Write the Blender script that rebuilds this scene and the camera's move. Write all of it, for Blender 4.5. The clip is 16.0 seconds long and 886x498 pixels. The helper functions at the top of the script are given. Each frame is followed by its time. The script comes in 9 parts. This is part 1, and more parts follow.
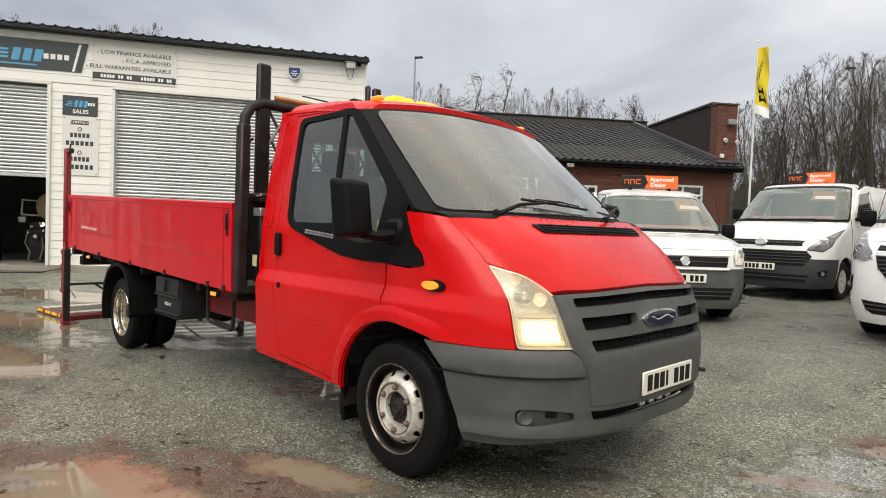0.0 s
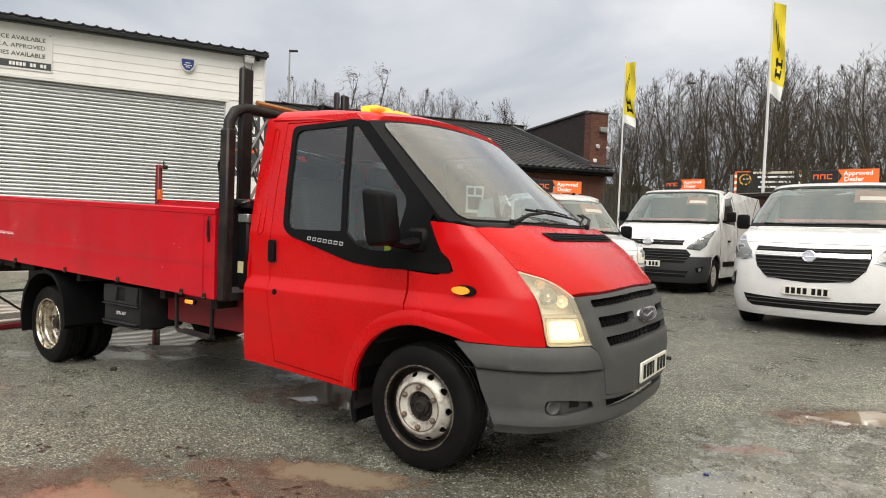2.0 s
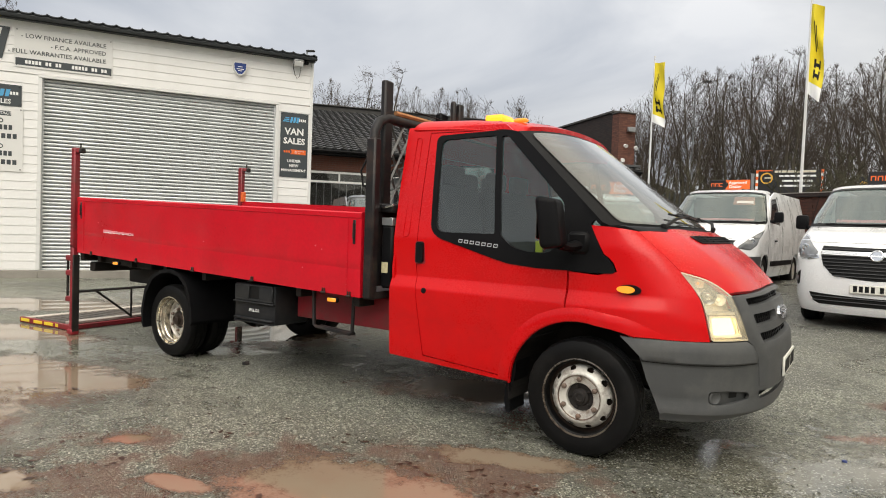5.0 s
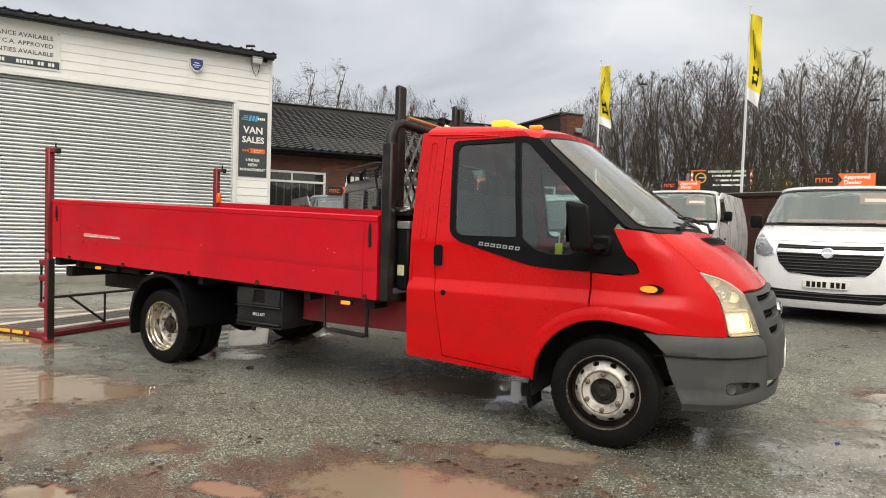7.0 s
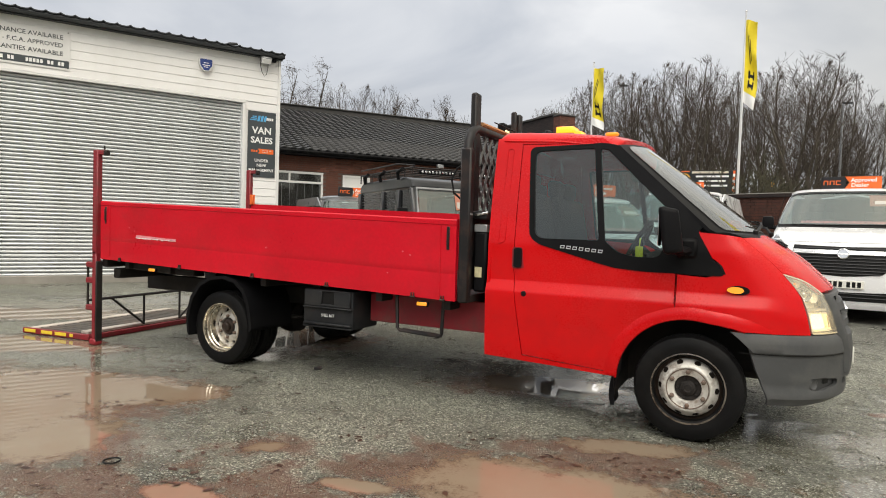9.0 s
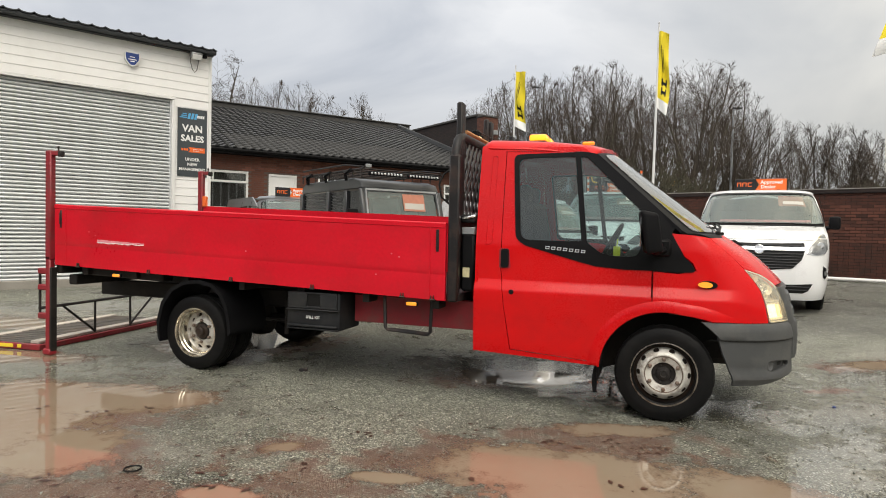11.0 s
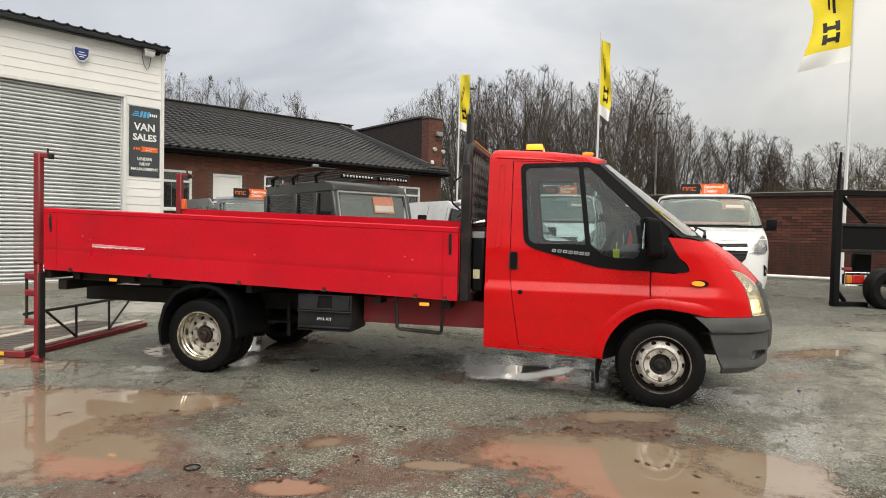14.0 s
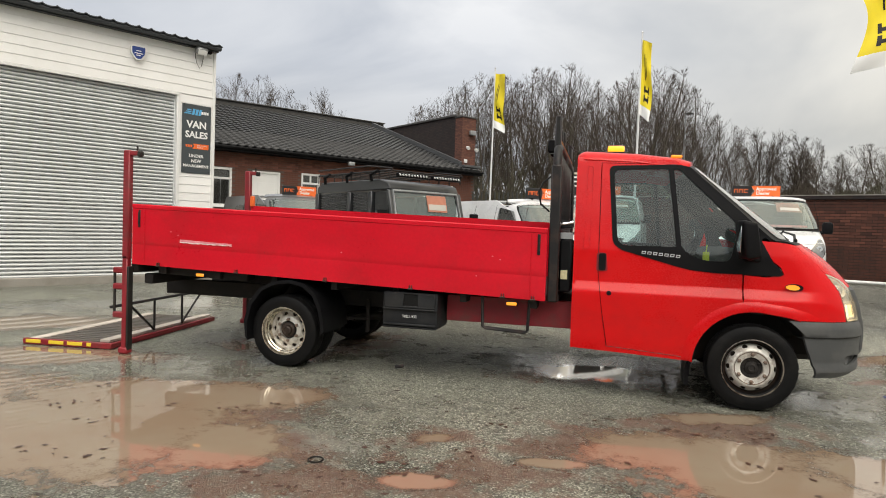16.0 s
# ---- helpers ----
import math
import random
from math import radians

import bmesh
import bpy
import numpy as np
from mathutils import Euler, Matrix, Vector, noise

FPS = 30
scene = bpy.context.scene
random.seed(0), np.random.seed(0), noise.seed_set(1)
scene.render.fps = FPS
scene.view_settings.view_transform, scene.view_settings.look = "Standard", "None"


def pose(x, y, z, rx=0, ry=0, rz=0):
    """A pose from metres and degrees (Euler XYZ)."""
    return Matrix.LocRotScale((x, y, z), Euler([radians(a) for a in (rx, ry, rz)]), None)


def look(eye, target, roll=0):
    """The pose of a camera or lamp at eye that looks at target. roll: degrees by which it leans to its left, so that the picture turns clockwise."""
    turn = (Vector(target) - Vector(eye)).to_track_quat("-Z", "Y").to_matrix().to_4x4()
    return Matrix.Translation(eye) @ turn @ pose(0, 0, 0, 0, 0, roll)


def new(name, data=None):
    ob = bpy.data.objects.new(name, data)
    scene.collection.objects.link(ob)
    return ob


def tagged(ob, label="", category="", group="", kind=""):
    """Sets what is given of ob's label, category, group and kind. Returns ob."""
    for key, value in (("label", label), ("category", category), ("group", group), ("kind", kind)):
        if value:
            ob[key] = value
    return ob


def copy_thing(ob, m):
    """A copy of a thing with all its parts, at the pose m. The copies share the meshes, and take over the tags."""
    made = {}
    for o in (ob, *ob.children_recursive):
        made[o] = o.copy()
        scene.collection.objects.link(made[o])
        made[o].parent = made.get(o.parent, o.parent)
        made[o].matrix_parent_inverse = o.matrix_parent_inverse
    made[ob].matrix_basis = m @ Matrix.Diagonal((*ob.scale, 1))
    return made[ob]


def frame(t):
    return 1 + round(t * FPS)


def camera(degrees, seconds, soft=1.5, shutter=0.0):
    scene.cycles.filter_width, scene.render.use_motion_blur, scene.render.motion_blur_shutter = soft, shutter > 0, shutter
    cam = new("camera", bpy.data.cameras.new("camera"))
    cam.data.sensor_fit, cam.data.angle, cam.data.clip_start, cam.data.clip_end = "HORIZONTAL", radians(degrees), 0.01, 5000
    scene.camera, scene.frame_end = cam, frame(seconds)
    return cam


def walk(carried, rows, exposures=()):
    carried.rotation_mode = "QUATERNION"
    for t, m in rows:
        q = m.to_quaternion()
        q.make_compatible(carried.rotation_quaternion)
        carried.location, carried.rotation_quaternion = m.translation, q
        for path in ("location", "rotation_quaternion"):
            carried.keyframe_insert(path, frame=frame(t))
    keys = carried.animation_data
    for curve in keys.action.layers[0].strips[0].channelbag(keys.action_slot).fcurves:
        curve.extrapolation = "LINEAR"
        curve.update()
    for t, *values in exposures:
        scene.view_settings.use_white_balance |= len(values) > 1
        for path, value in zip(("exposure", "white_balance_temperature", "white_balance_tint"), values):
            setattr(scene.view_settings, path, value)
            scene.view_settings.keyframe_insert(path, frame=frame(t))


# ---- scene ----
cam = camera(70.9, 16.0, soft=1.0)
PATH = [
    (0, (2.325, -2.957, 1.239), (0.902, -1.554, 1.173), 2.0),
    (0.5, (2.22, -3.13, 1.279), (0.84, -1.683, 1.227), 2.2),
    (1, (2.158, -3.332, 1.266), (0.918, -1.763, 1.217), 1.8),
    (1.5, (2.05, -3.479, 1.27), (0.887, -1.852, 1.215), 2.1),
    (2, (1.87, -3.605, 1.269), (0.764, -1.94, 1.21), 2.0),
    (2.5, (1.771, -3.727, 1.275), (0.679, -2.053, 1.217), 1.8),
    (3, (1.718, -3.878, 1.267), (0.607, -2.216, 1.211), 1.5),
    (3.5, (1.641, -3.991, 1.276), (0.522, -2.335, 1.221), 1.8),
    (4, (1.495, -4.063, 1.276), (0.355, -2.421, 1.217), 2.1),
    (4.2, (1.444, -4.105, 1.274), (0.287, -2.475, 1.207), 2.0),
    (6.3, (1.107, -4.539, 1.265), (0.04, -2.849, 1.208), 2.0),
    (6.5, (1.055, -4.554, 1.272), (-0.012, -2.863, 1.209), 2.0),
    (7, (0.917, -4.665, 1.284), (-0.049, -2.915, 1.22), 1.7),
    (7.5, (0.826, -4.798, 1.276), (-0.135, -3.044, 1.216), 1.5),
    (8, (0.692, -4.944, 1.278), (-0.298, -3.208, 1.215), 1.7),
    (8.5, (0.516, -5.026, 1.277), (-0.467, -3.285, 1.215), 2.0),
    (9, (0.35, -5.113, 1.291), (-0.554, -3.33, 1.227), 1.7),
    (9.5, (0.256, -5.228, 1.282), (-0.556, -3.402, 1.22), 1.2),
    (9.7, (0.214, -5.271, 1.287), (-0.559, -3.428, 1.22), 1.3),
    (12, (-0.313, -5.687, 1.318), (-0.95, -3.792, 1.259), 1.2),
    (12.5, (-0.435, -5.743, 1.322), (-1.089, -3.854, 1.258), 1.5),
    (13, (-0.561, -5.798, 1.325), (-1.133, -3.883, 1.263), 1.5),
    (13.5, (-0.618, -5.857, 1.329), (-1.105, -3.918, 1.269), 1.3),
    (14, (-0.616, -5.971, 1.336), (-1.056, -4.021, 1.276), 1.2),
    (14.5, (-0.653, -6.059, 1.339), (-1.126, -4.116, 1.284), 1.1),
    (15, (-0.728, -6.083, 1.337), (-1.205, -4.142, 1.276), 1.6),
    (15.5, (-0.896, -6.105, 1.329), (-1.378, -4.165, 1.265), 1.6),
    (16, (-1.15, -6.165, 1.335), (-1.651, -4.23, 1.268), 1.9),
]
walk(cam, [(t, look(eye, target, roll)) for t, eye, target, roll in PATH])

# ---- world and sun: flat winter overcast, brighter towards the zenith ----
world = bpy.data.worlds.new("overcast_sky")
scene.world = world
world.use_nodes = True
wn, wl = world.node_tree.nodes, world.node_tree.links
wn.clear()
w_out = wn.new("ShaderNodeOutputWorld")
w_bg = wn.new("ShaderNodeBackground")
w_sky = wn.new("ShaderNodeTexSky")
w_sky.sky_type, w_sky.sun_disc = "NISHITA", False
w_sky.sun_elevation, w_sky.sun_rotation = radians(35), radians(160)
w_co = wn.new("ShaderNodeTexCoord")
w_map = wn.new("ShaderNodeMapping")
w_map.inputs["Scale"].default_value = (1.0, 1.0, 2.6)
w_noise = wn.new("ShaderNodeTexNoise")
w_noise.inputs["Scale"].default_value, w_noise.inputs["Detail"].default_value = 1.7, 6
w_noise.inputs["Roughness"].default_value, w_noise.inputs["Distortion"].default_value = 0.5, 0.5
w_ramp = wn.new("ShaderNodeValToRGB")
w_ramp.color_ramp.elements[0].position, w_ramp.color_ramp.elements[0].color = 0.36, (0.315, 0.345, 0.40, 1)
w_ramp.color_ramp.elements[1].position, w_ramp.color_ramp.elements[1].color = 0.66, (0.64, 0.645, 0.66, 1)
w_sep = wn.new("ShaderNodeSeparateXYZ")
w_el = wn.new("ShaderNodeMapRange")
w_el.inputs["From Min"].default_value, w_el.inputs["From Max"].default_value = 0.15, 1.0
w_el.inputs["To Min"].default_value, w_el.inputs["To Max"].default_value = 1.0, 2.9
w_mul = wn.new("ShaderNodeVectorMath")
w_mul.operation = "SCALE"
w_sc = wn.new("ShaderNodeVectorMath")
w_sc.operation = "SCALE"
w_sc.inputs["Scale"].default_value = 0.09
w_mix = wn.new("ShaderNodeMix")
w_mix.data_type = "RGBA"
w_mix.inputs["Factor"].default_value = 0.93
wl.new(w_co.outputs["Generated"], w_map.inputs["Vector"])
wl.new(w_map.outputs["Vector"], w_noise.inputs["Vector"])
wl.new(w_noise.outputs["Fac"], w_ramp.inputs["Fac"])
wl.new(w_co.outputs["Generated"], w_sep.inputs["Vector"])
wl.new(w_sep.outputs["Z"], w_el.inputs["Value"])
wl.new(w_ramp.outputs["Color"], w_mul.inputs[0])
wl.new(w_el.outputs["Result"], w_mul.inputs["Scale"])
wl.new(w_sky.outputs["Color"], w_sc.inputs[0])
wl.new(w_sc.outputs["Vector"], w_mix.inputs["A"])
w_tint = wn.new("ShaderNodeMix")
w_tint.data_type = "RGBA"
w_tint.inputs["A"].default_value, w_tint.inputs["B"].default_value = (1.0, 1.0, 1.0, 1), (1.08, 1.0, 0.86, 1)
w_te = wn.new("ShaderNodeMapRange")
w_te.inputs["From Min"].default_value, w_te.inputs["From Max"].default_value = 0.25, 0.8
wl.new(w_sep.outputs["Z"], w_te.inputs["Value"])
wl.new(w_te.outputs["Result"], w_tint.inputs["Factor"])
w_tm = wn.new("ShaderNodeVectorMath")
w_tm.operation = "MULTIPLY"
wl.new(w_mul.outputs["Vector"], w_tm.inputs[0])
wl.new(w_tint.outputs["Result"], w_tm.inputs[1])
w_ax = wn.new("ShaderNodeMapRange")
w_ax.inputs["From Min"].default_value, w_ax.inputs["From Max"].default_value = -0.15, 0.52
wl.new(w_sep.outputs["X"], w_ax.inputs["Value"])
w_side = wn.new("ShaderNodeMix")
w_side.data_type = "RGBA"
w_side.inputs["A"].default_value, w_side.inputs["B"].default_value = (1.03, 1.04, 1.05, 1), (1.24, 1.17, 1.00, 1)
wl.new(w_ax.outputs["Result"], w_side.inputs["Factor"])
w_tn = wn.new("ShaderNodeVectorMath")
w_tn.operation = "MULTIPLY"
wl.new(w_tm.outputs["Vector"], w_tn.inputs[0])
wl.new(w_side.outputs["Result"], w_tn.inputs[1])
wl.new(w_tn.outputs["Vector"], w_mix.inputs["B"])
wl.new(w_mix.outputs["Result"], w_bg.inputs["Color"])
wl.new(w_bg.outputs["Background"], w_out.inputs["Surface"])
w_bg.inputs["Strength"].default_value = 1.0
sun = new("sun", bpy.data.lights.new("sun", "SUN"))
sun.data.energy, sun.data.angle, sun.data.color = 2.5, radians(55), (1.0, 0.95, 0.87)
sun.matrix_world = look((5.5, -12, 17), (0, 0, 0))

# ---- materials ----
MATS = {}


def mat(name, base, rough=0.5, metal=0.0, var=0.12, scale=2.0, bump=0.0, fine=60.0, coat=0.0, dirt=None, dirt_amount=0.4, dirt_scale=1.5, rvar=0.1, rnd=0.0, alpha=1.0, spec=0.5):
    """A surface with grain at two scales, optional stains of another colour, and optional colour change from piece to piece."""
    if name in MATS:
        return MATS[name]
    m = bpy.data.materials.new(name)
    m.use_nodes = True
    n, l = m.node_tree.nodes, m.node_tree.links
    b = n["Principled BSDF"]
    co = n.new("ShaderNodeTexCoord")
    n1 = n.new("ShaderNodeTexNoise")
    n1.inputs["Scale"].default_value, n1.inputs["Detail"].default_value = scale, 5
    n2 = n.new("ShaderNodeTexNoise")
    n2.inputs["Scale"].default_value, n2.inputs["Detail"].default_value = fine, 3
    l.new(co.outputs["Object"], n1.inputs["Vector"])
    l.new(co.outputs["Object"], n2.inputs["Vector"])
    add = n.new("ShaderNodeMath")
    add.operation = "MULTIPLY_ADD"
    add.inputs[1].default_value = 0.45
    l.new(n2.outputs["Fac"], add.inputs[0])
    l.new(n1.outputs["Fac"], add.inputs[2])
    mr = n.new("ShaderNodeMapRange")
    mr.inputs["From Min"].default_value, mr.inputs["From Max"].default_value = 0.45, 1.0
    mr.inputs["To Min"].default_value, mr.inputs["To Max"].default_value = 1 - var, 1 + var
    l.new(add.outputs["Value"], mr.inputs["Value"])
    vm = n.new("ShaderNodeVectorMath")
    vm.operation = "SCALE"
    vm.inputs[0].default_value = base
    l.new(mr.outputs["Result"], vm.inputs["Scale"])
    out = vm.outputs["Vector"]
    if rnd:
        oi = n.new("ShaderNodeObjectInfo")
        r = n.new("ShaderNodeMapRange")
        r.inputs["To Min"].default_value, r.inputs["To Max"].default_value = 1 - rnd, 1 + rnd
        l.new(oi.outputs["Random"], r.inputs["Value"])
        v2 = n.new("ShaderNodeVectorMath")
        v2.operation = "SCALE"
        l.new(out, v2.inputs[0])
        l.new(r.outputs["Result"], v2.inputs["Scale"])
        out = v2.outputs["Vector"]
    if dirt:
        n3 = n.new("ShaderNodeTexNoise")
        n3.inputs["Scale"].default_value, n3.inputs["Detail"].default_value, n3.inputs["Roughness"].default_value = dirt_scale, 8, 0.7
        l.new(co.outputs["Object"], n3.inputs["Vector"])
        rp = n.new("ShaderNodeMapRange")
        rp.inputs["From Min"].default_value, rp.inputs["From Max"].default_value = 0.48, 0.72
        rp.inputs["To Max"].default_value = dirt_amount
        l.new(n3.outputs["Fac"], rp.inputs["Value"])
        mx = n.new("ShaderNodeMix")
        mx.data_type = "RGBA"
        l.new(rp.outputs["Result"], mx.inputs["Factor"])
        l.new(out, mx.inputs["A"])
        mx.inputs["B"].default_value = (*dirt, 1)
        out = mx.outputs["Result"]
    l.new(out, b.inputs["Base Color"])
    rr = n.new("ShaderNodeMapRange")
    rr.inputs["From Min"].default_value, rr.inputs["From Max"].default_value = 0.45, 1.0
    rr.inputs["To Min"].default_value, rr.inputs["To Max"].default_value = max(0.02, rough - rvar), min(1, rough + rvar)
    l.new(add.outputs["Value"], rr.inputs["Value"])
    l.new(rr.outputs["Result"], b.inputs["Roughness"])
    b.inputs["Metallic"].default_value = metal
    b.inputs["Coat Weight"].default_value = coat
    b.inputs["Coat Roughness"].default_value = 0.08
    b.inputs["Alpha"].default_value = alpha
    b.inputs["Specular IOR Level"].default_value = spec
    if bump:
        bp = n.new("ShaderNodeBump")
        bp.inputs["Strength"].default_value, bp.inputs["Distance"].default_value = bump, 0.01
        l.new(n2.outputs["Fac"], bp.inputs["Height"])
        l.new(bp.outputs["Normal"], b.inputs["Normal"])
    MATS[name] = m
    return m


def glass(name, tint, rough=0.02, gloss=1.5, painted_haze=0.0, hue=(0.5, 0.5, 0.5)):
    """Thin window glass: partly clear, with a mirror-like coat; a milky part paints in reflected light."""
    if name in MATS:
        return MATS[name]
    m = bpy.data.materials.new(name)
    m.use_nodes = True
    n, l = m.node_tree.nodes, m.node_tree.links
    n.remove(n["Principled BSDF"])
    tr, gl, df = n.new("ShaderNodeBsdfTransparent"), n.new("ShaderNodeBsdfGlossy"), n.new("ShaderNodeBsdfDiffuse")
    tr.inputs["Color"].default_value = (*tint, 1)
    gl.inputs["Roughness"].default_value = rough
    gl.inputs["Color"].default_value = (0.98, 0.98, 0.96, 1)
    df.inputs["Color"].default_value = (*hue, 1)
    fr = n.new("ShaderNodeFresnel")
    fr.inputs["IOR"].default_value = 1.55
    mul = n.new("ShaderNodeMath")
    mul.operation = "MULTIPLY"
    mul.inputs[1].default_value = gloss
    mul.use_clamp = True
    l.new(fr.outputs["Fac"], mul.inputs[0])
    m1, m2 = n.new("ShaderNodeMixShader"), n.new("ShaderNodeMixShader")
    m1.inputs["Fac"].default_value = painted_haze
    l.new(tr.outputs["BSDF"], m1.inputs[1])
    l.new(df.outputs["BSDF"], m1.inputs[2])
    l.new(mul.outputs["Value"], m2.inputs["Fac"])
    l.new(m1.outputs["Shader"], m2.inputs[1])
    l.new(gl.outputs["BSDF"], m2.inputs[2])
    l.new(m2.outputs["Shader"], n["Material Output"].inputs["Surface"])
    MATS[name] = m
    return m


def lamp_mat(name, base, emit, strength):
    m = mat(name, base, rough=0.2, coat=0.5)
    b = m.node_tree.nodes["Principled BSDF"]
    b.inputs["Emission Color"].default_value = (*emit, 1)
    b.inputs["Emission Strength"].default_value = strength
    return m


RED = mat("red_van_paint", (0.60, 0.002, 0.004), 0.28, spec=0.25, var=0.07, scale=1.3, fine=90, coat=0.20, dirt=(0.42, 0.008, 0.010), dirt_amount=0.45, dirt_scale=2.2)
RED_BED = mat("faded_red_board_paint", (0.60, 0.005, 0.018), 0.36, spec=0.28, var=0.13, scale=1.1, fine=35, coat=0.15, bump=0.05, dirt=(0.40, 0.012, 0.018), dirt_amount=0.55, dirt_scale=2.4)
RED_FRAME = mat("dull_red_frame_paint", (0.24, 0.012, 0.02), 0.5, var=0.2, scale=4, dirt=(0.09, 0.05, 0.04), dirt_amount=0.6, dirt_scale=5)
SCUFF = mat("scuffed_pale_paint", (0.74, 0.27, 0.30), 0.6, var=0.3, scale=20)
BUMPER = mat("grey_moulded_plastic", (0.068, 0.070, 0.072), 0.55, var=0.16, scale=3, fine=220, bump=0.08, dirt=(0.17, 0.165, 0.15), dirt_amount=0.35, dirt_scale=2.5)
BLACK_PLASTIC = mat("black_plastic", (0.006, 0.006, 0.007), 0.50, spec=0.11, var=0.15, fine=200, bump=0.04, dirt=(0.022, 0.022, 0.021), dirt_amount=0.25)
BLACK_STEEL = mat("black_painted_steel", (0.013, 0.012, 0.013), 0.48, spec=0.35, var=0.3, scale=5, dirt=(0.10, 0.055, 0.04), dirt_amount=0.45, dirt_scale=6)
RUBBER = mat("tyre_rubber", (0.005, 0.005, 0.0053), 0.52, spec=0.17, var=0.25, scale=6, fine=120, bump=0.14, dirt=(0.020, 0.018, 0.016), dirt_amount=0.4, dirt_scale=5)
RIM = mat("worn_silver_steel_wheel", (0.62, 0.60, 0.55), 0.42, 0.25, var=0.15, scale=9, dirt=(0.12, 0.06, 0.03), dirt_amount=1.0, dirt_scale=13)
RUST_EDGE = mat("rusty_wheel_lip", (0.20, 0.15, 0.12), 0.6, 0.4, var=0.4, scale=14, dirt=(0.13, 0.05, 0.02), dirt_amount=0.8, dirt_scale=14)
RIM_R = mat("chromed_rusty_steel_wheel", (0.74, 0.69, 0.58), 0.16, 0.95, var=0.3, scale=14, dirt=(0.06, 0.03, 0.014), dirt_amount=0.95, dirt_scale=12)
CHASSIS = mat("dirty_dark_chassis", (0.018, 0.016, 0.015), 0.7, spec=0.3, var=0.3, scale=5, dirt=(0.05, 0.04, 0.033), dirt_amount=0.6, dirt_scale=4)
CHROME = mat("chrome", (0.75, 0.76, 0.78), 0.15, 1.0, var=0.05)
SILVER = mat("silver_lettering", (0.62, 0.63, 0.65), 0.35, 0.4, var=0.05)
BADGE_BLUE = mat("dark_blue_badge", (0.008, 0.012, 0.035), 0.25, coat=0.5)
PLATE_WHITE = mat("white_number_plate", (0.80, 0.79, 0.72), 0.4, var=0.05)
# print and black parts, also sheets that paint shade inside openings
PLAIN_BLACK = mat("plain_black", (0.010, 0.010, 0.010), 0.5, var=0.05, spec=0.2)
AMBER = lamp_mat("amber_lens", (0.75, 0.24, 0.02), (1.0, 0.36, 0.03), 0.7)
AMBER_LIT = lamp_mat("lit_amber_beacon", (0.8, 0.25, 0.02), (1.0, 0.42, 0.02), 1.7)
HEAD_LIT = lamp_mat("lit_headlamp_panel", (0.9, 0.8, 0.6), (1.0, 0.70, 0.28), 3.6)
SIDE_LIT = lamp_mat("lit_side_bulb", (0.9, 0.8, 0.6), (1.0, 0.80, 0.48), 1.2)
REFLECTOR = mat("headlamp_reflector", (0.90, 0.87, 0.78), 0.30, 0.15, var=0.1, scale=9)
LENS = glass("headlamp_lens", (0.99, 0.96, 0.86), 0.08, painted_haze=0.34, hue=(0.78, 0.70, 0.52))
VAN_LENS = mat("grey_clear_lamp_lens", (0.20, 0.205, 0.21), 0.15, 0.5, var=0.4, scale=14, coat=0.8)
RIM_LIP = mat("dark_bright_edged_steel", (0.34, 0.30, 0.26), 0.30, 0.9, var=0.4, scale=10, dirt=(0.06, 0.035, 0.022), dirt_amount=0.95, dirt_scale=9)
STICKER = mat("faded_orange_sticker", (0.50, 0.20, 0.13), 0.4, var=0.1, scale=12)
STICKER_BAR = mat("faded_sticker_figures", (0.52, 0.50, 0.45), 0.4, var=0.1)
LAMP_CASE = mat("cream_lamp_housing", (0.62, 0.59, 0.50), 0.35, 0.2, var=0.08)
RUST_DARK = mat("dark_rusty_rim_well", (0.035, 0.024, 0.018), 0.5, 0.3, var=0.4, scale=14, dirt=(0.09, 0.045, 0.025), dirt_amount=0.6, dirt_scale=12)
GLASS = glass("side_window_glass", (0.58, 0.70, 0.69), 0.015, gloss=1.7, painted_haze=0.05, hue=(0.38, 0.45, 0.44))
SCREEN = glass("windscreen_glass", (0.78, 0.84, 0.82), 0.03, painted_haze=0.17, hue=(0.49, 0.50, 0.47))
VAN_SCREEN = glass("van_windscreen_glass", (0.48, 0.62, 0.59), 0.015, gloss=2.2, painted_haze=0.15, hue=(0.40, 0.52, 0.49))
WHITE_VAN = mat("white_van_paint", (0.78, 0.785, 0.79), 0.28, var=0.03, coat=0.6, dirt=(0.6, 0.6, 0.58), dirt_amount=0.2)
GREY_CAR = mat("silver_grey_car_paint", (0.22, 0.23, 0.24), 0.35, 0.5, var=0.05, coat=0.6)
DEFENDER = mat("dark_grey_offroad_paint", (0.028, 0.030, 0.033), 0.38, 0.2, var=0.15, coat=0.4, spec=0.4)
TRIM_DARK = mat("dark_interior_trim", (0.035, 0.036, 0.038), 0.7, var=0.15)
SEAT_CLOTH = mat("grey_seat_cloth", (0.07, 0.07, 0.075), 0.9, var=0.2, fine=150, bump=0.1)
CLAD = mat("white_cladding_board", (0.87, 0.865, 0.855), 0.45, var=0.03, scale=0.7, fine=25, bump=0.02, dirt=(0.62, 0.61, 0.57), dirt_amount=0.35, dirt_scale=1.2, rnd=0.03)
SHUTTER = mat("galvanised_shutter_slat", (0.65, 0.67, 0.68), 0.36, 0.35, var=0.08, scale=1.5, dirt=(0.46, 0.47, 0.455), dirt_amount=0.4, dirt_scale=1.0, rnd=0.06)
ROOF_STEEL = mat("dark_grey_roof_sheet", (0.045, 0.05, 0.055), 0.5, 0.1, var=0.15)
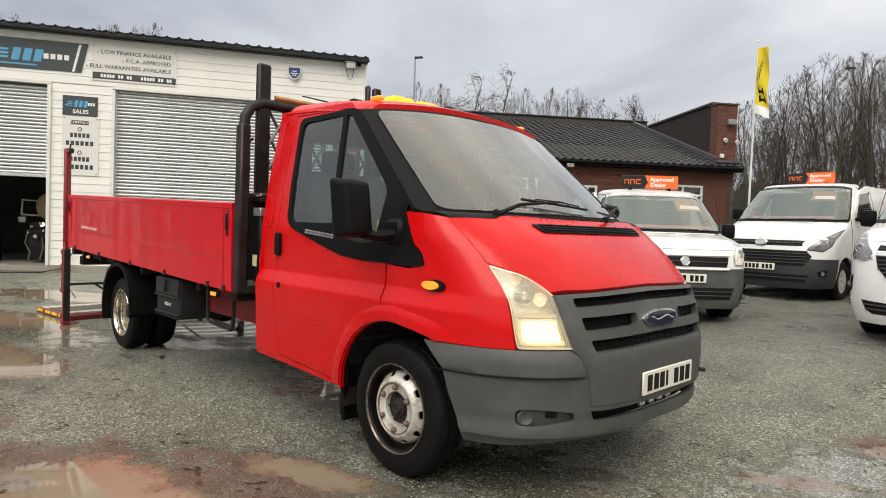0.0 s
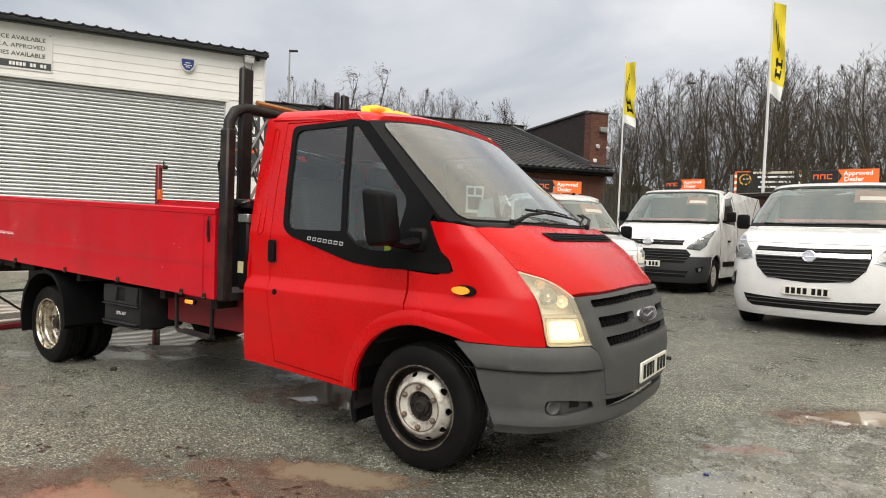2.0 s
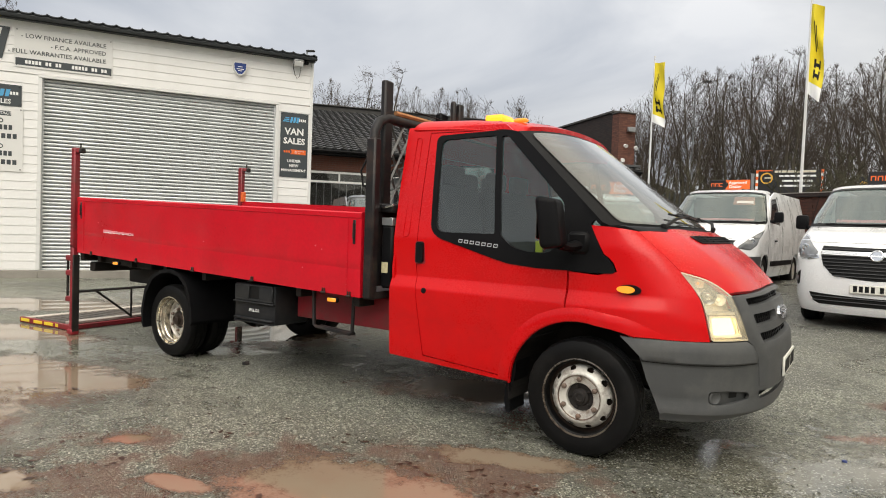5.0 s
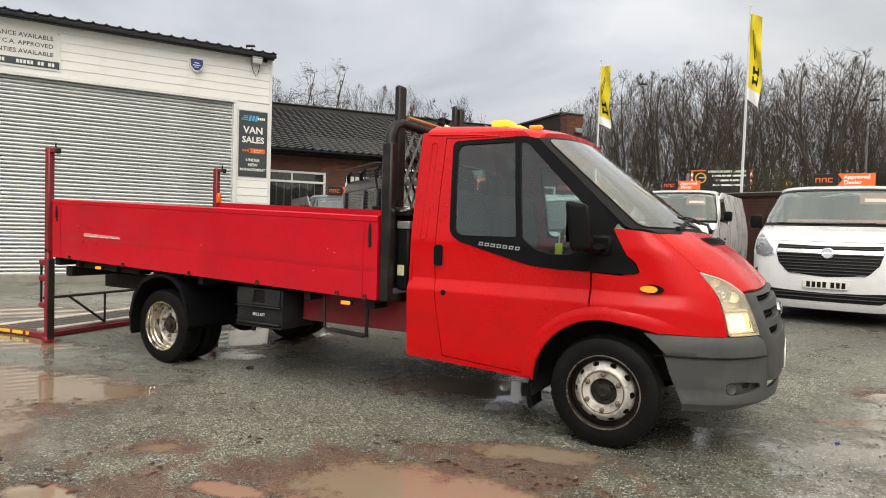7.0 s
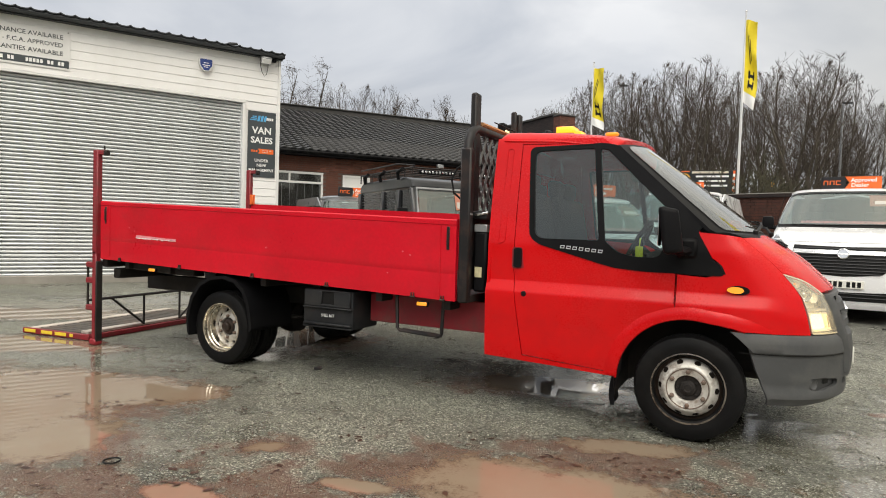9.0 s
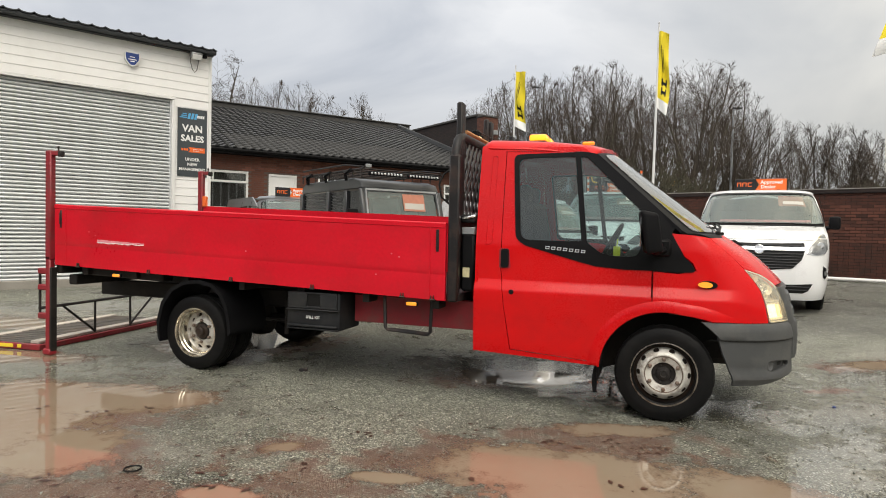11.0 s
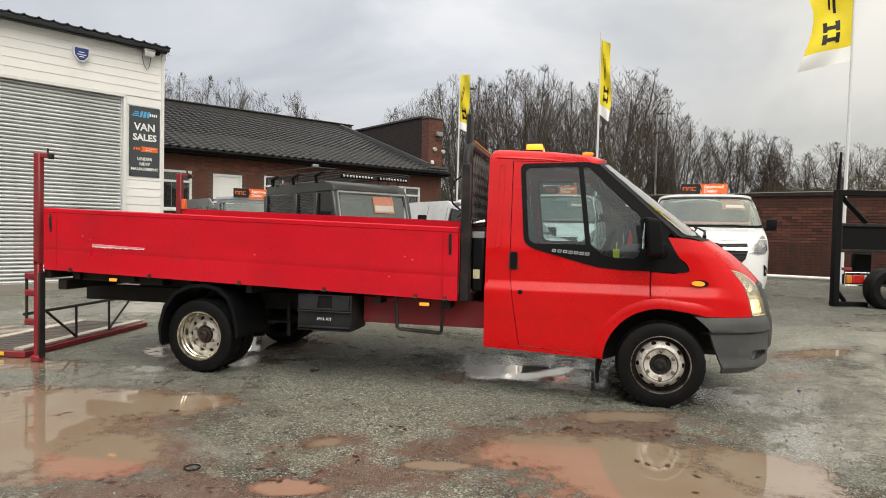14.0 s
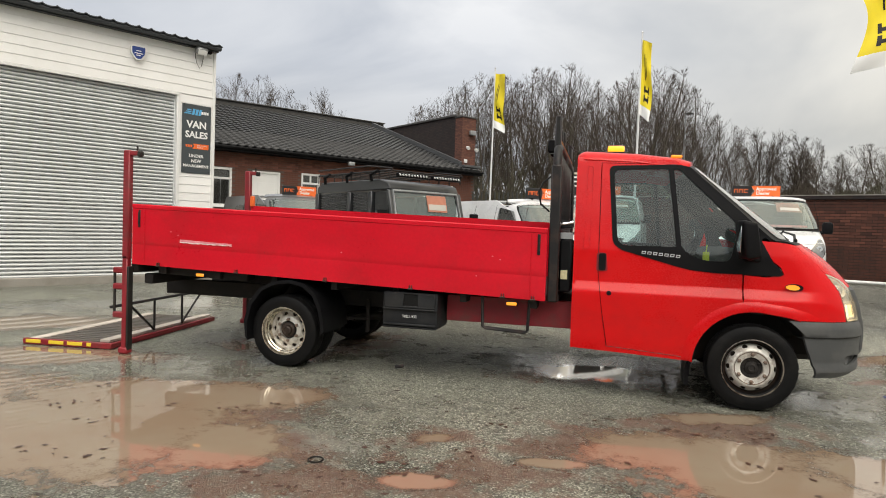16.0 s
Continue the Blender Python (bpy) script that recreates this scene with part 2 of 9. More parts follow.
CONCRETE = mat("weathered_concrete", (0.30, 0.28, 0.25), 0.85, var=0.2, scale=2, fine=70, bump=0.25, dirt=(0.15, 0.13, 0.11), dirt_amount=0.6)
BRICK = mat("brown_red_brick", (0.165, 0.064, 0.042), 0.85, var=0.25, scale=6, fine=80, bump=0.2, rnd=0.35, dirt=(0.10, 0.05, 0.04), dirt_amount=0.5)
YARD_BRICK = mat("dark_rough_wall_brick", (0.098, 0.034, 0.021), 0.8, var=0.35, scale=7, fine=60, bump=0.3, rnd=0.5, dirt=(0.022, 0.016, 0.012), dirt_amount=0.85, dirt_scale=2.2)
SOOT_MORTAR = mat("dark_wall_mortar", (0.030, 0.020, 0.016), 0.9, var=0.2)
MORTAR = mat("brick_mortar", (0.11, 0.085, 0.072), 0.9, var=0.2)
DARK_BRICK = mat("near_black_brick", (0.034, 0.024, 0.022), 0.85, var=0.3, scale=5, fine=60, bump=0.2, dirt=(0.03, 0.025, 0.024), dirt_amount=0.6)


def brick_pattern(m, one, two, joint):
    """Courses of brick laid over an upright wall that stands square to its own axes."""
    n, l = m.node_tree.nodes, m.node_tree.links
    co, sep, add, comb, br = (n.new(k) for k in ("ShaderNodeTexCoord", "ShaderNodeSeparateXYZ", "ShaderNodeMath", "ShaderNodeCombineXYZ", "ShaderNodeTexBrick"))
    l.new(co.outputs["Object"], sep.inputs["Vector"])
    l.new(sep.outputs["X"], add.inputs[0])
    l.new(sep.outputs["Y"], add.inputs[1])
    l.new(add.outputs["Value"], comb.inputs["X"])
    l.new(sep.outputs["Z"], comb.inputs["Y"])
    l.new(comb.outputs["Vector"], br.inputs["Vector"])
    for key, v in (("Scale", 1.0), ("Brick Width", 0.225), ("Row Height", 0.075), ("Mortar Size", 0.007)):
        br.inputs[key].default_value = v
    for key, v in (("Color1", one), ("Color2", two), ("Mortar", joint)):
        br.inputs[key].default_value = (*v, 1)
    mul = n.new("ShaderNodeMix")
    mul.data_type, mul.blend_type = "RGBA", "MULTIPLY"
    mul.inputs["Factor"].default_value = 1.0
    b = n["Principled BSDF"]
    old = b.inputs["Base Color"].links[0].from_socket
    l.new(old, mul.inputs["A"])
    l.new(br.outputs["Color"], mul.inputs["B"])
    l.new(mul.outputs["Result"], b.inputs["Base Color"])


brick_pattern(DARK_BRICK, (1.0, 0.9, 0.85), (0.55, 0.55, 0.6), (0.35, 0.35, 0.36))
ROOF_FELT = mat("dark_roof_felt", (0.062, 0.060, 0.058), 0.75, var=0.25, scale=2, fine=40, bump=0.1, dirt=(0.11, 0.10, 0.09), dirt_amount=0.5)
LEAD = mat("weathered_lead", (0.085, 0.088, 0.093), 0.5, 0.2, var=0.2, scale=3, dirt=(0.05, 0.05, 0.05), dirt_amount=0.5)
PIER_BRICK = mat("brown_pier_brick", (0.16, 0.070, 0.050), 0.85, var=0.3, scale=6, fine=70, bump=0.2, dirt=(0.05, 0.035, 0.03), dirt_amount=0.6)
brick_pattern(PIER_BRICK, (1.0, 0.92, 0.88), (0.6, 0.55, 0.55), (0.5, 0.5, 0.5))
TILE = mat("dark_grey_roof_tile", (0.031, 0.031, 0.033), 0.55, var=0.25, scale=3, fine=40, bump=0.1, rnd=0.22, dirt=(0.06, 0.065, 0.055), dirt_amount=0.4)
FRAME_WHITE = mat("white_upvc", (0.78, 0.78, 0.77), 0.35, var=0.04)
WINDOW_DARK = glass("building_window_glass", (0.35, 0.38, 0.38), 0.02, painted_haze=0.05)
SIGN_WHITE = mat("white_sign_panel", (0.78, 0.775, 0.76), 0.4, var=0.03)
SIGN_GREY = mat("charcoal_sign_panel", (0.055, 0.065, 0.072), 0.4, var=0.06)
SIGN_BLACK = mat("black_sign_panel", (0.016, 0.016, 0.018), 0.35, var=0.06)
SIGN_BLUE = mat("sky_blue_sign_ink", (0.10, 0.38, 0.66), 0.4)
SIGN_ORANGE = mat("orange_sign_panel", (0.86, 0.16, 0.03), 0.4, var=0.04)
SIGN_TEXT = mat("white_sign_ink", (0.86, 0.86, 0.85), 0.4, var=0.02)
SHIELD_BLUE = mat("blue_alarm_box", (0.02, 0.05, 0.22), 0.35)
YELLOW = mat("yellow_flag_cloth", (0.78, 0.62, 0.02), 0.75, var=0.08)
POLE = mat("white_flag_pole", (0.74, 0.74, 0.74), 0.35, var=0.05)
GALV = mat("galvanised_steel", (0.36, 0.37, 0.38), 0.45, 0.7, var=0.2, scale=6)
PLATFORM = mat("worn_grey_tread_plate", (0.10, 0.09, 0.08), 0.6, 0.3, var=0.3, scale=4, fine=90, bump=0.3, dirt=(0.17, 0.12, 0.09), dirt_amount=0.6)
HAZARD_YELLOW = mat("yellow_reflective_tape", (0.80, 0.60, 0.04), 0.35, var=0.1)
TIMBER = mat("weathered_orange_timber", (0.42, 0.20, 0.08), 0.8, var=0.3, scale=6)
BARK = mat("winter_bark", (0.085, 0.070, 0.055), 0.9, var=0.3, scale=3, fine=30, bump=0.3, dirt=(0.10, 0.11, 0.06), dirt_amount=0.5)
TWIG = mat("bare_twigs", (0.066, 0.050, 0.038), 0.9, var=0.3, scale=0.5, rnd=0.2)
BRUSH = mat("dark_winter_brush", (0.055, 0.050, 0.030), 0.95, var=0.5, scale=0.6, fine=6)
DARK_PAINT = mat("matt_black_truck_paint", (0.006, 0.006, 0.007), 0.6, spec=0.15, var=0.3, scale=4)
TINTED = mat("dark_tinted_glass", (0.010, 0.011, 0.012), 0.10, spec=0.4, var=0.1)
MESH_STEEL = mat("worn_grey_mesh_steel", (0.10, 0.10, 0.10), 0.40, 0.5, var=0.4, scale=6)
VAN_BUMPER = mat("black_grey_van_bumper", (0.032, 0.034, 0.036), 0.5, var=0.15, scale=4)
# near-black tone that puts the shade of unlit rooms into the colour
INTERIOR_SHADE = mat("dark_interior_shade", (0.05, 0.048, 0.045), 0.9, var=0.3)


# ---- shape helpers ----
from mathutils import geometry


def part(name, bm, material, parent=None, label="", angle=38):
    """Links a bmesh as one mesh object under a thing or a part."""
    me = bpy.data.meshes.new(name)
    bm.normal_update()
    bm.to_mesh(me)
    bm.free()
    me.materials.append(material)
    for p in me.polygons:
        p.use_smooth = True
    me.set_sharp_from_angle(angle=radians(angle))
    ob = new(name, me)
    ob.parent = parent
    if label:
        ob["label"] = label
    return ob


def shared(name, me, parent, m):
    """A further object on mesh data that exists already."""
    ob = new(name, me)
    ob.parent = parent
    ob.matrix_basis = m
    return ob


def thing(name, m, label, category, group="", kind=""):
    ob = new(name)
    ob.empty_display_size = 0.3
    ob.matrix_world = m
    return tagged(ob, label, category, group, kind)


def table(*rows):
    xs, ys = [r[0] for r in rows], [r[1] for r in rows]
    return lambda v: float(np.interp(v, xs, ys))


def box(bm, c, size, bevel=0.0, m=None, seg=1):
    """A box with its middle at c, with its edges rounded."""
    t = bmesh.new()
    bmesh.ops.create_cube(t, size=1)
    bmesh.ops.scale(t, vec=size, verts=t.verts)
    if bevel:
        bmesh.ops.bevel(t, geom=t.edges[:], offset=min(bevel, min(size) * 0.45), segments=seg, affect="EDGES", profile=0.6)
    mm = Matrix.Translation(c) if m is None else m @ Matrix.Translation(c)
    bmesh.ops.transform(t, matrix=mm, verts=t.verts)
    join(bm, t)


def join(bm, t):
    vs = [bm.verts.new(v.co) for v in t.verts]
    t.verts.index_update()
    for f in t.faces:
        bm.faces.new([vs[v.index] for v in f.verts])
    t.free()


def tube(bm, pts, r, seg=8, caps=True, flat=1.0):
    """A round bar through points; r may be a list of radii."""
    pts = [Vector(p) for p in pts]
    rs = r if isinstance(r, (list, tuple)) else [r] * len(pts)
    rings = []
    up = None
    for i, p in enumerate(pts):
        a = pts[max(i - 1, 0)]
        b = pts[min(i + 1, len(pts) - 1)]
        d = (b - a).normalized()
        if up is None:
            up = Vector((0, 0, 1)) if abs(d.z) < 0.9 else Vector((1, 0, 0))
        s = d.cross(up).normalized()
        up = s.cross(d).normalized()
        rings.append([bm.verts.new(p + (s * math.cos(2 * math.pi * k / seg) + up * flat * math.sin(2 * math.pi * k / seg)) * rs[i]) for k in range(seg)])
    for a, b in zip(rings, rings[1:]):
        for k in range(seg):
            bm.faces.new((a[k], a[(k + 1) % seg], b[(k + 1) % seg], b[k]))
    if caps:
        bm.faces.new(rings[0][::-1])
        bm.faces.new(rings[-1])


def lathe(bm, profile, centre, seg=40, axis="y", caps=True):
    """Turns (radius, offset) pairs round an axis through centre."""
    c = Vector(centre)
    rings = []
    for r, h in profile:
        ring = []
        for k in range(seg):
            a = 2 * math.pi * k / seg
            u, v = r * math.cos(a), r * math.sin(a)
            ring.append(bm.verts.new(c + (Vector((u, h, v)) if axis == "y" else Vector((u, v, h)) if axis == "z" else Vector((h, u, v)))))
        rings.append(ring)
    for a, b in zip(rings, rings[1:]):
        for k in range(seg):
            bm.faces.new((a[k], a[(k + 1) % seg], b[(k + 1) % seg], b[k]))
    for ring in (rings[0], rings[-1]):
        if caps:
            bm.faces.new(ring if ring is rings[-1] else ring[::-1])


def inside(p, poly):
    x, y = p
    hit = False
    for (x0, y0), (x1, y1) in zip(poly, poly[1:] + poly[:1]):
        if (y0 > y) != (y1 > y) and x < (x1 - x0) * (y - y0) / (y1 - y0) + x0:
            hit = not hit
    return hit


def rounded(poly, r, n=4):
    """A polygon with its corners cut to arcs; r one number or one a corner."""
    out = []
    k = len(poly)
    for i in range(k):
        p, a, b = Vector(poly[i]), Vector(poly[i - 1]), Vector(poly[(i + 1) % k])
        ri = r[i] if isinstance(r, (list, tuple)) else r
        da, db = a - p, b - p
        q = min(ri, da.length * 0.45, db.length * 0.45)
        if q < 1e-4:
            out.append(tuple(p))
            continue
        s, e = p + da.normalized() * q, p + db.normalized() * q
        for j in range(n + 1):
            t = j / n
            out.append(tuple(s * (1 - t) ** 2 + p * 2 * t * (1 - t) + e * t * t))
    return out


def panel(bm, poly, place, step=0.08, holes=(), thick=0.0, inward=(0, 1, 0), creases=()):
    """A curved sheet: a flat outline with holes, laid on the surface place(u, v), with thickness towards inward ("axis": towards the upright axis)."""
    loops = []
    for lp in (poly, *holes):
        d = []
        for (x0, y0), (x1, y1) in zip(lp, lp[1:] + lp[:1]):
            k = max(1, int(math.hypot(x1 - x0, y1 - y0) / step))
            d += [(x0 + (x1 - x0) * j / k, y0 + (y1 - y0) * j / k) for j in range(k)]
        loops.append(d)
    pts, edges = [], []
    for d in loops:
        o = len(pts)
        pts += [Vector(p) for p in d]
        edges += [(o + j, o + (j + 1) % len(d)) for j in range(len(d))]
    xs, ys = [p[0] for p in loops[0]], [p[1] for p in loops[0]]
    nx, ny = int((max(xs) - min(xs)) / step), int((max(ys) - min(ys)) / step)
    for i in range(1, nx + 1):
        for j in range(1, ny + 1):
            p = (min(xs) + i * step - step * 0.43, min(ys) + j * step - step * 0.47)
            if inside(p, loops[0]) and not any(inside(p, h) for h in loops[1:]):
                if min((p[0] - q[0]) ** 2 + (p[1] - q[1]) ** 2 for d in loops for q in d) > (0.4 * step) ** 2:
                    pts.append(Vector(p))
    for c in creases:
        last = None
        k = int((max(xs) - min(xs)) / step)
        for i in range(1, k + 1):
            p = (min(xs) + i * step, c)
            ok = inside(p, loops[0]) and not any(inside(p, h) for h in loops[1:])
            if ok:
                pts.append(Vector(p))
                if last is not None:
                    edges.append((last, len(pts) - 1))
            last = len(pts) - 1 if ok else None
    vs, _, fs, *_ = geometry.delaunay_2d_cdt(pts, edges, [], 0, 1e-6)
    keep = []
    for f in fs:
        c = (sum(vs[i][0] for i in f) / len(f), sum(vs[i][1] for i in f) / len(f))
        if inside(c, loops[0]) and not any(inside(c, h) for h in loops[1:]):
            keep.append(f)
    top = [bm.verts.new(place(v[0], v[1])) for v in vs]
    used = set()
    edge_count = {}
    radial = inward == "axis"
    inw = Vector((-1, 0, 0) if radial else inward)
    for f in keep:
        tv = [top[i] for i in f]
        nrm = (tv[1].co - tv[0].co).cross(tv[2].co - tv[0].co)
        if radial:
            inw = Vector((-tv[0].co.x, -tv[0].co.y, 0))
        ids = list(f) if nrm.dot(inw) < 0 else list(f)[::-1]
        bm.faces.new([top[i] for i in ids])
        used.update(ids)
        for a, b in zip(ids, ids[1:] + ids[:1]):
            edge_count[(a, b)] = 1
    if thick:
        low = {i: bm.verts.new(top[i].co + (Vector((-top[i].co.x, -top[i].co.y, 0)).normalized() if radial else inw) * thick) for i in used}
        for f in keep:
            tv = [top[i] for i in f]
            nrm = (tv[1].co - tv[0].co).cross(tv[2].co - tv[0].co)
            if radial:
                inw = Vector((-tv[0].co.x, -tv[0].co.y, 0))
            ids = list(f)[::-1] if nrm.dot(inw) < 0 else list(f)
            bm.faces.new([low[i] for i in ids])
        for a, b in edge_count:
            if (b, a) not in edge_count:
                bm.faces.new((top[b], top[a], low[a], low[b]))
    for i, v in enumerate(top):
        if i not in used:
            bm.verts.remove(v)
    return bm


def words(name, text, size, material, parent, m, bold=0.0, depth=0.003, align="CENTER"):
    """Raised lettering in the built-in font, turned into a mesh."""
    cu = bpy.data.curves.new(name, "FONT")
    cu.body, cu.size, cu.extrude, cu.offset, cu.align_x, cu.align_y = text, size, depth, bold, align, "CENTER"
    cu.resolution_u = 2
    tmp = bpy.data.objects.new(name, cu)
    scene.collection.objects.link(tmp)
    me = bpy.data.meshes.new_from_object(tmp.evaluated_get(bpy.context.evaluated_depsgraph_get()))
    bpy.data.objects.remove(tmp)
    me.materials.clear()
    me.materials.append(material)
    ob = new(name, me)
    ob.parent = parent
    ob.matrix_basis = m
    return ob


def smooth(a, b, v):
    t = min(1.0, max(0.0, (v - a) / (b - a)))
    return t * t * (3 - 2 * t)


def gz(x, y):
    """Height of the yard: level round the truck, rising gently towards the parked vans."""
    f = max(smooth(-10.5, -6, x), smooth(8, 14, y))
    return 0.034 * min(max(y - 0.8, 0.0), 20.0) * f


# ---- ground ----
PUDDLES = [(-4.45, -2.20, 1.35, 0.55, 16), (-4.40, -2.95, 1.35, 0.95, 0), (-3.30, -2.90, 0.42, 0.48, 0), (-6.1, -3.0, 1.4, 1.0, 20), (-3.75, -1.95, 0.75, 0.30, 14),
           (-0.55, -2.12, 0.78, 0.42, 10), (-0.22, -2.50, 0.80, 0.42, 0), (0.42, -2.15, 0.45, 0.40, 30), (-1.36, -2.56, 0.22, 0.07, 10), (-0.28, -1.25, 0.46, 0.15, 20),
           (-2.05, -3.06, 0.19, 0.10, 12), (-2.14, -2.38, 0.15, 0.09, 45),
           (-1.20, -0.06, 0.72, 0.40, 8), (-6.4, -1.45, 1.15, 0.42, 20), (2.05, 1.82, 0.52, 0.18, 40),
           (-8.3, -0.2, 1.7, 0.60, 30), (-4.40, 0.40, 0.95, 0.55, 60), (3.4, 2.2, 0.9, 0.3, 40)]
# thin broken films of water; those under the truck also paint in its shade
FILMS_AND_SHADE = [(0.85, -1.55, 0.95, 0.32, 62), (1.25, -0.35, 1.1, 0.40, 50), (-0.60, -0.25, 0.60, 0.40, 10), (0.30, -0.55, 1.0, 0.45, 8), (-1.3, 0.35, 1.3, 0.5, 4), (1.6, 1.0, 0.9, 0.35, 60), (-3.95, -0.55, 0.9, 0.28, 35), (-5.4, -1.6, 1.5, 0.5, 20), (-7.5, 2.2, 2.6, 0.8, 30)]
# red-brown mud washed over the gravel
MUDS = [(-3.15, -3.00, 0.55, 0.42, 20), (-2.55, -3.25, 0.75, 0.30, 15), (-1.75, -2.80, 0.70, 0.34, 12), (-1.25, -2.20, 0.55, 0.40, 20), (-0.35, -1.55, 0.75, 0.35, 15), (-3.55, -2.45, 0.50, 0.35, 30),
        (0.25, -2.75, 0.8, 0.4, 10), (-2.15, -2.35, 0.36, 0.20, 35), (1.85, 1.70, 0.55, 0.24, 40), (1.35, 0.55, 0.3, 0.10, 40), (-1.5, -0.35, 0.6, 0.3, 15), (-3.9, 0.2, 0.9, 0.5, 60)]
# pale silt, and the sky's reflection on wet gravel painted in as pale colour
SILT_AND_SHEEN = [(2.1, 0.3, 1.7, 0.55, 35), (1.3, -1.1, 1.1, 0.35, 50), (3.6, 3.0, 2.4, 0.9, 45), (-8.5, 0.8, 3.0, 0.9, 55), (-3.2, -2.95, 0.8, 0.3, 20)]


def ground_material():
    m = bpy.data.materials.new("wet_gravel_yard")
    m.use_nodes = True
    n, l = m.node_tree.nodes, m.node_tree.links
    b = n["Principled BSDF"]
    co = n.new("ShaderNodeTexCoord")
    pos = co.outputs["Object"]

    def node(kind, op=None, **kw):
        k = n.new(kind)
        if op:
            k.operation = op
        for key, v in kw.items():
            k.inputs[int(key[1:]) if key[0] == "i" and key[1:].isdigit() else key].default_value = v
        return k

    def noise_at(scale, detail=4, rough=0.55):
        k = n.new("ShaderNodeTexNoise")
        k.inputs["Scale"].default_value, k.inputs["Detail"].default_value, k.inputs["Roughness"].default_value = scale, detail, rough
        l.new(pos, k.inputs["Vector"])
        return k.outputs["Fac"]

    def rng(v, a, b_, c, d):
        k = n.new("ShaderNodeMapRange")
        for i, q in enumerate((a, b_, c, d)):
            k.inputs[1 + i].default_value = q
        l.new(v, k.inputs[0])
        return k.outputs[0]

    def math2(op, a, b_):
        k = n.new("ShaderNodeMath")
        k.operation = op
        for i, q in enumerate((a, b_)):
            if isinstance(q, (int, float)):
                k.inputs[i].default_value = q
            else:
                l.new(q, k.inputs[i])
        return k.outputs[0]

    def mix(f, a, b_):
        k = n.new("ShaderNodeMix")
        k.data_type = "RGBA"
        for key, q in (("Factor", f), ("A", a), ("B", b_)):
            if isinstance(q, tuple):
                k.inputs[key].default_value = (*q, 1)
            elif isinstance(q, (int, float)):
                k.inputs[key].default_value = q
            else:
                l.new(q, k.inputs[key])
        return k.outputs["Result"]

    def patches(rows):
        best = None
        for cx, cy, rx, ry, rot in rows:
            d = patch(cx, cy, rx, ry, rot)
            best = d if best is None else math2("MAXIMUM", best, d)
        return rng(best, -0.25, 0.55, 0.0, 1.0) if rows is SILT_AND_SHEEN else best

    def patch(cx, cy, rx, ry, rot):
        mp = n.new("ShaderNodeMapping")
        mp.vector_type = "TEXTURE"
        mp.inputs["Location"].default_value = (cx, cy, 0)
        mp.inputs["Rotation"].default_value = (0, 0, radians(rot))
        mp.inputs["Scale"].default_value = (rx, ry, 50)
        l.new(pos, mp.inputs["Vector"])
        ln = n.new("ShaderNodeVectorMath")
        ln.operation = "LENGTH"
        l.new(mp.outputs["Vector"], ln.inputs[0])
        return math2("SUBTRACT", 1.0, ln.outputs["Value"])

    # chippings: cells of mixed greys
    vo = n.new("ShaderNodeTexVoronoi")
    vo.inputs["Scale"].default_value = 105
    l.new(pos, vo.inputs["Vector"])
    vo2 = n.new("ShaderNodeTexVoronoi")
    vo2.inputs["Scale"].default_value = 230
    l.new(pos, vo2.inputs["Vector"])
    sep = n.new("ShaderNodeSeparateColor")
    l.new(vo.outputs["Color"], sep.inputs["Color"])
    stone = sep.outputs["Red"]
    # water lies where the hollows reach below its level; single stones stand out at the rim
    fray = math2("ADD", rng(noise_at(2.2, 8, 0.66), 0.3, 0.7, -0.36, 0.36), rng(noise_at(11.0, 7, 0.72), 0.3, 0.7, -0.24, 0.24))
    fray = math2("ADD", fray, rng(sep.outputs["Blue"], 0.0, 1.0, 0.06, -0.10))
    edge = math2("ADD", patches(PUDDLES), fray)
    film = math2("ADD", patches(FILMS_AND_SHADE), rng(noise_at(4.5, 8, 0.72), 0.36, 0.64, -0.70, 0.55))
    film = math2("ADD", film, rng(sep.outputs["Blue"], 0.0, 1.0, 0.12, -0.25))
    water = rng(edge, -0.02, 0.10, 0.0, 1.0)
    sheet = rng(film, 0.0, 0.16, 0.0, 1.0)
    deep = rng(edge, 0.0, 0.34, 0.0, 1.0)
    damp_and_shade = math2("MAXIMUM", rng(edge, -0.60, 0.05, 0.0, 1.0), rng(film, -0.55, 0.05, 0.0, 0.9))
    chips = mix(rng(stone, 0.0, 1.0, 0.0, 1.0), (0.050, 0.052, 0.037), (0.74, 0.750, 0.590))
    # cell rims go near black: shade between the stones, put into the colour
    chips = mix(rng(vo.outputs["Distance"], 0.38, 0.70, 0.0, 0.80), chips, (0.026, 0.026, 0.020))
    silt_and_sheen = math2("MULTIPLY", patches(SILT_AND_SHEEN), rng(noise_at(2.4, 7, 0.65), 0.36, 0.58, 0.0, 0.85))
    chips = mix(rng(noise_at(0.9, 6, 0.6), 0.35, 0.7, 0.0, 0.45), chips, (0.185, 0.183, 0.140))
    chips = mix(rng(noise_at(0.55, 7, 0.66), 0.47, 0.64, 0.0, 0.66), chips, (0.060, 0.059, 0.042))
    chips = mix(rng(noise_at(6.0, 6, 0.7), 0.50, 0.66, 0.0, 0.55), chips, (0.055, 0.053, 0.036))
    yz = n.new("ShaderNodeSeparateXYZ")
    l.new(pos, yz.inputs["Vector"])
    # ground goes darker from y = 1.6 to 4.6, with a noisy edge
    far_dark = math2("MULTIPLY", rng(math2("ADD", yz.outputs["Y"], rng(noise_at(0.6, 6, 0.6), 0.3, 0.7, -1.6, 1.6)), 1.6, 4.6, 0.0, 1.0), 0.62)
    chips = mix(far_dark, chips, (0.085, 0.083, 0.074))
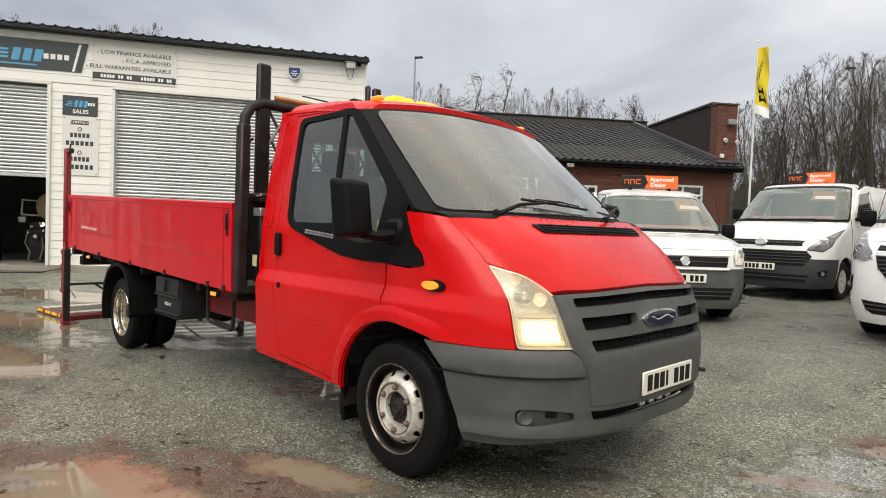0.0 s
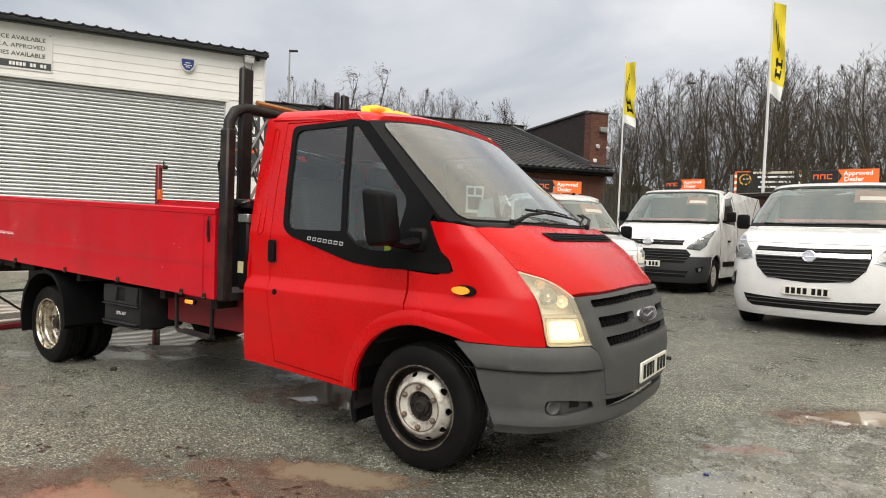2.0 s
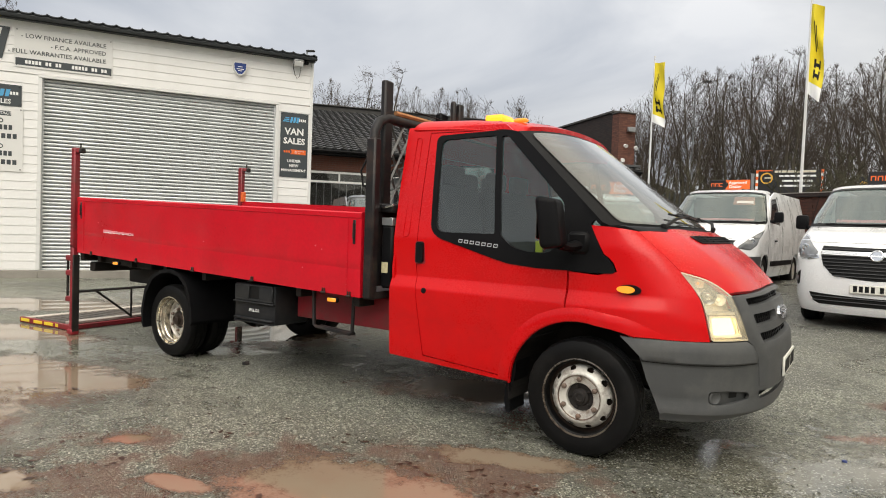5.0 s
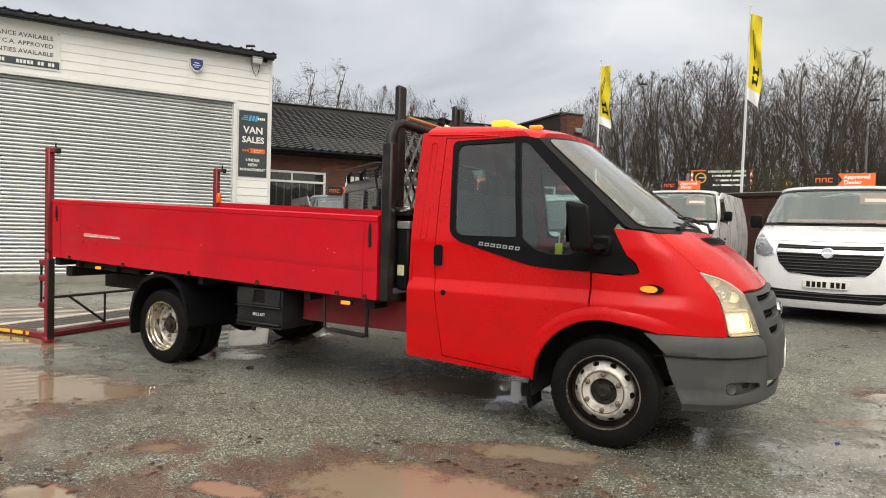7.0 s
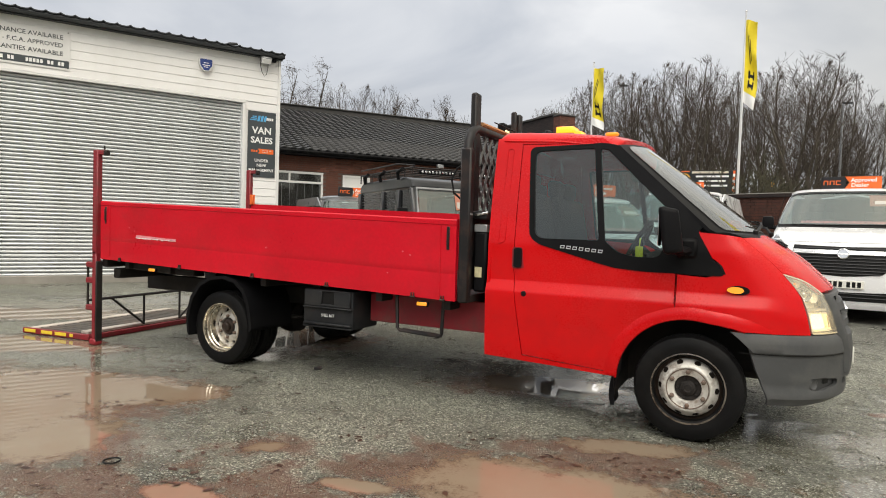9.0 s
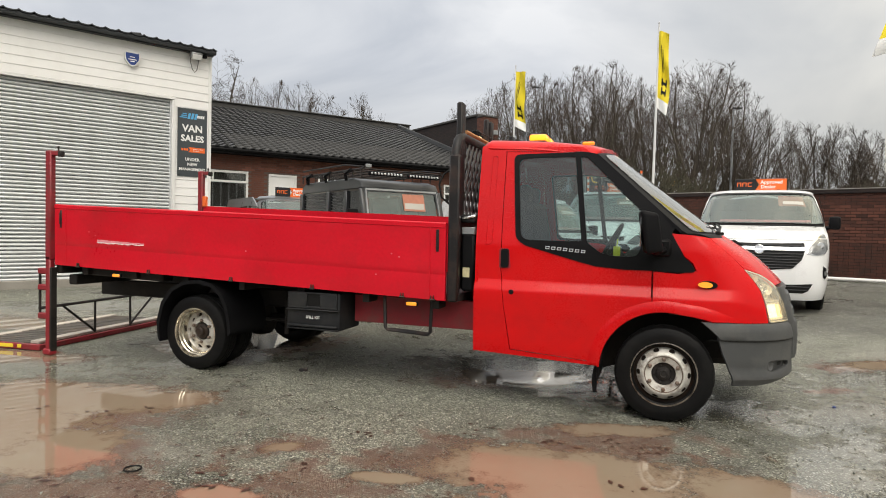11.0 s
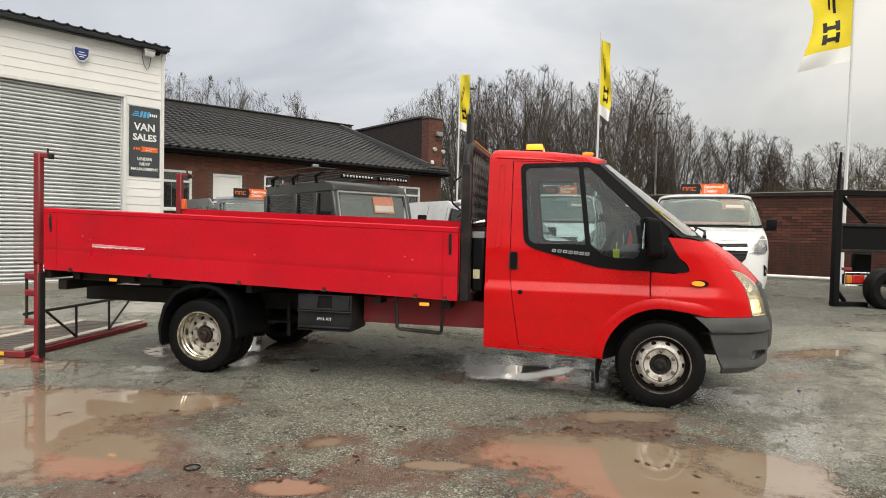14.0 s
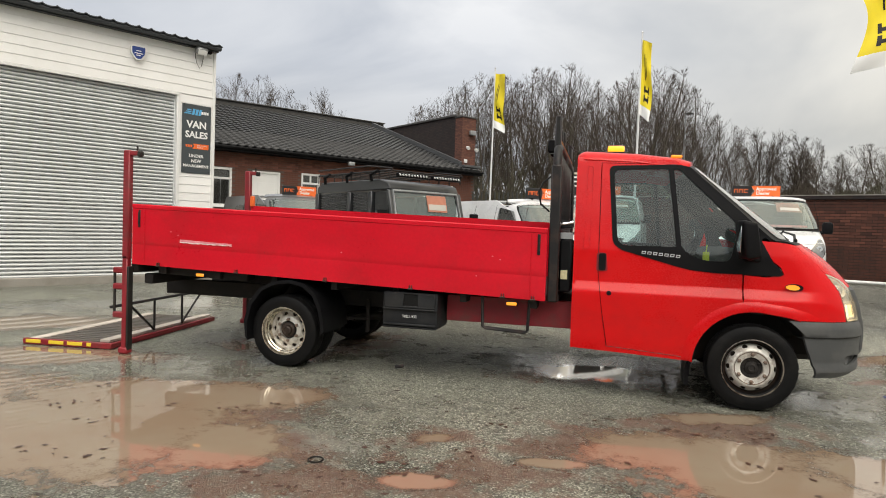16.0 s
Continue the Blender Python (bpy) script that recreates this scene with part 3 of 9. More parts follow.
    chips = mix(silt_and_sheen, chips, (0.42, 0.395, 0.335))
    # scattered near-white cells paint in the sparkle of wet stones
    chips = mix(rng(sep.outputs["Green"], 0.90, 0.93, 0.0, 0.85), chips, (0.80, 0.79, 0.70))
    mud = rng(math2("ADD", patches(MUDS), rng(noise_at(3.6, 8, 0.70), 0.36, 0.64, -0.85, 0.35)), -0.22, 0.25, 0.0, 1.0)
    mud = math2("MULTIPLY", mud, rng(stone, 0.65, 1.0, 1.0, 0.55))
    earth = mix(rng(noise_at(9.0, 5, 0.6), 0.40, 0.62, 0.0, 1.0), (0.150, 0.066, 0.042), (0.215, 0.128, 0.085))
    # wet ground goes darker; under the truck this includes painted shade
    dry = mix(math2("MULTIPLY", damp_and_shade, 0.52), chips, (0.040, 0.038, 0.030))
    dry = mix(math2("MULTIPLY", mud, 0.86), dry, earth)
    murk = mix(rng(noise_at(1.3, 4), 0.4, 0.62, 0.0, 1.0), (0.270, 0.214, 0.155), (0.255, 0.188, 0.132))
    murk = mix(deep, (0.135, 0.084, 0.055), murk)
    l.new(mix(rng(edge, -0.10, 0.16, 0.0, 1.0), dry, murk), b.inputs["Base Color"])
    wet = rng(noise_at(1.1, 6, 0.62), 0.40, 0.62, 0.56, 0.26)
    wet = math2("SUBTRACT", wet, math2("MULTIPLY", damp_and_shade, 0.14))
    wet = math2("SUBTRACT", wet, math2("MULTIPLY", mud, 0.10))
    water = math2("MAXIMUM", water, math2("MULTIPLY", sheet, 0.96))
    k = n.new("ShaderNodeMix")
    l.new(water, k.inputs[0])
    l.new(wet, k.inputs[2])
    k.inputs[3].default_value = 0.028
    l.new(k.outputs[0], b.inputs["Roughness"])
    hgt = math2("ADD", math2("MULTIPLY", vo.outputs["Distance"], -0.6), math2("MULTIPLY", vo2.outputs["Distance"], -0.35))
    hgt = math2("ADD", hgt, math2("MULTIPLY", noise_at(7, 5), 0.9))
    bp = n.new("ShaderNodeBump")
    bp.inputs["Distance"].default_value = 0.022
    l.new(rng(water, 0.0, 1.0, 1.0, 0.0), bp.inputs["Strength"])
    l.new(hgt, bp.inputs["Height"])
    l.new(bp.outputs["Normal"], b.inputs["Normal"])
    l.new(rng(water, 0.0, 1.0, 0.75, 0.85), b.inputs["Specular IOR Level"])
    return m


def lines(fine0, fine1, step, far):
    v = list(np.arange(fine0, fine1 + 1e-6, step))
    d = step
    while v[-1] < far:
        d *= 1.5
        v.append(v[-1] + d)
    d = step
    while v[0] > -far:
        d *= 1.5
        v.insert(0, v[0] - d)
    return v


bm = bmesh.new()
GX, GY = lines(-14, 8, 0.5, 900), lines(-10, 24, 0.5, 900)
gv = [[bm.verts.new((x, y, gz(x, y))) for y in GY] for x in GX]
for i in range(len(GX) - 1):
    for j in range(len(GY) - 1):
        bm.faces.new((gv[i][j], gv[i + 1][j], gv[i + 1][j + 1], gv[i][j + 1]))
tagged(part("ground", bm, ground_material()), "wet grey gravel yard with muddy brown puddles", "ground", kind="structure")


# ---- brickwork ----
def brick_mesh(material):
    bm = bmesh.new()
    box(bm, (0, 0, 0), (0.215, 0.02, 0.065), 0.004)
    me = bpy.data.meshes.new("brick")
    bm.to_mesh(me)
    bm.free()
    me.materials.append(material)
    return me


BRICK_MESH, YARD_BRICK_MESH = brick_mesh(BRICK), brick_mesh(YARD_BRICK)


def brick_face(parent, x0, x1, z0, z1, gaps, near, face=0.0, mesh=None, rough=0.003):
    """Stretcher courses on a wall's face at y = 0; the bricks inside the stretch near are parts, the rest one mesh."""
    bulk = bmesh.new()
    count = 0
    for r in range(int((z1 - z0) / 0.075)):
        z = z0 + 0.0375 + r * 0.075
        for c in range(int((x1 - x0) / 0.225)):
            x = x0 + 0.1125 + c * 0.225 + (0.1125 if r % 2 else 0)
            if x > x1 - 0.1 or any(a - 0.08 < x < b + 0.08 and c0 - 0.03 < z < d + 0.03 for a, b, c0, d in gaps):
                continue
            jy = face - 0.004 + rough * math.sin(12.9 * r + 78.2 * c)
            if near[0] < x < near[1] and near[2] < z < near[3] and count < 300:
                shared("brick", mesh or BRICK_MESH, parent, Matrix.Translation((x, jy, z)))
                count += 1
            else:
                box(bulk, (x, jy, z), (0.215, 0.02, 0.065))
    ob = part("brickwork", bulk, (mesh or BRICK_MESH).materials[0], parent)
    tagged(ob, "brown-red brick courses", kind="stuff")


# ---- white workshop ----
WORKSHOP = Matrix(((0.5046, -0.8633, 0, -9.78), (0.8633, 0.5046, 0, 6.12), (0, 0, 1, 0), (0, 0, 0, 1)))
shop = thing("workshop_building", WORKSHOP, "white clad workshop with grey roller shutters and dark roof edge", "building")
L0 = -13.0
D1, D0, HEAD, TOP = (-5.42, -0.76), (-11.4, -6.66), 4.05, 5.12


def shop_wall():
    bm = bmesh.new()
    for x0, x1, z0, z1 in ((L0, D0[0], 0, TOP), (D0[1], D1[0], 0, TOP), (D1[1], 0.0, 0, TOP), (D0[0], D0[1], HEAD, TOP), (D1[0], D1[1], HEAD, TOP)):
        box(bm, ((x0 + x1) / 2, 0.15, (z0 + z1) / 2), (x1 - x0 - 0.004, 0.24, z1 - z0 - 0.004))
    box(bm, (-0.1, 6.3, TOP / 2), (0.2, 12, TOP))
    box(bm, (L0 + 0.1, 6.3, TOP / 2), (0.2, 12, TOP))
    box(bm, (L0 / 2, 12.4, TOP / 2), (-L0, 0.2, TOP))
    return part("wall", bm, CLAD, shop)


wall_shop = shop_wall()
for x0, x1 in ((L0, D0[0]), (D0[1], D1[0]), (D1[1], 0.02), (D1[0] + 0.004, D1[1] - 0.004)):
    bm = bmesh.new()
    box(bm, ((x0 + x1) / 2, -0.02, 0.07), (x1 - x0, 0.14, 0.16), 0.01)
    part("plinth", bm, CONCRETE, shop, "stained concrete plinth")
bm = bmesh.new()
box(bm, (L0 / 2, 6.2, 0.06), (-L0 - 0.4, 12, 0.1))
part("workshop_floor", bm, CONCRETE, shop)
# added dark sheet across the bay; the unlit depth is painted into it
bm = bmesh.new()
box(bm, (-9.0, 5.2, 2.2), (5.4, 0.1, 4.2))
part("inner_wall", bm, INTERIOR_SHADE, shop)


def cladding():
    """Shiplap boards, each one a piece, on the face of the wall."""
    cache = {}
    runs = [(L0, 0.03, HEAD + 0.02, TOP), (D0[1] + 0.03, D1[0] - 0.03, 0.16, HEAD), (D1[1] + 0.03, 0.03, 0.16, HEAD), (L0, D0[0] - 0.03, 0.16, HEAD)]
    for x0, x1, z0, z1 in runs:
        k = round((z1 - z0) / 0.18)
        h = (z1 - z0) / k
        key = (round(x1 - x0, 3), round(h, 4))
        if key not in cache:
            bm = bmesh.new()
            w = (x1 - x0) / 2
            sec = [(0.0, 0.0), (-0.026, 0.0), (-0.028, 0.004), (-0.019, h - 0.004), (-0.018, h - 0.0005), (0.0, h - 0.0005)]
            a = [bm.verts.new((-w, y, z)) for y, z in sec]
            b = [bm.verts.new((w, y, z)) for y, z in sec]
            for i in range(len(sec)):
                j = (i + 1) % len(sec)
                bm.faces.new((a[i], a[j], b[j], b[i]))
            bm.faces.new(a[::-1])
            bm.faces.new(b)
            bmesh.ops.recalc_face_normals(bm, faces=bm.faces[:])
            me = bpy.data.meshes.new("cladding_board")
            bm.to_mesh(me)
            bm.free()
            me.materials.append(CLAD)
            cache[key] = me
        for r in range(k):
            shared("cladding_board", cache[key], wall_shop, Matrix.Translation(((x0 + x1) / 2, 0.028, z0 + r * h)))


bm = bmesh.new()
for x in (D0[1], D1[0], D1[1]):
    box(bm, (x + (0.0 if x != D1[0] else 0.0), 0.0, 2.08), (0.07, 0.09, 3.84), 0.006)
for a, b in (D0, D1):
    box(bm, ((a + b) / 2, 0.02, HEAD - 0.01), (b - a + 0.07, 0.07, 0.05), 0.006)
box(bm, (0.03, 0.03, 2.63), (0.06, 0.10, 4.94), 0.006)
part("door_trim", bm, FRAME_WHITE, shop)


def shutter(x0, x1, zlow):
    door = part("roller_shutter", rail_bm(x0, x1, zlow), SHUTTER, shop, "galvanised grey roller shutter")
    bm = bmesh.new()
    w, h = (x1 - x0) / 2 - 0.04, 0.075
    sec = [(0.034, 0.0), (0.004, 0.004), (-0.016, 0.009), (-0.030, 0.020), (-0.034, 0.032), (-0.030, 0.044), (-0.016, 0.058), (0.004, 0.066), (0.034, 0.075)]
    a = [bm.verts.new((-w, y, z)) for y, z in sec]
    b = [bm.verts.new((w, y, z)) for y, z in sec]
    for i in range(len(sec) - 1):
        bm.faces.new((a[i], a[i + 1], b[i + 1], b[i]))
    bmesh.ops.recalc_face_normals(bm, faces=bm.faces[:])
    me = bpy.data.meshes.new("slat")
    bm.to_mesh(me)
    bm.free()
    for p in me.polygons:
        p.use_smooth = True
    me.materials.append(SHUTTER)
    for r in range(int((HEAD - 0.02 - zlow) / h)):
        shared("slat", me, door, Matrix.Translation(((x0 + x1) / 2, 0.11, zlow + r * h)))


def rail_bm(x0, x1, zlow):
    bm = bmesh.new()
    for x in (x0 + 0.03, x1 - 0.03):
        box(bm, (x, 0.10, 2.05), (0.06, 0.08, 3.9), 0.005)
    box(bm, ((x0 + x1) / 2, 0.10, zlow - 0.03), (x1 - x0 - 0.1, 0.06, 0.07), 0.008)
    return bm


def shop_roof():
    bm = bmesh.new()
    rows = []
    for k in range(int((-L0 + 0.30) / 0.04) + 1):
        px = L0 - 0.2 + k * 0.04
        dz = 0.035 * max(0.0, math.cos(2 * math.pi * px / 0.24)) ** 2
        rows.append([bm.verts.new((px, y, 5.185 + (y + 0.28) * 0.10 + dz + t)) for y in (-0.28, 6.2) for t in (0.0, -0.02)])
    for a, b in zip(rows, rows[1:]):
        bm.faces.new((a[0], b[0], b[2], a[2]))
        bm.faces.new((a[1], a[3], b[3], b[1]))
        bm.faces.new((a[0], a[1], b[1], b[0]))
    roof = part("roof", bm, ROOF_STEEL, shop, "dark corrugated roof sheet")
    bm = bmesh.new()
    box(bm, (L0 / 2 + 0.01, -0.13, 5.145), (-L0 + 0.20, 0.06, 0.07), 0.01)
    box(bm, (L0 / 2 + 0.01, -0.04, 5.10), (-L0 + 0.14, 0.12, 0.03), 0.004)
    tube(bm, [(L0 - 0.1, -0.21, 5.14), (0.07, -0.21, 5.14)], 0.05, 8)
    part("gutter", bm, ROOF_STEEL, roof)
    bm = bmesh.new()
    box(bm, (L0 / 2, 9.2, 5.9), (-L0, 6.0, 0.05))
    part("roof_back", bm, ROOF_STEEL, roof)


shop_roof()
shutter(*D1, 0.13)
shutter(*D0, 2.10)


# ---- low brick office with a tiled roof ----
OFFICE = Matrix(((0.6145, -0.7889, 0, -6.853), (0.7889, 0.6145, 0, 21.449), (0, 0, 1, 0.30), (0, 0, 0, 1)))
EAVE_END, RUN, RISE = 0.32, 8.5, 2.86
office = thing("brick_office", OFFICE, "low brown brick office with a dark tiled roof", "building")
WIN = [(-13.3, -10.87, 1.55, 2.90), (-10.15, -9.10, 0.3, 2.87), (-8.27, -7.50, 1.75, 2.93), (-5.95, -5.20, 1.75, 2.75), (-2.6, -1.0, 1.75, 2.92)]


def office_wall():
    bm = bmesh.new()
    cuts = sorted({-24.0, 0.22, *[w[0] for w in WIN], *[w[1] for w in WIN]})
    for a, b in zip(cuts, cuts[1:]):
        hole = [w for w in WIN if abs(w[0] - a) < 1e-6]
        spans = [(0.0, 3.7)] if not hole else [(0.0, hole[0][2]), (hole[0][3], 3.7)]
        for z0, z1 in spans:
            box(bm, ((a + b) / 2, 0.55, (z0 + z1) / 2), (b - a, 0.28, z1 - z0))
    box(bm, (0.07, 8.0, 1.75), (0.28, 14.6, 3.5))
    return part("wall", bm, MORTAR, office)


def tile_roof():
    """Interlocking tiles in courses: a roll and a pan to each."""
    up = Vector((0, RUN, RISE)).normalized()
    nrm = Vector((0, -up.z, up.y))
    wdt, gauge = 0.30, 0.32
    sec = [(-0.15, 0.012), (-0.11, 0.0), (-0.02, 0.0), (0.02, 0.022), (0.07, 0.042), (0.12, 0.030), (0.15, 0.012)]

    def tile(bm, o):
        lo = [bm.verts.new(o + Vector((x, 0, 0)) + nrm * (h + 0.046)) for x, h in sec]
        hi = [bm.verts.new(o + Vector((x, 0, 0)) + up * (gauge + 0.03) + nrm * (h + 0.002)) for x, h in sec]
        ft = [bm.verts.new(o + Vector((x, 0, 0)) + nrm * (h - 0.0)) for x, h in sec]
        for i in range(len(sec) - 1):
            bm.faces.new((lo[i], lo[i + 1], hi[i + 1], hi[i]))
            bm.faces.new((ft[i], ft[i + 1], lo[i + 1], lo[i]))

    bm = bmesh.new()
    v = [bm.verts.new(Vector((x, y, 3.62 + y * RISE / RUN))) for x, y in ((-24, -0.05), (EAVE_END, -0.05), (EAVE_END, RUN), (-24, RUN))]
    w = [bm.verts.new(p.co - nrm * 0.1) for p in v]
    bm.faces.new(v)
    bm.faces.new(w[::-1])
    for i in range(4):
        bm.faces.new((v[i], w[i], w[(i + 1) % 4], v[(i + 1) % 4]))
    roof = part("roof", bm, TILE, office, "dark grey interlocking tile roof")
    one = bmesh.new()
    tile(one, Vector((0, 0, 0)))
    me = bpy.data.meshes.new("roof_tile")
    one.to_mesh(me)
    one.free()
    for p in me.polygons:
        p.use_smooth = True
    me.materials.append(TILE)
    bulk = bmesh.new()
    count = 0
    for r in range(28):
        for c in range(80):
            o = Vector((EAVE_END - 0.16 - c * wdt, -0.06, 3.63)) + up * (r * gauge)
            if r < 9 and 4 < c < 39 and count < 300:
                shared("roof_tile", me, roof, Matrix.Translation(o))
                count += 1
            else:
                tile(bulk, o)
    tagged(part("roof_tiles", bulk, TILE, roof), "dark grey roof tiles", kind="stuff")
    bm = bmesh.new()
    box(bm, ((EAVE_END - 24) / 2, RUN + 0.12, 3.62 + RISE + 0.10), (EAVE_END + 24, 0.16, 0.36), 0.02)
    box(bm, ((EAVE_END - 24) / 2, RUN + 0.10, 3.62 + RISE + 0.30), (EAVE_END + 24.1, 0.30, 0.05), 0.01)
    part("ridge", bm, ROOF_FELT, roof, "grey felted ridge upstand")
    bm = bmesh.new()
    mid, wide = (EAVE_END - 24) / 2, EAVE_END + 24
    box(bm, (mid, -0.02, 3.53), (wide, 0.03, 0.17), 0.004)
    tube(bm, [(-24, -0.09, 3.57), (EAVE_END, -0.09, 3.57)], 0.055, 8)
    box(bm, (mid, 0.20, 3.46), (wide, 0.42, 0.02))
    part("gutter", bm, BLACK_PLASTIC, roof)


wall_office = office_wall()
tile_roof()


def office_window(a, b, z0, z1, door):
    y = 0.45
    mid, w_in, h_mid = (a + b) / 2, b - a - 0.16, (z0 + z1) / 2
    bm = bmesh.new()
    if door:
        box(bm, (mid, y + 0.02, h_mid), (w_in, 0.04, z1 - z0 - 0.16), 0.004)
    else:
        box(bm, (mid, 0.38, z0 - 0.02), (b - a + 0.06, 0.12, 0.05), 0.006)
    w = part("door" if door else "window", bm, FRAME_WHITE, office, "white panelled door" if door else "white framed window")
    bars = [((x, y, h_mid), (0.08, 0.07, z1 - z0)) for x in (a + 0.04, b - 0.04)]
    bars += [((mid, y, z), (w_in, 0.07, 0.08)) for z in (z0 + 0.04, z1 - 0.04, *(() if door else (z1 - 0.38,)))]
    if door:
        bars += [((mid, y - 0.005, z0 + (z1 - z0) * k), (b - a - 0.4, 0.02, (z1 - z0) * 0.28)) for k in (0.3, 0.7)]
    else:
        bars.append(((mid, y, z1 - 0.21), (0.06, 0.065, 0.26)))
    for c, size in bars:
        bm = bmesh.new()
        box(bm, c, size, 0.006)
        part("door_panel" if door and size[1] < 0.05 else "frame_bar", bm, FRAME_WHITE, w)
    if not door:
        bm = bmesh.new()
        box(bm, (mid, 0.49, h_mid), (b - a - 0.1, 0.012, z1 - z0 - 0.1))
        part("pane", bm, WINDOW_DARK, w)
        for k in range(9):
            x = a + (b - a) * (k + 0.5) / 9
            bm = bmesh.new()
            tube(bm, [(x, 0.40, z0 + 0.03), (x, 0.40, z1 - 0.42)], 0.006, 5)
            part("grille_bar", bm, GALV, w)
        bm = bmesh.new()
        tube(bm, [(a + 0.03, 0.40, z1 - 0.42), (b - 0.03, 0.40, z1 - 0.42)], 0.01, 5)
        part("grille_bar", bm, GALV, w)
        # dark sheet behind the pane stands in for the unlit room
        bm = bmesh.new()
        box(bm, (mid, 0.62, h_mid), (b - a, 0.02, z1 - z0))
        part("blind", bm, INTERIOR_SHADE, w)


for k, (a, b, z0, z1) in enumerate(WIN):
    office_window(a, b, z0, z1, k == 1)
# the tall end block that rises out of the tiles: a near-black parapet wall behind a brick pier
bm = bmesh.new()
box(bm, (-0.03, 5.6, 4.85), (0.70, 9.0, 2.70))
box(bm, (-1.2, 12.4, 4.6), (5.0, 4.4, 3.2))
block = part("end_wall", bm, DARK_BRICK, office, "tall near-black brick end wall")
bm = bmesh.new()
box(bm, (-0.02, 0.86, 4.78), (0.80, 0.52, 2.66), 0.006)
part("pier", bm, PIER_BRICK, block, "red brown brick pier")
bm = bmesh.new()
box(bm, (-0.02, 0.85, 6.13), (0.88, 0.60, 0.06), 0.01)
part("pier_cap", bm, ROOF_FELT, block)
bm = bmesh.new()
box(bm, (-0.02, 5.65, 6.235), (0.86, 9.2, 0.09), 0.012)
part("coping", bm, ROOF_FELT, block, "dark weathered coping")
# lead flashing up the slope where the tiles meet the block
bm = bmesh.new()
slope = math.atan2(RISE, RUN)
tilt = Matrix.Translation((-0.47, 0.62, 3.62 + 0.62 * RISE / RUN + 0.14)) @ Matrix.Rotation(slope, 4, "X")
box(bm, (0, 4.1, 0.0), (0.14, 8.3, 0.26), 0.01, tilt)
part("flashing", bm, LEAD, block, "grey lead flashing")
bm = bmesh.new()
box(bm, (-0.06, 0.40, 3.86), (1.02, 0.42, 0.10), 0.01)
part("flashing", bm, LEAD, block, "grey lead flashing")
bm = bmesh.new()
box(bm, (0.10, 0.49, 5.42), (0.34, 0.14, 0.20), 0.02, Matrix.Translation((0, 0, 0)))
tube(bm, [(0.10, 0.62, 5.48), (0.10, 0.50, 5.44)], 0.03, 6)
part("security_lamp", bm, GALV, block, "grey security floodlight")
for x, z in ((-0.12, 4.72), (0.38, 4.66)):
    bm = bmesh.new()
    tube(bm, [(x, 0.62, z + 0.04), (x, 0.54, z + 0.02), (x, 0.46, z - 0.02)], [0.05, 0.07, 0.085], 10)
    part("security_camera", bm, FRAME_WHITE, block, "white security camera")
bm = bmesh.new()
box(bm, (-0.20, 0.57, 4.12), (0.16, 0.08, 0.16), 0.015)
part("junction_box", bm, FRAME_WHITE, block)
# bulkhead lamp under the eaves
bm = bmesh.new()
box(bm, (-6.45, -0.10, 3.40), (0.26, 0.16, 0.14), 0.02)
part("eaves_lamp", bm, GALV, office, "small grey floodlight under the eaves")

# ---- yard wall on the far side ----
YARD = Matrix.Translation((3.2, 12.05, 0.30)) @ Matrix.Rotation(radians(-27), 4, "Z")
yard_wall = thing("yard_wall", YARD, "long dark brown rough brick boundary wall with thin pale capping", "wall", kind="structure")
bm = bmesh.new()
box(bm, (3.0, 0.14, 0.95), (18.0, 0.24, 2.3))
yw = part("wall", bm, SOOT_MORTAR, yard_wall)
bm = bmesh.new()
box(bm, (3.0, 0.12, 2.125), (18.0, 0.34, 0.10), 0.012)
part("coping", bm, DARK_BRICK, yard_wall, "dark weathered coping")
bm = bmesh.new()
box(bm, (3.0, 0.12, 2.184), (18.0, 0.36, 0.022), 0.006)
part("coping_cap", bm, CONCRETE, yard_wall, "thin pale capping")


# ---- red flatbed truck; it points along +x, its front axle over the origin ----
truck = thing("flatbed_truck", Matrix(), "red single cab dropside flatbed truck with a lowered tail lift", "truck")
CAB_W = table((0.25, 0.95), (0.45, 0.975), (0.70, 0.985), (0.80, 0.990), (0.850, 0.9915), (0.868, 0.990), (0.942, 0.9575), (0.949, 0.9565), (0.99, 0.9570), (1.2, 0.956), (1.5, 0.912), (1.95, 0.825), (2.01, 0.80))
CAB_SOFT = table((0.80, 0.990), (0.90, 0.980), (1.0, 0.967), (1.2, 0.956))
NOSE = table((0.25, 0.815), (0.33, 0.885), (0.45, 0.905), (0.62, 0.91), (0.70, 0.90), (0.72, 0.89), (0.85, 0.86), (0.95, 0.822), (1.0, 0.784), (1.07, 0.716), (1.16, 0.618), (1.24, 0.496), (1.305, 0.385))


def skin(s, z, off=0.0):
    """The cab's outer surface on the driver's side: along the flank, then round the nose to its middle at s = 1.1."""
    w = CAB_W(z) + off
    if 0.80 < z < 1.2 and s > 0.1:
        w += (CAB_SOFT(z) - CAB_W(z)) * smooth(0.12, 0.46, s)
    if s <= 0.1:
        return Vector((s, -w, z))
    th = (1.1 - s) * math.pi / 2
    return Vector((0.1 + (NOSE(z) + off - 0.1) * max(math.cos(th), 0) ** (2 / 2.8), -w * max(math.sin(th), 0) ** (2 / 2.8), z))


def near_side(off=0.0):
    return lambda s, z: skin(s, z, off)


def far_side(off=0.0):
    def f(s, z):
        p = skin(s, z, off)
        return Vector((p.x, -p.y, p.z))
    return f


def nose_place(off=0.0):
    def f(t, z):
        p = skin(1.1 - abs(t), z, off)
        return Vector((p.x, p.y if t < 0 else -p.y, p.z))
    return f


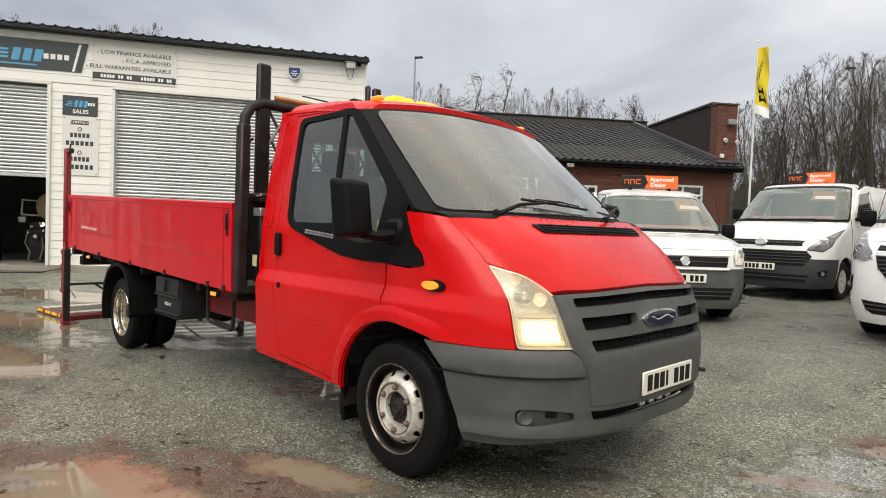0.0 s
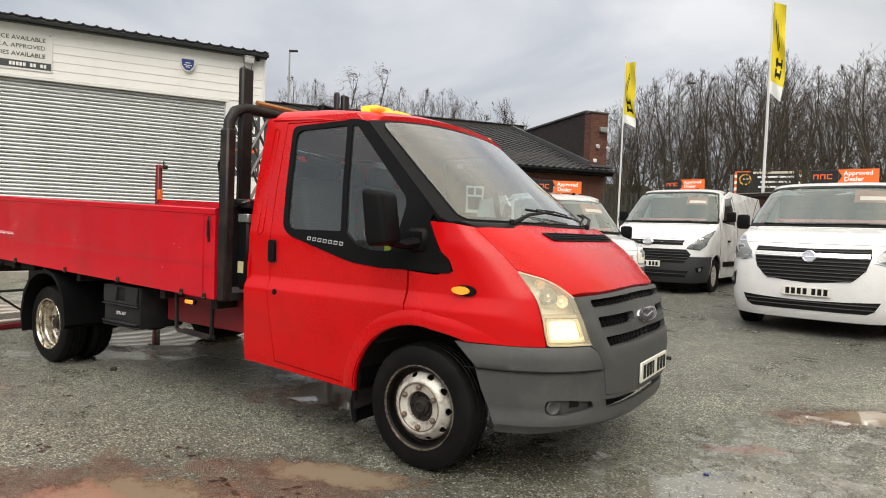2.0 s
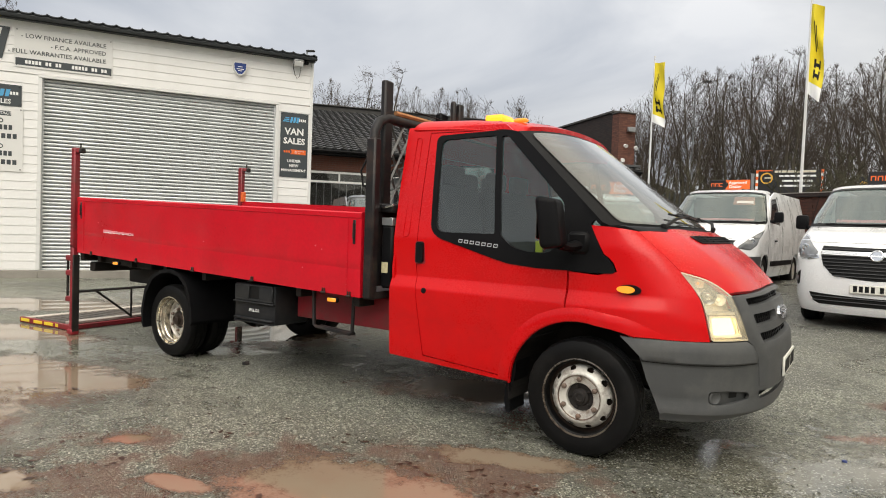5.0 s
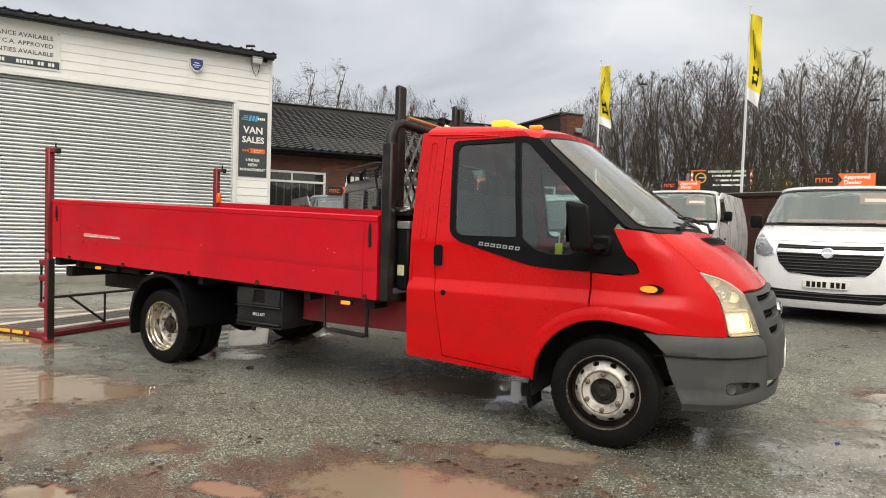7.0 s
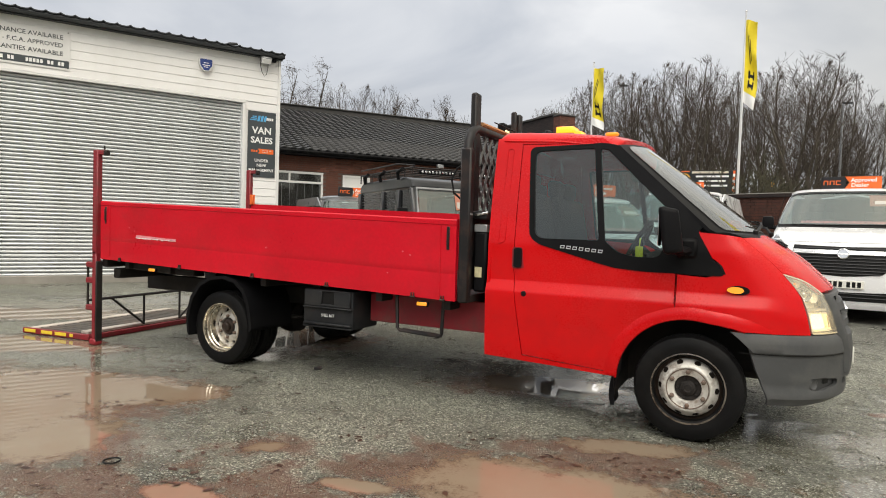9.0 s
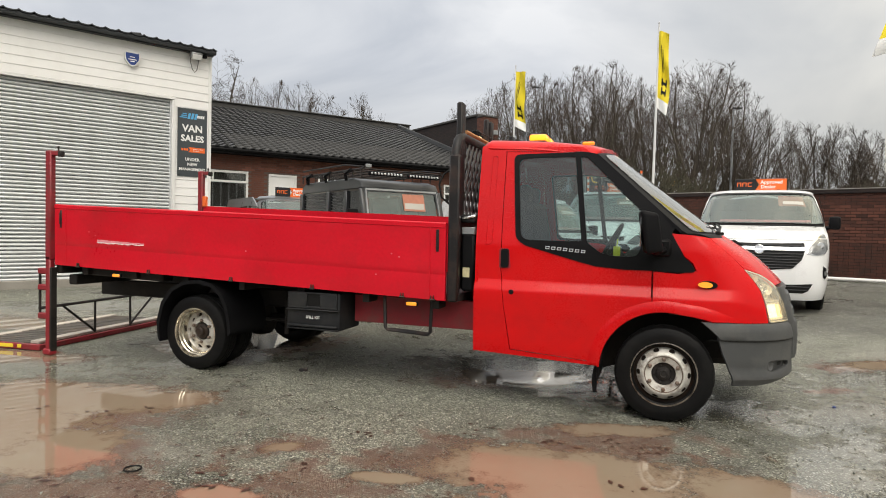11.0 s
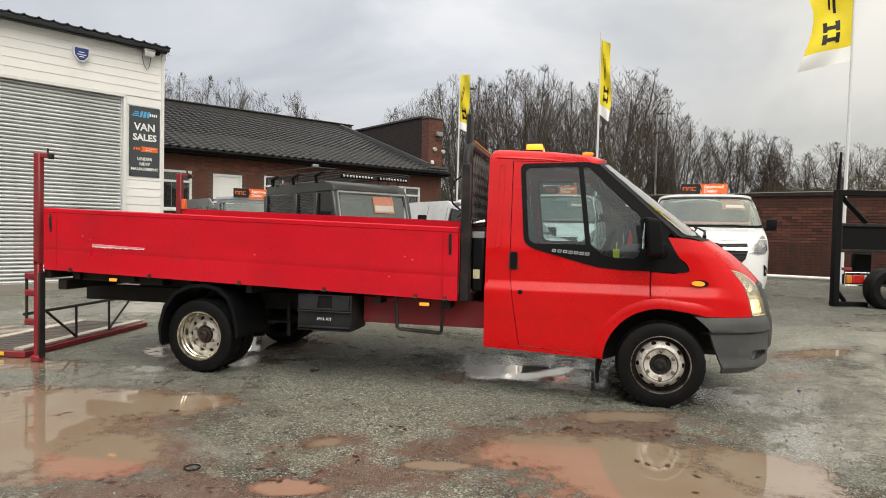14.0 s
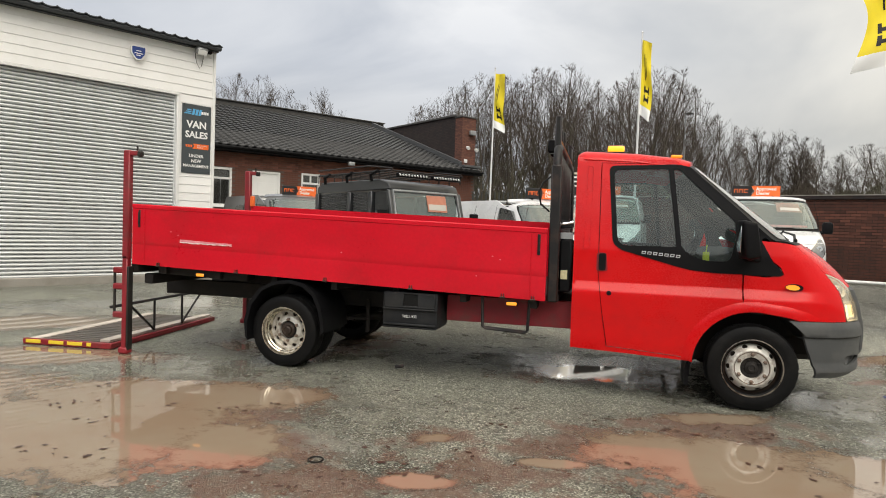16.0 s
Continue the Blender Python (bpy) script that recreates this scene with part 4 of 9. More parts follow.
def arc(cx, cz, r, a0, a1, n=14):
    return [(cx + r * math.cos(radians(a0 + (a1 - a0) * k / n)), cz + r * math.sin(radians(a0 + (a1 - a0) * k / n))) for k in range(n + 1)]


AX = -0.015
DOOR = [(-1.192, 1.915), (-0.63, 1.905), (-0.16, 1.47), (-0.112, 1.30), (-0.112, 0.86), (-0.20, 0.815), (-0.31, 0.735), (-0.40, 0.625), (-0.462, 0.51), (-0.50, 0.385), (-1.10, 0.428), (-1.15, 0.72), (-1.188, 1.02)]
WIN_R = rounded([(-1.095, 1.865), (-0.672, 1.873), (-0.600, 1.247), (-1.045, 1.247)], [0.06, 0.015, 0.015, 0.07])
WIN_F = rounded([(-0.632, 1.868), (-0.590, 1.868), (-0.145, 1.43), (-0.205, 1.150), (-0.36, 1.148), (-0.47, 1.17), (-0.562, 1.243)], [0.01, 0.02, 0.05, 0.05, 0.03, 0.03, 0.02])
TRIM = rounded([(-1.135, 1.895), (-0.60, 1.908), (-0.508, 1.888), (0.020, 1.394), (0.040, 1.360), (0.012, 1.322), (0.118, 1.115), (0.135, 1.052), (0.02, 1.050), (-0.112, 1.055), (-0.30, 1.055), (-0.49, 1.070), (-0.60, 1.095), (-0.896, 1.175), (-1.02, 1.208), (-1.085, 1.26)],
               [0.05, 0.02, 0.03, 0.02, 0.01, 0.01, 0.02, 0.045, 0.02, 0, 0, 0, 0, 0, 0.05, 0.05])
HOLE = rounded([(-1.12, 1.88), (-0.60, 1.89), (-0.13, 1.44), (-0.19, 1.12), (-0.45, 1.13), (-0.60, 1.20), (-1.06, 1.23)], 0.03)
SHELL = [(-1.39, 0.395), (-1.392, 1.965), (-0.62, 1.945), (-0.57, 1.905), (-0.13, 1.44), (-0.106, 1.30), (-0.106, 0.768), *arc(AX, 0.335, 0.44, 102, 178, 10), (-0.47, 0.355), (-0.9, 0.375)]
DOOR_GAP = [(x - 0.006 if x < -0.9 else x + 0.006 if z > 0.9 else x + 0.005, z + 0.006 if z > 0.6 else z - 0.006) for x, z in DOOR]
WING = [(-0.100, 0.772), (-0.100, 1.0), (-0.1, 1.05), (0.07, 1.04), (0.135, 1.065), (0.125, 1.115), (0.012, 1.318), (0.20, 1.305), (0.355, 1.292), (0.41, 1.19), (0.455, 1.088), (0.478, 1.0), (0.494, 0.915), (0.508, 0.725), (0.148, 0.725), *arc(AX, 0.335, 0.44, 62, 100, 8)]


def both(name, poly, off, material, label="", holes=(), thick=0.02, step=0.024, parent=None):
    made = []
    for f, inw in ((near_side, (0, 1, 0)), (far_side, (0, -1, 0))):
        bm = bmesh.new()
        panel(bm, poly, f(off), step, holes, thick, inw, (0.868, 0.942, 0.949) if name in ("cab_shell", "cab_door", "front_wing") else ())
        made.append(part(name, bm, material, parent or truck, label))
    return made


both("cab_shell", SHELL, 0.0, RED, holes=(DOOR_GAP,))
# added black sheet, so that the door gaps read as shaded
both("door_frame", [(-1.25, 0.42), (-1.25, 1.10), (-0.08, 1.10), (-0.08, 0.82), (-0.30, 0.74), (-0.42, 0.60), (-0.50, 0.42)], -0.045, PLAIN_BLACK, "dark sheet behind the door gaps", step=0.2)
doors = both("cab_door", DOOR, 0.001, RED, "red cab door", holes=(HOLE,), thick=0.03)
both("front_wing", WING, 0.001, RED, thick=0.015)
trims = both("window_surround", TRIM, 0.006, BLACK_PLASTIC, "black plastic window surround", holes=(WIN_R, WIN_F), thick=0.03)
for poly in (WIN_R, WIN_F):
    for k, ob in enumerate(both("side_window", poly, -0.004, GLASS, "clear side window", thick=0.0)):
        ob.visible_shadow = False
# seams of the lower door, raised swage and badge lettering bars
for k, (f, inw) in enumerate(((near_side, (0, 1, 0)), (far_side, (0, -1, 0)))):
    bm = bmesh.new()
    panel(bm, [(-1.345, 0.682), (-1.125, 0.672), (-1.125, 0.678), (-1.345, 0.688)], f(0.0025), 0.1)
    panel(bm, [(-1.10, 0.672), (-0.50, 0.650), (-0.50, 0.656), (-1.10, 0.678)], f(0.0035), 0.1)
    part("swage_line", bm, RED, doors[k])
    # flat darker red patch, the shade of the handle's hollow painted on
    bm = bmesh.new()
    panel(bm, rounded([(-1.205, 1.18), (-1.13, 1.18), (-1.115, 1.03), (-1.205, 1.03)], 0.02), f(0.0022), 0.05)
    part("handle_recess", bm, RED_FRAME, doors[k])
    bm = bmesh.new()
    panel(bm, rounded([(-1.188, 1.175), (-1.132, 1.175), (-1.132, 1.038), (-1.188, 1.038)], 0.018), f(0.02), 0.03, thick=0.018, inward=inw)
    part("door_handle", bm, BLACK_PLASTIC, doors[k], "black pull handle")
    sgn = -1 if k == 0 else 1
    bm = bmesh.new()
    lathe(bm, [(0.019, 0), (0.019, 0.004 * sgn), (0.012, 0.006 * sgn)], (-1.10, sgn * CAB_W(0.857), 0.857), 14)
    part("door_lock", bm, BLACK_PLASTIC, doors[k])
    # seven silver bars stand in for the model lettering
    bm = bmesh.new()
    for j in range(7):
        x = -0.86 + j * 0.043
        zc = 1.196 - j * 0.0035
        panel(bm, [(x, zc - 0.011), (x + 0.030, zc - 0.0125), (x + 0.034, zc + 0.0095), (x + 0.004, zc + 0.011)], f(0.0085), 0.05, (rounded([(x + 0.006, zc - 0.006), (x + 0.026, zc - 0.007), (x + 0.028, zc + 0.004), (x + 0.008, zc + 0.005)], 0.002),))
    part("model_badge", bm, SILVER, trims[k], "silver raised lettering bars")
    # pressed groove behind the door
    bm = bmesh.new()
    panel(bm, rounded([(-1.300, 1.885), (-1.262, 1.885), (-1.268, 1.22), (-1.312, 1.20)], 0.015), f(-0.001), 0.08)
    g = part("pillar_groove", bm, RED, truck)
    bm = bmesh.new()
    tube(bm, [f(0.004)(x, z) for x, z in rounded([(-1.302, 1.888), (-1.260, 1.888), (-1.266, 1.22), (-1.314, 1.20)], 0.016)] + [f(0.004)(-1.3025, 1.87)], 0.0035, 5)
    part("groove_edge", bm, RED, g)
    # repeater lamp on the wing
    bm = bmesh.new()
    ell = [(0.176 + 0.042 * math.cos(a), 0.974 + 0.027 * math.sin(a)) for a in np.linspace(0, 2 * math.pi, 20, endpoint=False)]
    panel(bm, ell, f(0.012), 0.03, thick=0.012, inward=inw)
    lampb = part("side_repeater", bm, BLACK_PLASTIC, truck)
    bm = bmesh.new()
    ell = [(0.162 + 0.029 * math.cos(a), 0.974 + 0.020 * math.sin(a)) for a in np.linspace(0, 2 * math.pi, 18, endpoint=False)]
    panel(bm, ell, f(0.030), 0.03, thick=0.02, inward=inw)
    part("lens", bm, AMBER, lampb, "glowing amber lens")
    # flared wheel arch
    bm = bmesh.new()
    ring = arc(AX, 0.335, 0.442, 62.5, 176, 24) + arc(AX, 0.335, 0.520, 176, 118, 12) + arc(AX, 0.335, 0.516, 116, 50, 12)

    def flare(x, z, g=f):
        d = math.hypot(x - AX, z - 0.335)
        return g(0.002 + 0.016 * smooth(0.52, 0.475, d) * (1 - 0.8 * smooth(0.12, 0.30, x)))(x, z)
    panel(bm, ring, flare, 0.03, (), 0.01, inw)
    part("arch_flare", bm, RED, truck)
    # wheel arch lip
    bm = bmesh.new()
    tube(bm, [f(0.002)(x, z) for x, z in arc(AX, 0.335, 0.443, 62, 178, 22)], 0.008, 6)
    part("arch_lip", bm, RED, truck)

# ---- cab floor, back, inner skin: closes the cab ----
bm = bmesh.new()
back = [(-0.96, 0.40), (0.96, 0.40), (0.97, 1.0), (0.90, 1.55), (0.80, 1.97), (-0.80, 1.97), (-0.90, 1.55), (-0.97, 1.0)]
panel(bm, back, lambda y, z: Vector((-1.388, y, z)), 0.15, (rounded([(-0.62, 1.42), (0.62, 1.42), (0.60, 1.80), (-0.60, 1.80)], 0.05),), 0.02, (1, 0, 0))
part("cab_back", bm, RED, truck)
bm = bmesh.new()
panel(bm, rounded([(-0.62, 1.42), (0.62, 1.42), (0.60, 1.80), (-0.60, 1.80)], 0.05), lambda y, z: Vector((-1.38, y, z)), 0.2)
part("rear_window", bm, GLASS, truck).visible_shadow = False
bm = bmesh.new()
box(bm, (-0.93, 0, 0.62), (0.88, 1.80, 0.06), 0.01)
box(bm, (-0.40, 0, 0.80), (0.10, 1.80, 0.36), 0.01)
box(bm, (0.06, 0, 0.98), (0.10, 1.50, 0.50), 0.01)
part("cab_floor", bm, TRIM_DARK, truck)

# ---- roof ----
ROOF_Z = table((-1.40, 2.0), (-0.94, 1.978), (-0.62, 1.942), (-0.50, 1.905), (-0.38, 1.86))


def roof_place(x, y):
    q = abs(y) / 0.815
    edge = -0.055 * max(0.0, (q - 0.88) / 0.12) ** 2 if q > 0.88 else 0.0
    rear = -0.03 * max(0.0, (-1.33 - x) / 0.06) ** 2 if x < -1.33 else 0.0
    return Vector((x, y, ROOF_Z(x - 0.10 * (1 - q * q)) + 0.055 * (1 - q ** 2.5) + edge + rear + 0.012))


ROOF = [(-1.395, -0.79), (-1.395, 0.79), (-1.30, 0.815), (-0.60, 0.815), (-0.545, 0.803), (-0.505, 0.76), (-0.47, 0.62), (-0.44, 0.4), (-0.42, 0.0), (-0.44, -0.4), (-0.47, -0.62), (-0.505, -0.76), (-0.545, -0.803), (-0.60, -0.815), (-1.30, -0.815)]
bm = bmesh.new()
panel(bm, ROOF, roof_place, 0.035, (), 0.03, (0, 0, -1))
roof_panel = part("roof_panel", bm, RED, truck, "red roof panel", 60)
for sgn in (-1, 1):
    bm = bmesh.new()
    tube(bm, [(x, sgn * (0.822 if x > -1.38 else 0.80), ROOF_Z(x) - 0.048) for x in np.linspace(-1.385, -0.60, 14)], 0.012, 6)
    part("drip_rail", bm, RED, roof_panel)

# ---- windscreen, pillars, cowl ----


def screen_edge(v):
    return Vector((-0.515 + 0.625 * v, -0.838 - 0.117 * v, 1.893 - 0.583 * v))


def screen_place(u, v):
    """u from -1 to 1 across, v from 0 at the top to 1 at the foot."""
    e = screen_edge(v)
    bulge = 0.10 + 0.20 * v
    k = 1 - abs(u) ** 2.4
    return Vector((e.x + bulge * k, -e.y * u, e.z + (0.052 - 0.06 * v) * k))


bm = bmesh.new()
panel(bm, rounded([(-0.915, 0.03), (0.915, 0.03), (0.905, 0.96), (-0.905, 0.96)], 0.06), lambda u, v: screen_place(u, v) + Vector((0.004, 0, 0.004)), 0.06, (), 0.0, (-1, 0, 0))
ws = part("windscreen", bm, SCREEN, truck, "wet windscreen with reflected sky put into its colour")
ws.visible_shadow = False
bm = bmesh.new()
panel(bm, [(-1.0, 0.0), (1.0, 0.0), (1.0, 0.955), (0.93, 1.03), (-0.93, 1.03), (-1.0, 0.955)], screen_place, 0.07, (rounded([(-0.90, 0.04), (0.90, 0.04), (0.885, 0.93), (-0.885, 0.93)], 0.07),), 0.02, (-0.7, 0, -0.7))
part("windscreen_frame", bm, BLACK_PLASTIC, truck, "black windscreen surround and pillars")
bm = bmesh.new()


def cowl_place(u, v):
    top = screen_place(u, 0.985)
    bot = nose_place()(u * 0.76, 1.292) + Vector((0, 0, 0.004))
    return top.lerp(bot, v) + Vector((0, 0, 0.012 * math.sin(math.pi * v)))


panel(bm, [(-0.985, 0.0), (0.985, 0.0), (0.97, 1.0), (-0.97, 1.0)], cowl_place, 0.12, (), 0.01, (0, 0, -1))
part("cowl", bm, BLACK_PLASTIC, truck, "black plastic scuttle")


def wiper(u0, u1, v1, pivot_u):
    bm = bmesh.new()
    up = Vector((0.02, 0, 0.022))
    blade = [screen_place(u0 + (u1 - u0) * k / 6, v1 + 0.05 * (k / 6 - 0.5)) + up for k in range(7)]
    tube(bm, blade, 0.007, 5)
    piv = screen_place(pivot_u, 1.0) + Vector((0.03, 0, 0.012))
    mid = blade[3] + Vector((0.012, 0, 0.015))
    tube(bm, [piv, piv.lerp(mid, 0.3) + Vector((0.02, 0, 0.03)), mid], [0.013, 0.010, 0.006], 6)
    for k in (1, 2, 4, 5):
        tube(bm, [blade[k], blade[k] + Vector((0.008, 0, 0.010)), mid], 0.004, 4)
    lathe(bm, [(0.016, 0), (0.016, 0.02), (0.008, 0.026)], piv, 10, "z")
    part("wiper", bm, PLAIN_BLACK, truck, "black wiper arm and blade")


wiper(-0.42, 0.12, 0.90, -0.66)
wiper(0.42, 0.92, 0.90, 0.22)

# ---- bonnet with its vents ----
BONNET = [(-0.738, 1.290), (-0.40, 1.302), (0.0, 1.304), (0.40, 1.302), (0.738, 1.290), (0.685, 1.19), (0.640, 1.092), (0.50, 1.052), (0.415, 0.972), (0.25, 0.972), (0.0, 0.985), (-0.25, 0.972), (-0.415, 0.972), (-0.50, 1.052), (-0.640, 1.092), (-0.685, 1.19)]


def bonnet_place(t, z):
    p = nose_place(0.002)(t, z)
    ridge = 0.010 * smooth(0.42, 0.36, abs(t))
    return p + Vector((ridge * 0.5, 0, ridge))


bm = bmesh.new()
panel(bm, BONNET, bonnet_place, 0.045, (), 0.02, (-0.6, 0, -0.8))
bonnet = part("bonnet", bm, RED, truck, "red bonnet with shut lines")
bm = bmesh.new()
panel(bm, rounded([(-0.27, 1.262), (0.27, 1.262), (0.245, 1.222), (-0.245, 1.222)], 0.012), lambda t, z: bonnet_place(t, z) + Vector((0.003, 0, 0.005)), 0.04, (), 0.004, (-0.6, 0, -0.8))
vent = part("bonnet_vent", bm, BLACK_PLASTIC, bonnet, "black louvred bonnet vent")
for j in range(3):
    bm = bmesh.new()
    z = 1.232 + j * 0.011
    tube(bm, [bonnet_place(t, z) + Vector((0.006, 0, 0.010)) for t in np.linspace(-0.24, 0.24, 12)], 0.004, 4)
    part("louvre", bm, BLACK_PLASTIC, vent)
for t in (-0.17, -0.09, 0.09, 0.17):
    bm = bmesh.new()
    tube(bm, [bonnet_place(t, z) + Vector((0.007, 0, 0.011)) for z in (1.225, 1.26)], 0.003, 4)
    part("louvre", bm, BLACK_PLASTIC, vent)

# ---- headlamps ----
HL = rounded([(0.458, 1.083), (0.610, 1.044), (0.704, 0.955), (0.753, 0.728), (0.517, 0.728), (0.502, 0.915)], [0.01, 0.05, 0.05, 0.02, 0.015, 0.03])
HL_IN = rounded([(0.464, 1.074), (0.607, 1.038), (0.698, 0.951), (0.746, 0.734), (0.521, 0.734), (0.507, 0.915)], [0.01, 0.05, 0.05, 0.02, 0.015, 0.03])
LOW_BOX = rounded([(0.530, 0.856), (0.706, 0.856), (0.730, 0.742), (0.530, 0.742)], 0.012)
LOW_LIT = rounded([(0.542, 0.846), (0.694, 0.846), (0.714, 0.752), (0.542, 0.752)], 0.02)
for f, inw in ((near_side, (-0.6, 0.8, 0)), (far_side, (-0.6, -0.8, 0))):
    bm = bmesh.new()
    panel(bm, HL, f(0.004), 0.03, (HL_IN,), 0.085, inw)
    lamp = part("headlamp", bm, LAMP_CASE, truck, "clear headlamp with lit bulb")
    bm = bmesh.new()
    panel(bm, HL_IN, f(-0.07), 0.04, (), 0.0, inw)
    part("reflector", bm, REFLECTOR, lamp)
    bm = bmesh.new()
    panel(bm, HL, f(0.0055), 0.03, (), 0.0, inw)
    part("lens", bm, LENS, lamp).visible_shadow = False
    # shelf between the upper bowls and the lower beam, lower reflector box
    bm = bmesh.new()
    panel(bm, [(0.518, 0.876), (0.692, 0.876), (0.695, 0.862), (0.518, 0.862)], f(-0.012), 0.03, (), 0.055, inw)
    part("lamp_shelf", bm, LAMP_CASE, lamp)
    bm = bmesh.new()
    panel(bm, LOW_BOX, f(-0.018), 0.03, (LOW_LIT,), 0.045, inw)
    beam = part("main_beam", bm, REFLECTOR, lamp)
    # glowing sheet: the bulb, with the light on its reflector painted in
    bm = bmesh.new()
    panel(bm, LOW_LIT, f(-0.050), 0.03, (), 0.0, inw)
    part("lit_bulb", bm, HEAD_LIT, beam, "glowing warm panel for bulb and lit reflector")
    nrm = (-Vector(inw)).normalized()
    for s, z, r, m, nm in ((0.572, 0.955, 0.046, CHROME, "dipped_beam"), (0.643, 0.935, 0.032, REFLECTOR, "side_light"), (0.56, 1.02, 0.026, REFLECTOR, "indicator_bulb")):
        c = f(-0.055)(s, z)
        turn = Matrix.Translation(c - nrm * 0.01) @ nrm.to_track_quat("Z", "Y").to_matrix().to_4x4()
        bm = bmesh.new()
        lathe(bm, [(r, 0.0), (r * 1.06, 0.026), (r * 0.96, 0.032), (r * 0.80, 0.014), (r * 0.55, 0.004), (0.004, 0.002)], (0, 0, 0), 22, "z")
        bmesh.ops.transform(bm, matrix=turn, verts=bm.verts)
        bowl = part(nm, bm, m, lamp)
        bm = bmesh.new()
        bmesh.ops.create_uvsphere(bm, u_segments=12, v_segments=8, radius=r * (0.55 if nm == "dipped_beam" else 0.3))
        bmesh.ops.transform(bm, matrix=turn @ Matrix.Translation((0, 0, 0.012)), verts=bm.verts)
        part("bulb", bm, CHROME if nm == "dipped_beam" else SIDE_LIT if nm == "side_light" else AMBER, bowl)

# ---- grille and bumper: a proud middle shield between the bumper's sides ----
SHIELD = table((0.40, 0.285), (0.60, 0.300), (0.70, 0.330), (0.76, 0.370), (0.97, 0.420))


def shield_place(off=0.0):
    def f(t, z):
        e = SHIELD(z)
        return nose_place(off + 0.020 * smooth(e + 0.012, e - 0.030, abs(t)) * smooth(0.36, 0.47, z))(t, z)
    return f


GRILLE = [(-0.405, 0.958), (-0.25, 0.966), (0.0, 0.980), (0.25, 0.966), (0.405, 0.958), (0.362, 0.722), (0.335, 0.695), (0.303, 0.60), (0.288, 0.474), (-0.288, 0.474), (-0.303, 0.60), (-0.335, 0.695), (-0.362, 0.722)]
SLOTS = [rounded([(-0.335, 0.948), (0.0, 0.963), (0.335, 0.948), (0.325, 0.905), (0.0, 0.918), (-0.325, 0.905)], [0.012, 0.0, 0.012, 0.012, 0.0, 0.012]),
         rounded([(-0.315, 0.864), (-0.072, 0.872), (-0.072, 0.812), (-0.300, 0.802)], 0.012), rounded([(0.072, 0.872), (0.315, 0.864), (0.300, 0.802), (0.072, 0.812)], 0.012),
         rounded([(-0.288, 0.764), (0.0, 0.774), (0.288, 0.764), (0.268, 0.708), (0.0, 0.718), (-0.268, 0.708)], [0.014, 0.0, 0.014, 0.014, 0.0, 0.014])]
bm = bmesh.new()
panel(bm, GRILLE, shield_place(0.003), 0.03, SLOTS, 0.040, (-1, 0, 0))
grille = part("grille", bm, BUMPER, truck, "grey plastic grille with three slots")
# black sheet behind the slots, painted shade of the engine bay
bm = bmesh.new()
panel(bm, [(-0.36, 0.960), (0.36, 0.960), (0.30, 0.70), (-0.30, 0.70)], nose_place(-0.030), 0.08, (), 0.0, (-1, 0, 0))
part("grille_backing", bm, PLAIN_BLACK, grille)
for z0, z1, w, cols in ((0.910, 0.956, 0.33, 28), (0.808, 0.868, 0.31, 26), (0.714, 0.768, 0.28, 24)):
    bm = bmesh.new()
    for j in range(cols + 1):
        t = -w + 2 * w * j / cols
        tube(bm, [nose_place(-0.010)(t, z0), nose_place(-0.010)(t, z1)], 0.003, 4, False)
    for z in (z0 + (z1 - z0) / 3, z0 + (z1 - z0) * 2 / 3):
        tube(bm, [nose_place(-0.010)(t, z) for t in np.linspace(-w, w, 14)], 0.003, 4, False)
    part("grille_mesh", bm, BLACK_PLASTIC, grille)
bm = bmesh.new()
ell = [(0.053 * math.cos(a), 0.838 + 0.039 * math.sin(a)) for a in np.linspace(0, 2 * math.pi, 28, endpoint=False)]
panel(bm, ell, nose_place(0.036), 0.03, (), 0.03, (-1, 0, 0))
emb = part("badge", bm, CHROME, grille, "oval dark blue badge with a chrome rim")
bm = bmesh.new()
panel(bm, [(x * 0.82, 0.838 + (z - 0.838) * 0.78) for x, z in ell], nose_place(0.0395), 0.03, (), 0.003, (-1, 0, 0))
part("badge_field", bm, BADGE_BLUE, emb)
bm = bmesh.new()
tube(bm, [nose_place(0.0405)(0.028 * k, 0.838 + 0.008 * math.sin(k * 5.0)) for k in np.linspace(-1, 1, 12)], 0.0035, 5)
part("badge_mark", bm, CHROME, emb)

BUMP = [(-0.955, 0.722), (-0.585, 0.722), (-0.372, 0.722), (-0.337, 0.695), (-0.305, 0.60), (-0.290, 0.472), (0.290, 0.472), (0.305, 0.60), (0.337, 0.695), (0.372, 0.722), (0.585, 0.722), (0.955, 0.722), (0.895, 0.63), (0.865, 0.50), (0.83, 0.395), (0.795, 0.292), (0.62, 0.292), (0.40, 0.310), (0.0, 0.335), (-0.40, 0.310), (-0.62, 0.292), (-0.795, 0.292), (-0.83, 0.395), (-0.865, 0.50), (-0.895, 0.63)]
LOWER = rounded([(-0.29, 0.450), (0.29, 0.450), (0.27, 0.400), (-0.27, 0.400)], 0.012)
FOG_N = rounded([(-0.600, 0.462), (-0.50, 0.466), (-0.36, 0.448), (-0.35, 0.410), (-0.52, 0.385), (-0.590, 0.392)], 0.025)
FOG_F = [(-x, z) for x, z in FOG_N][::-1]


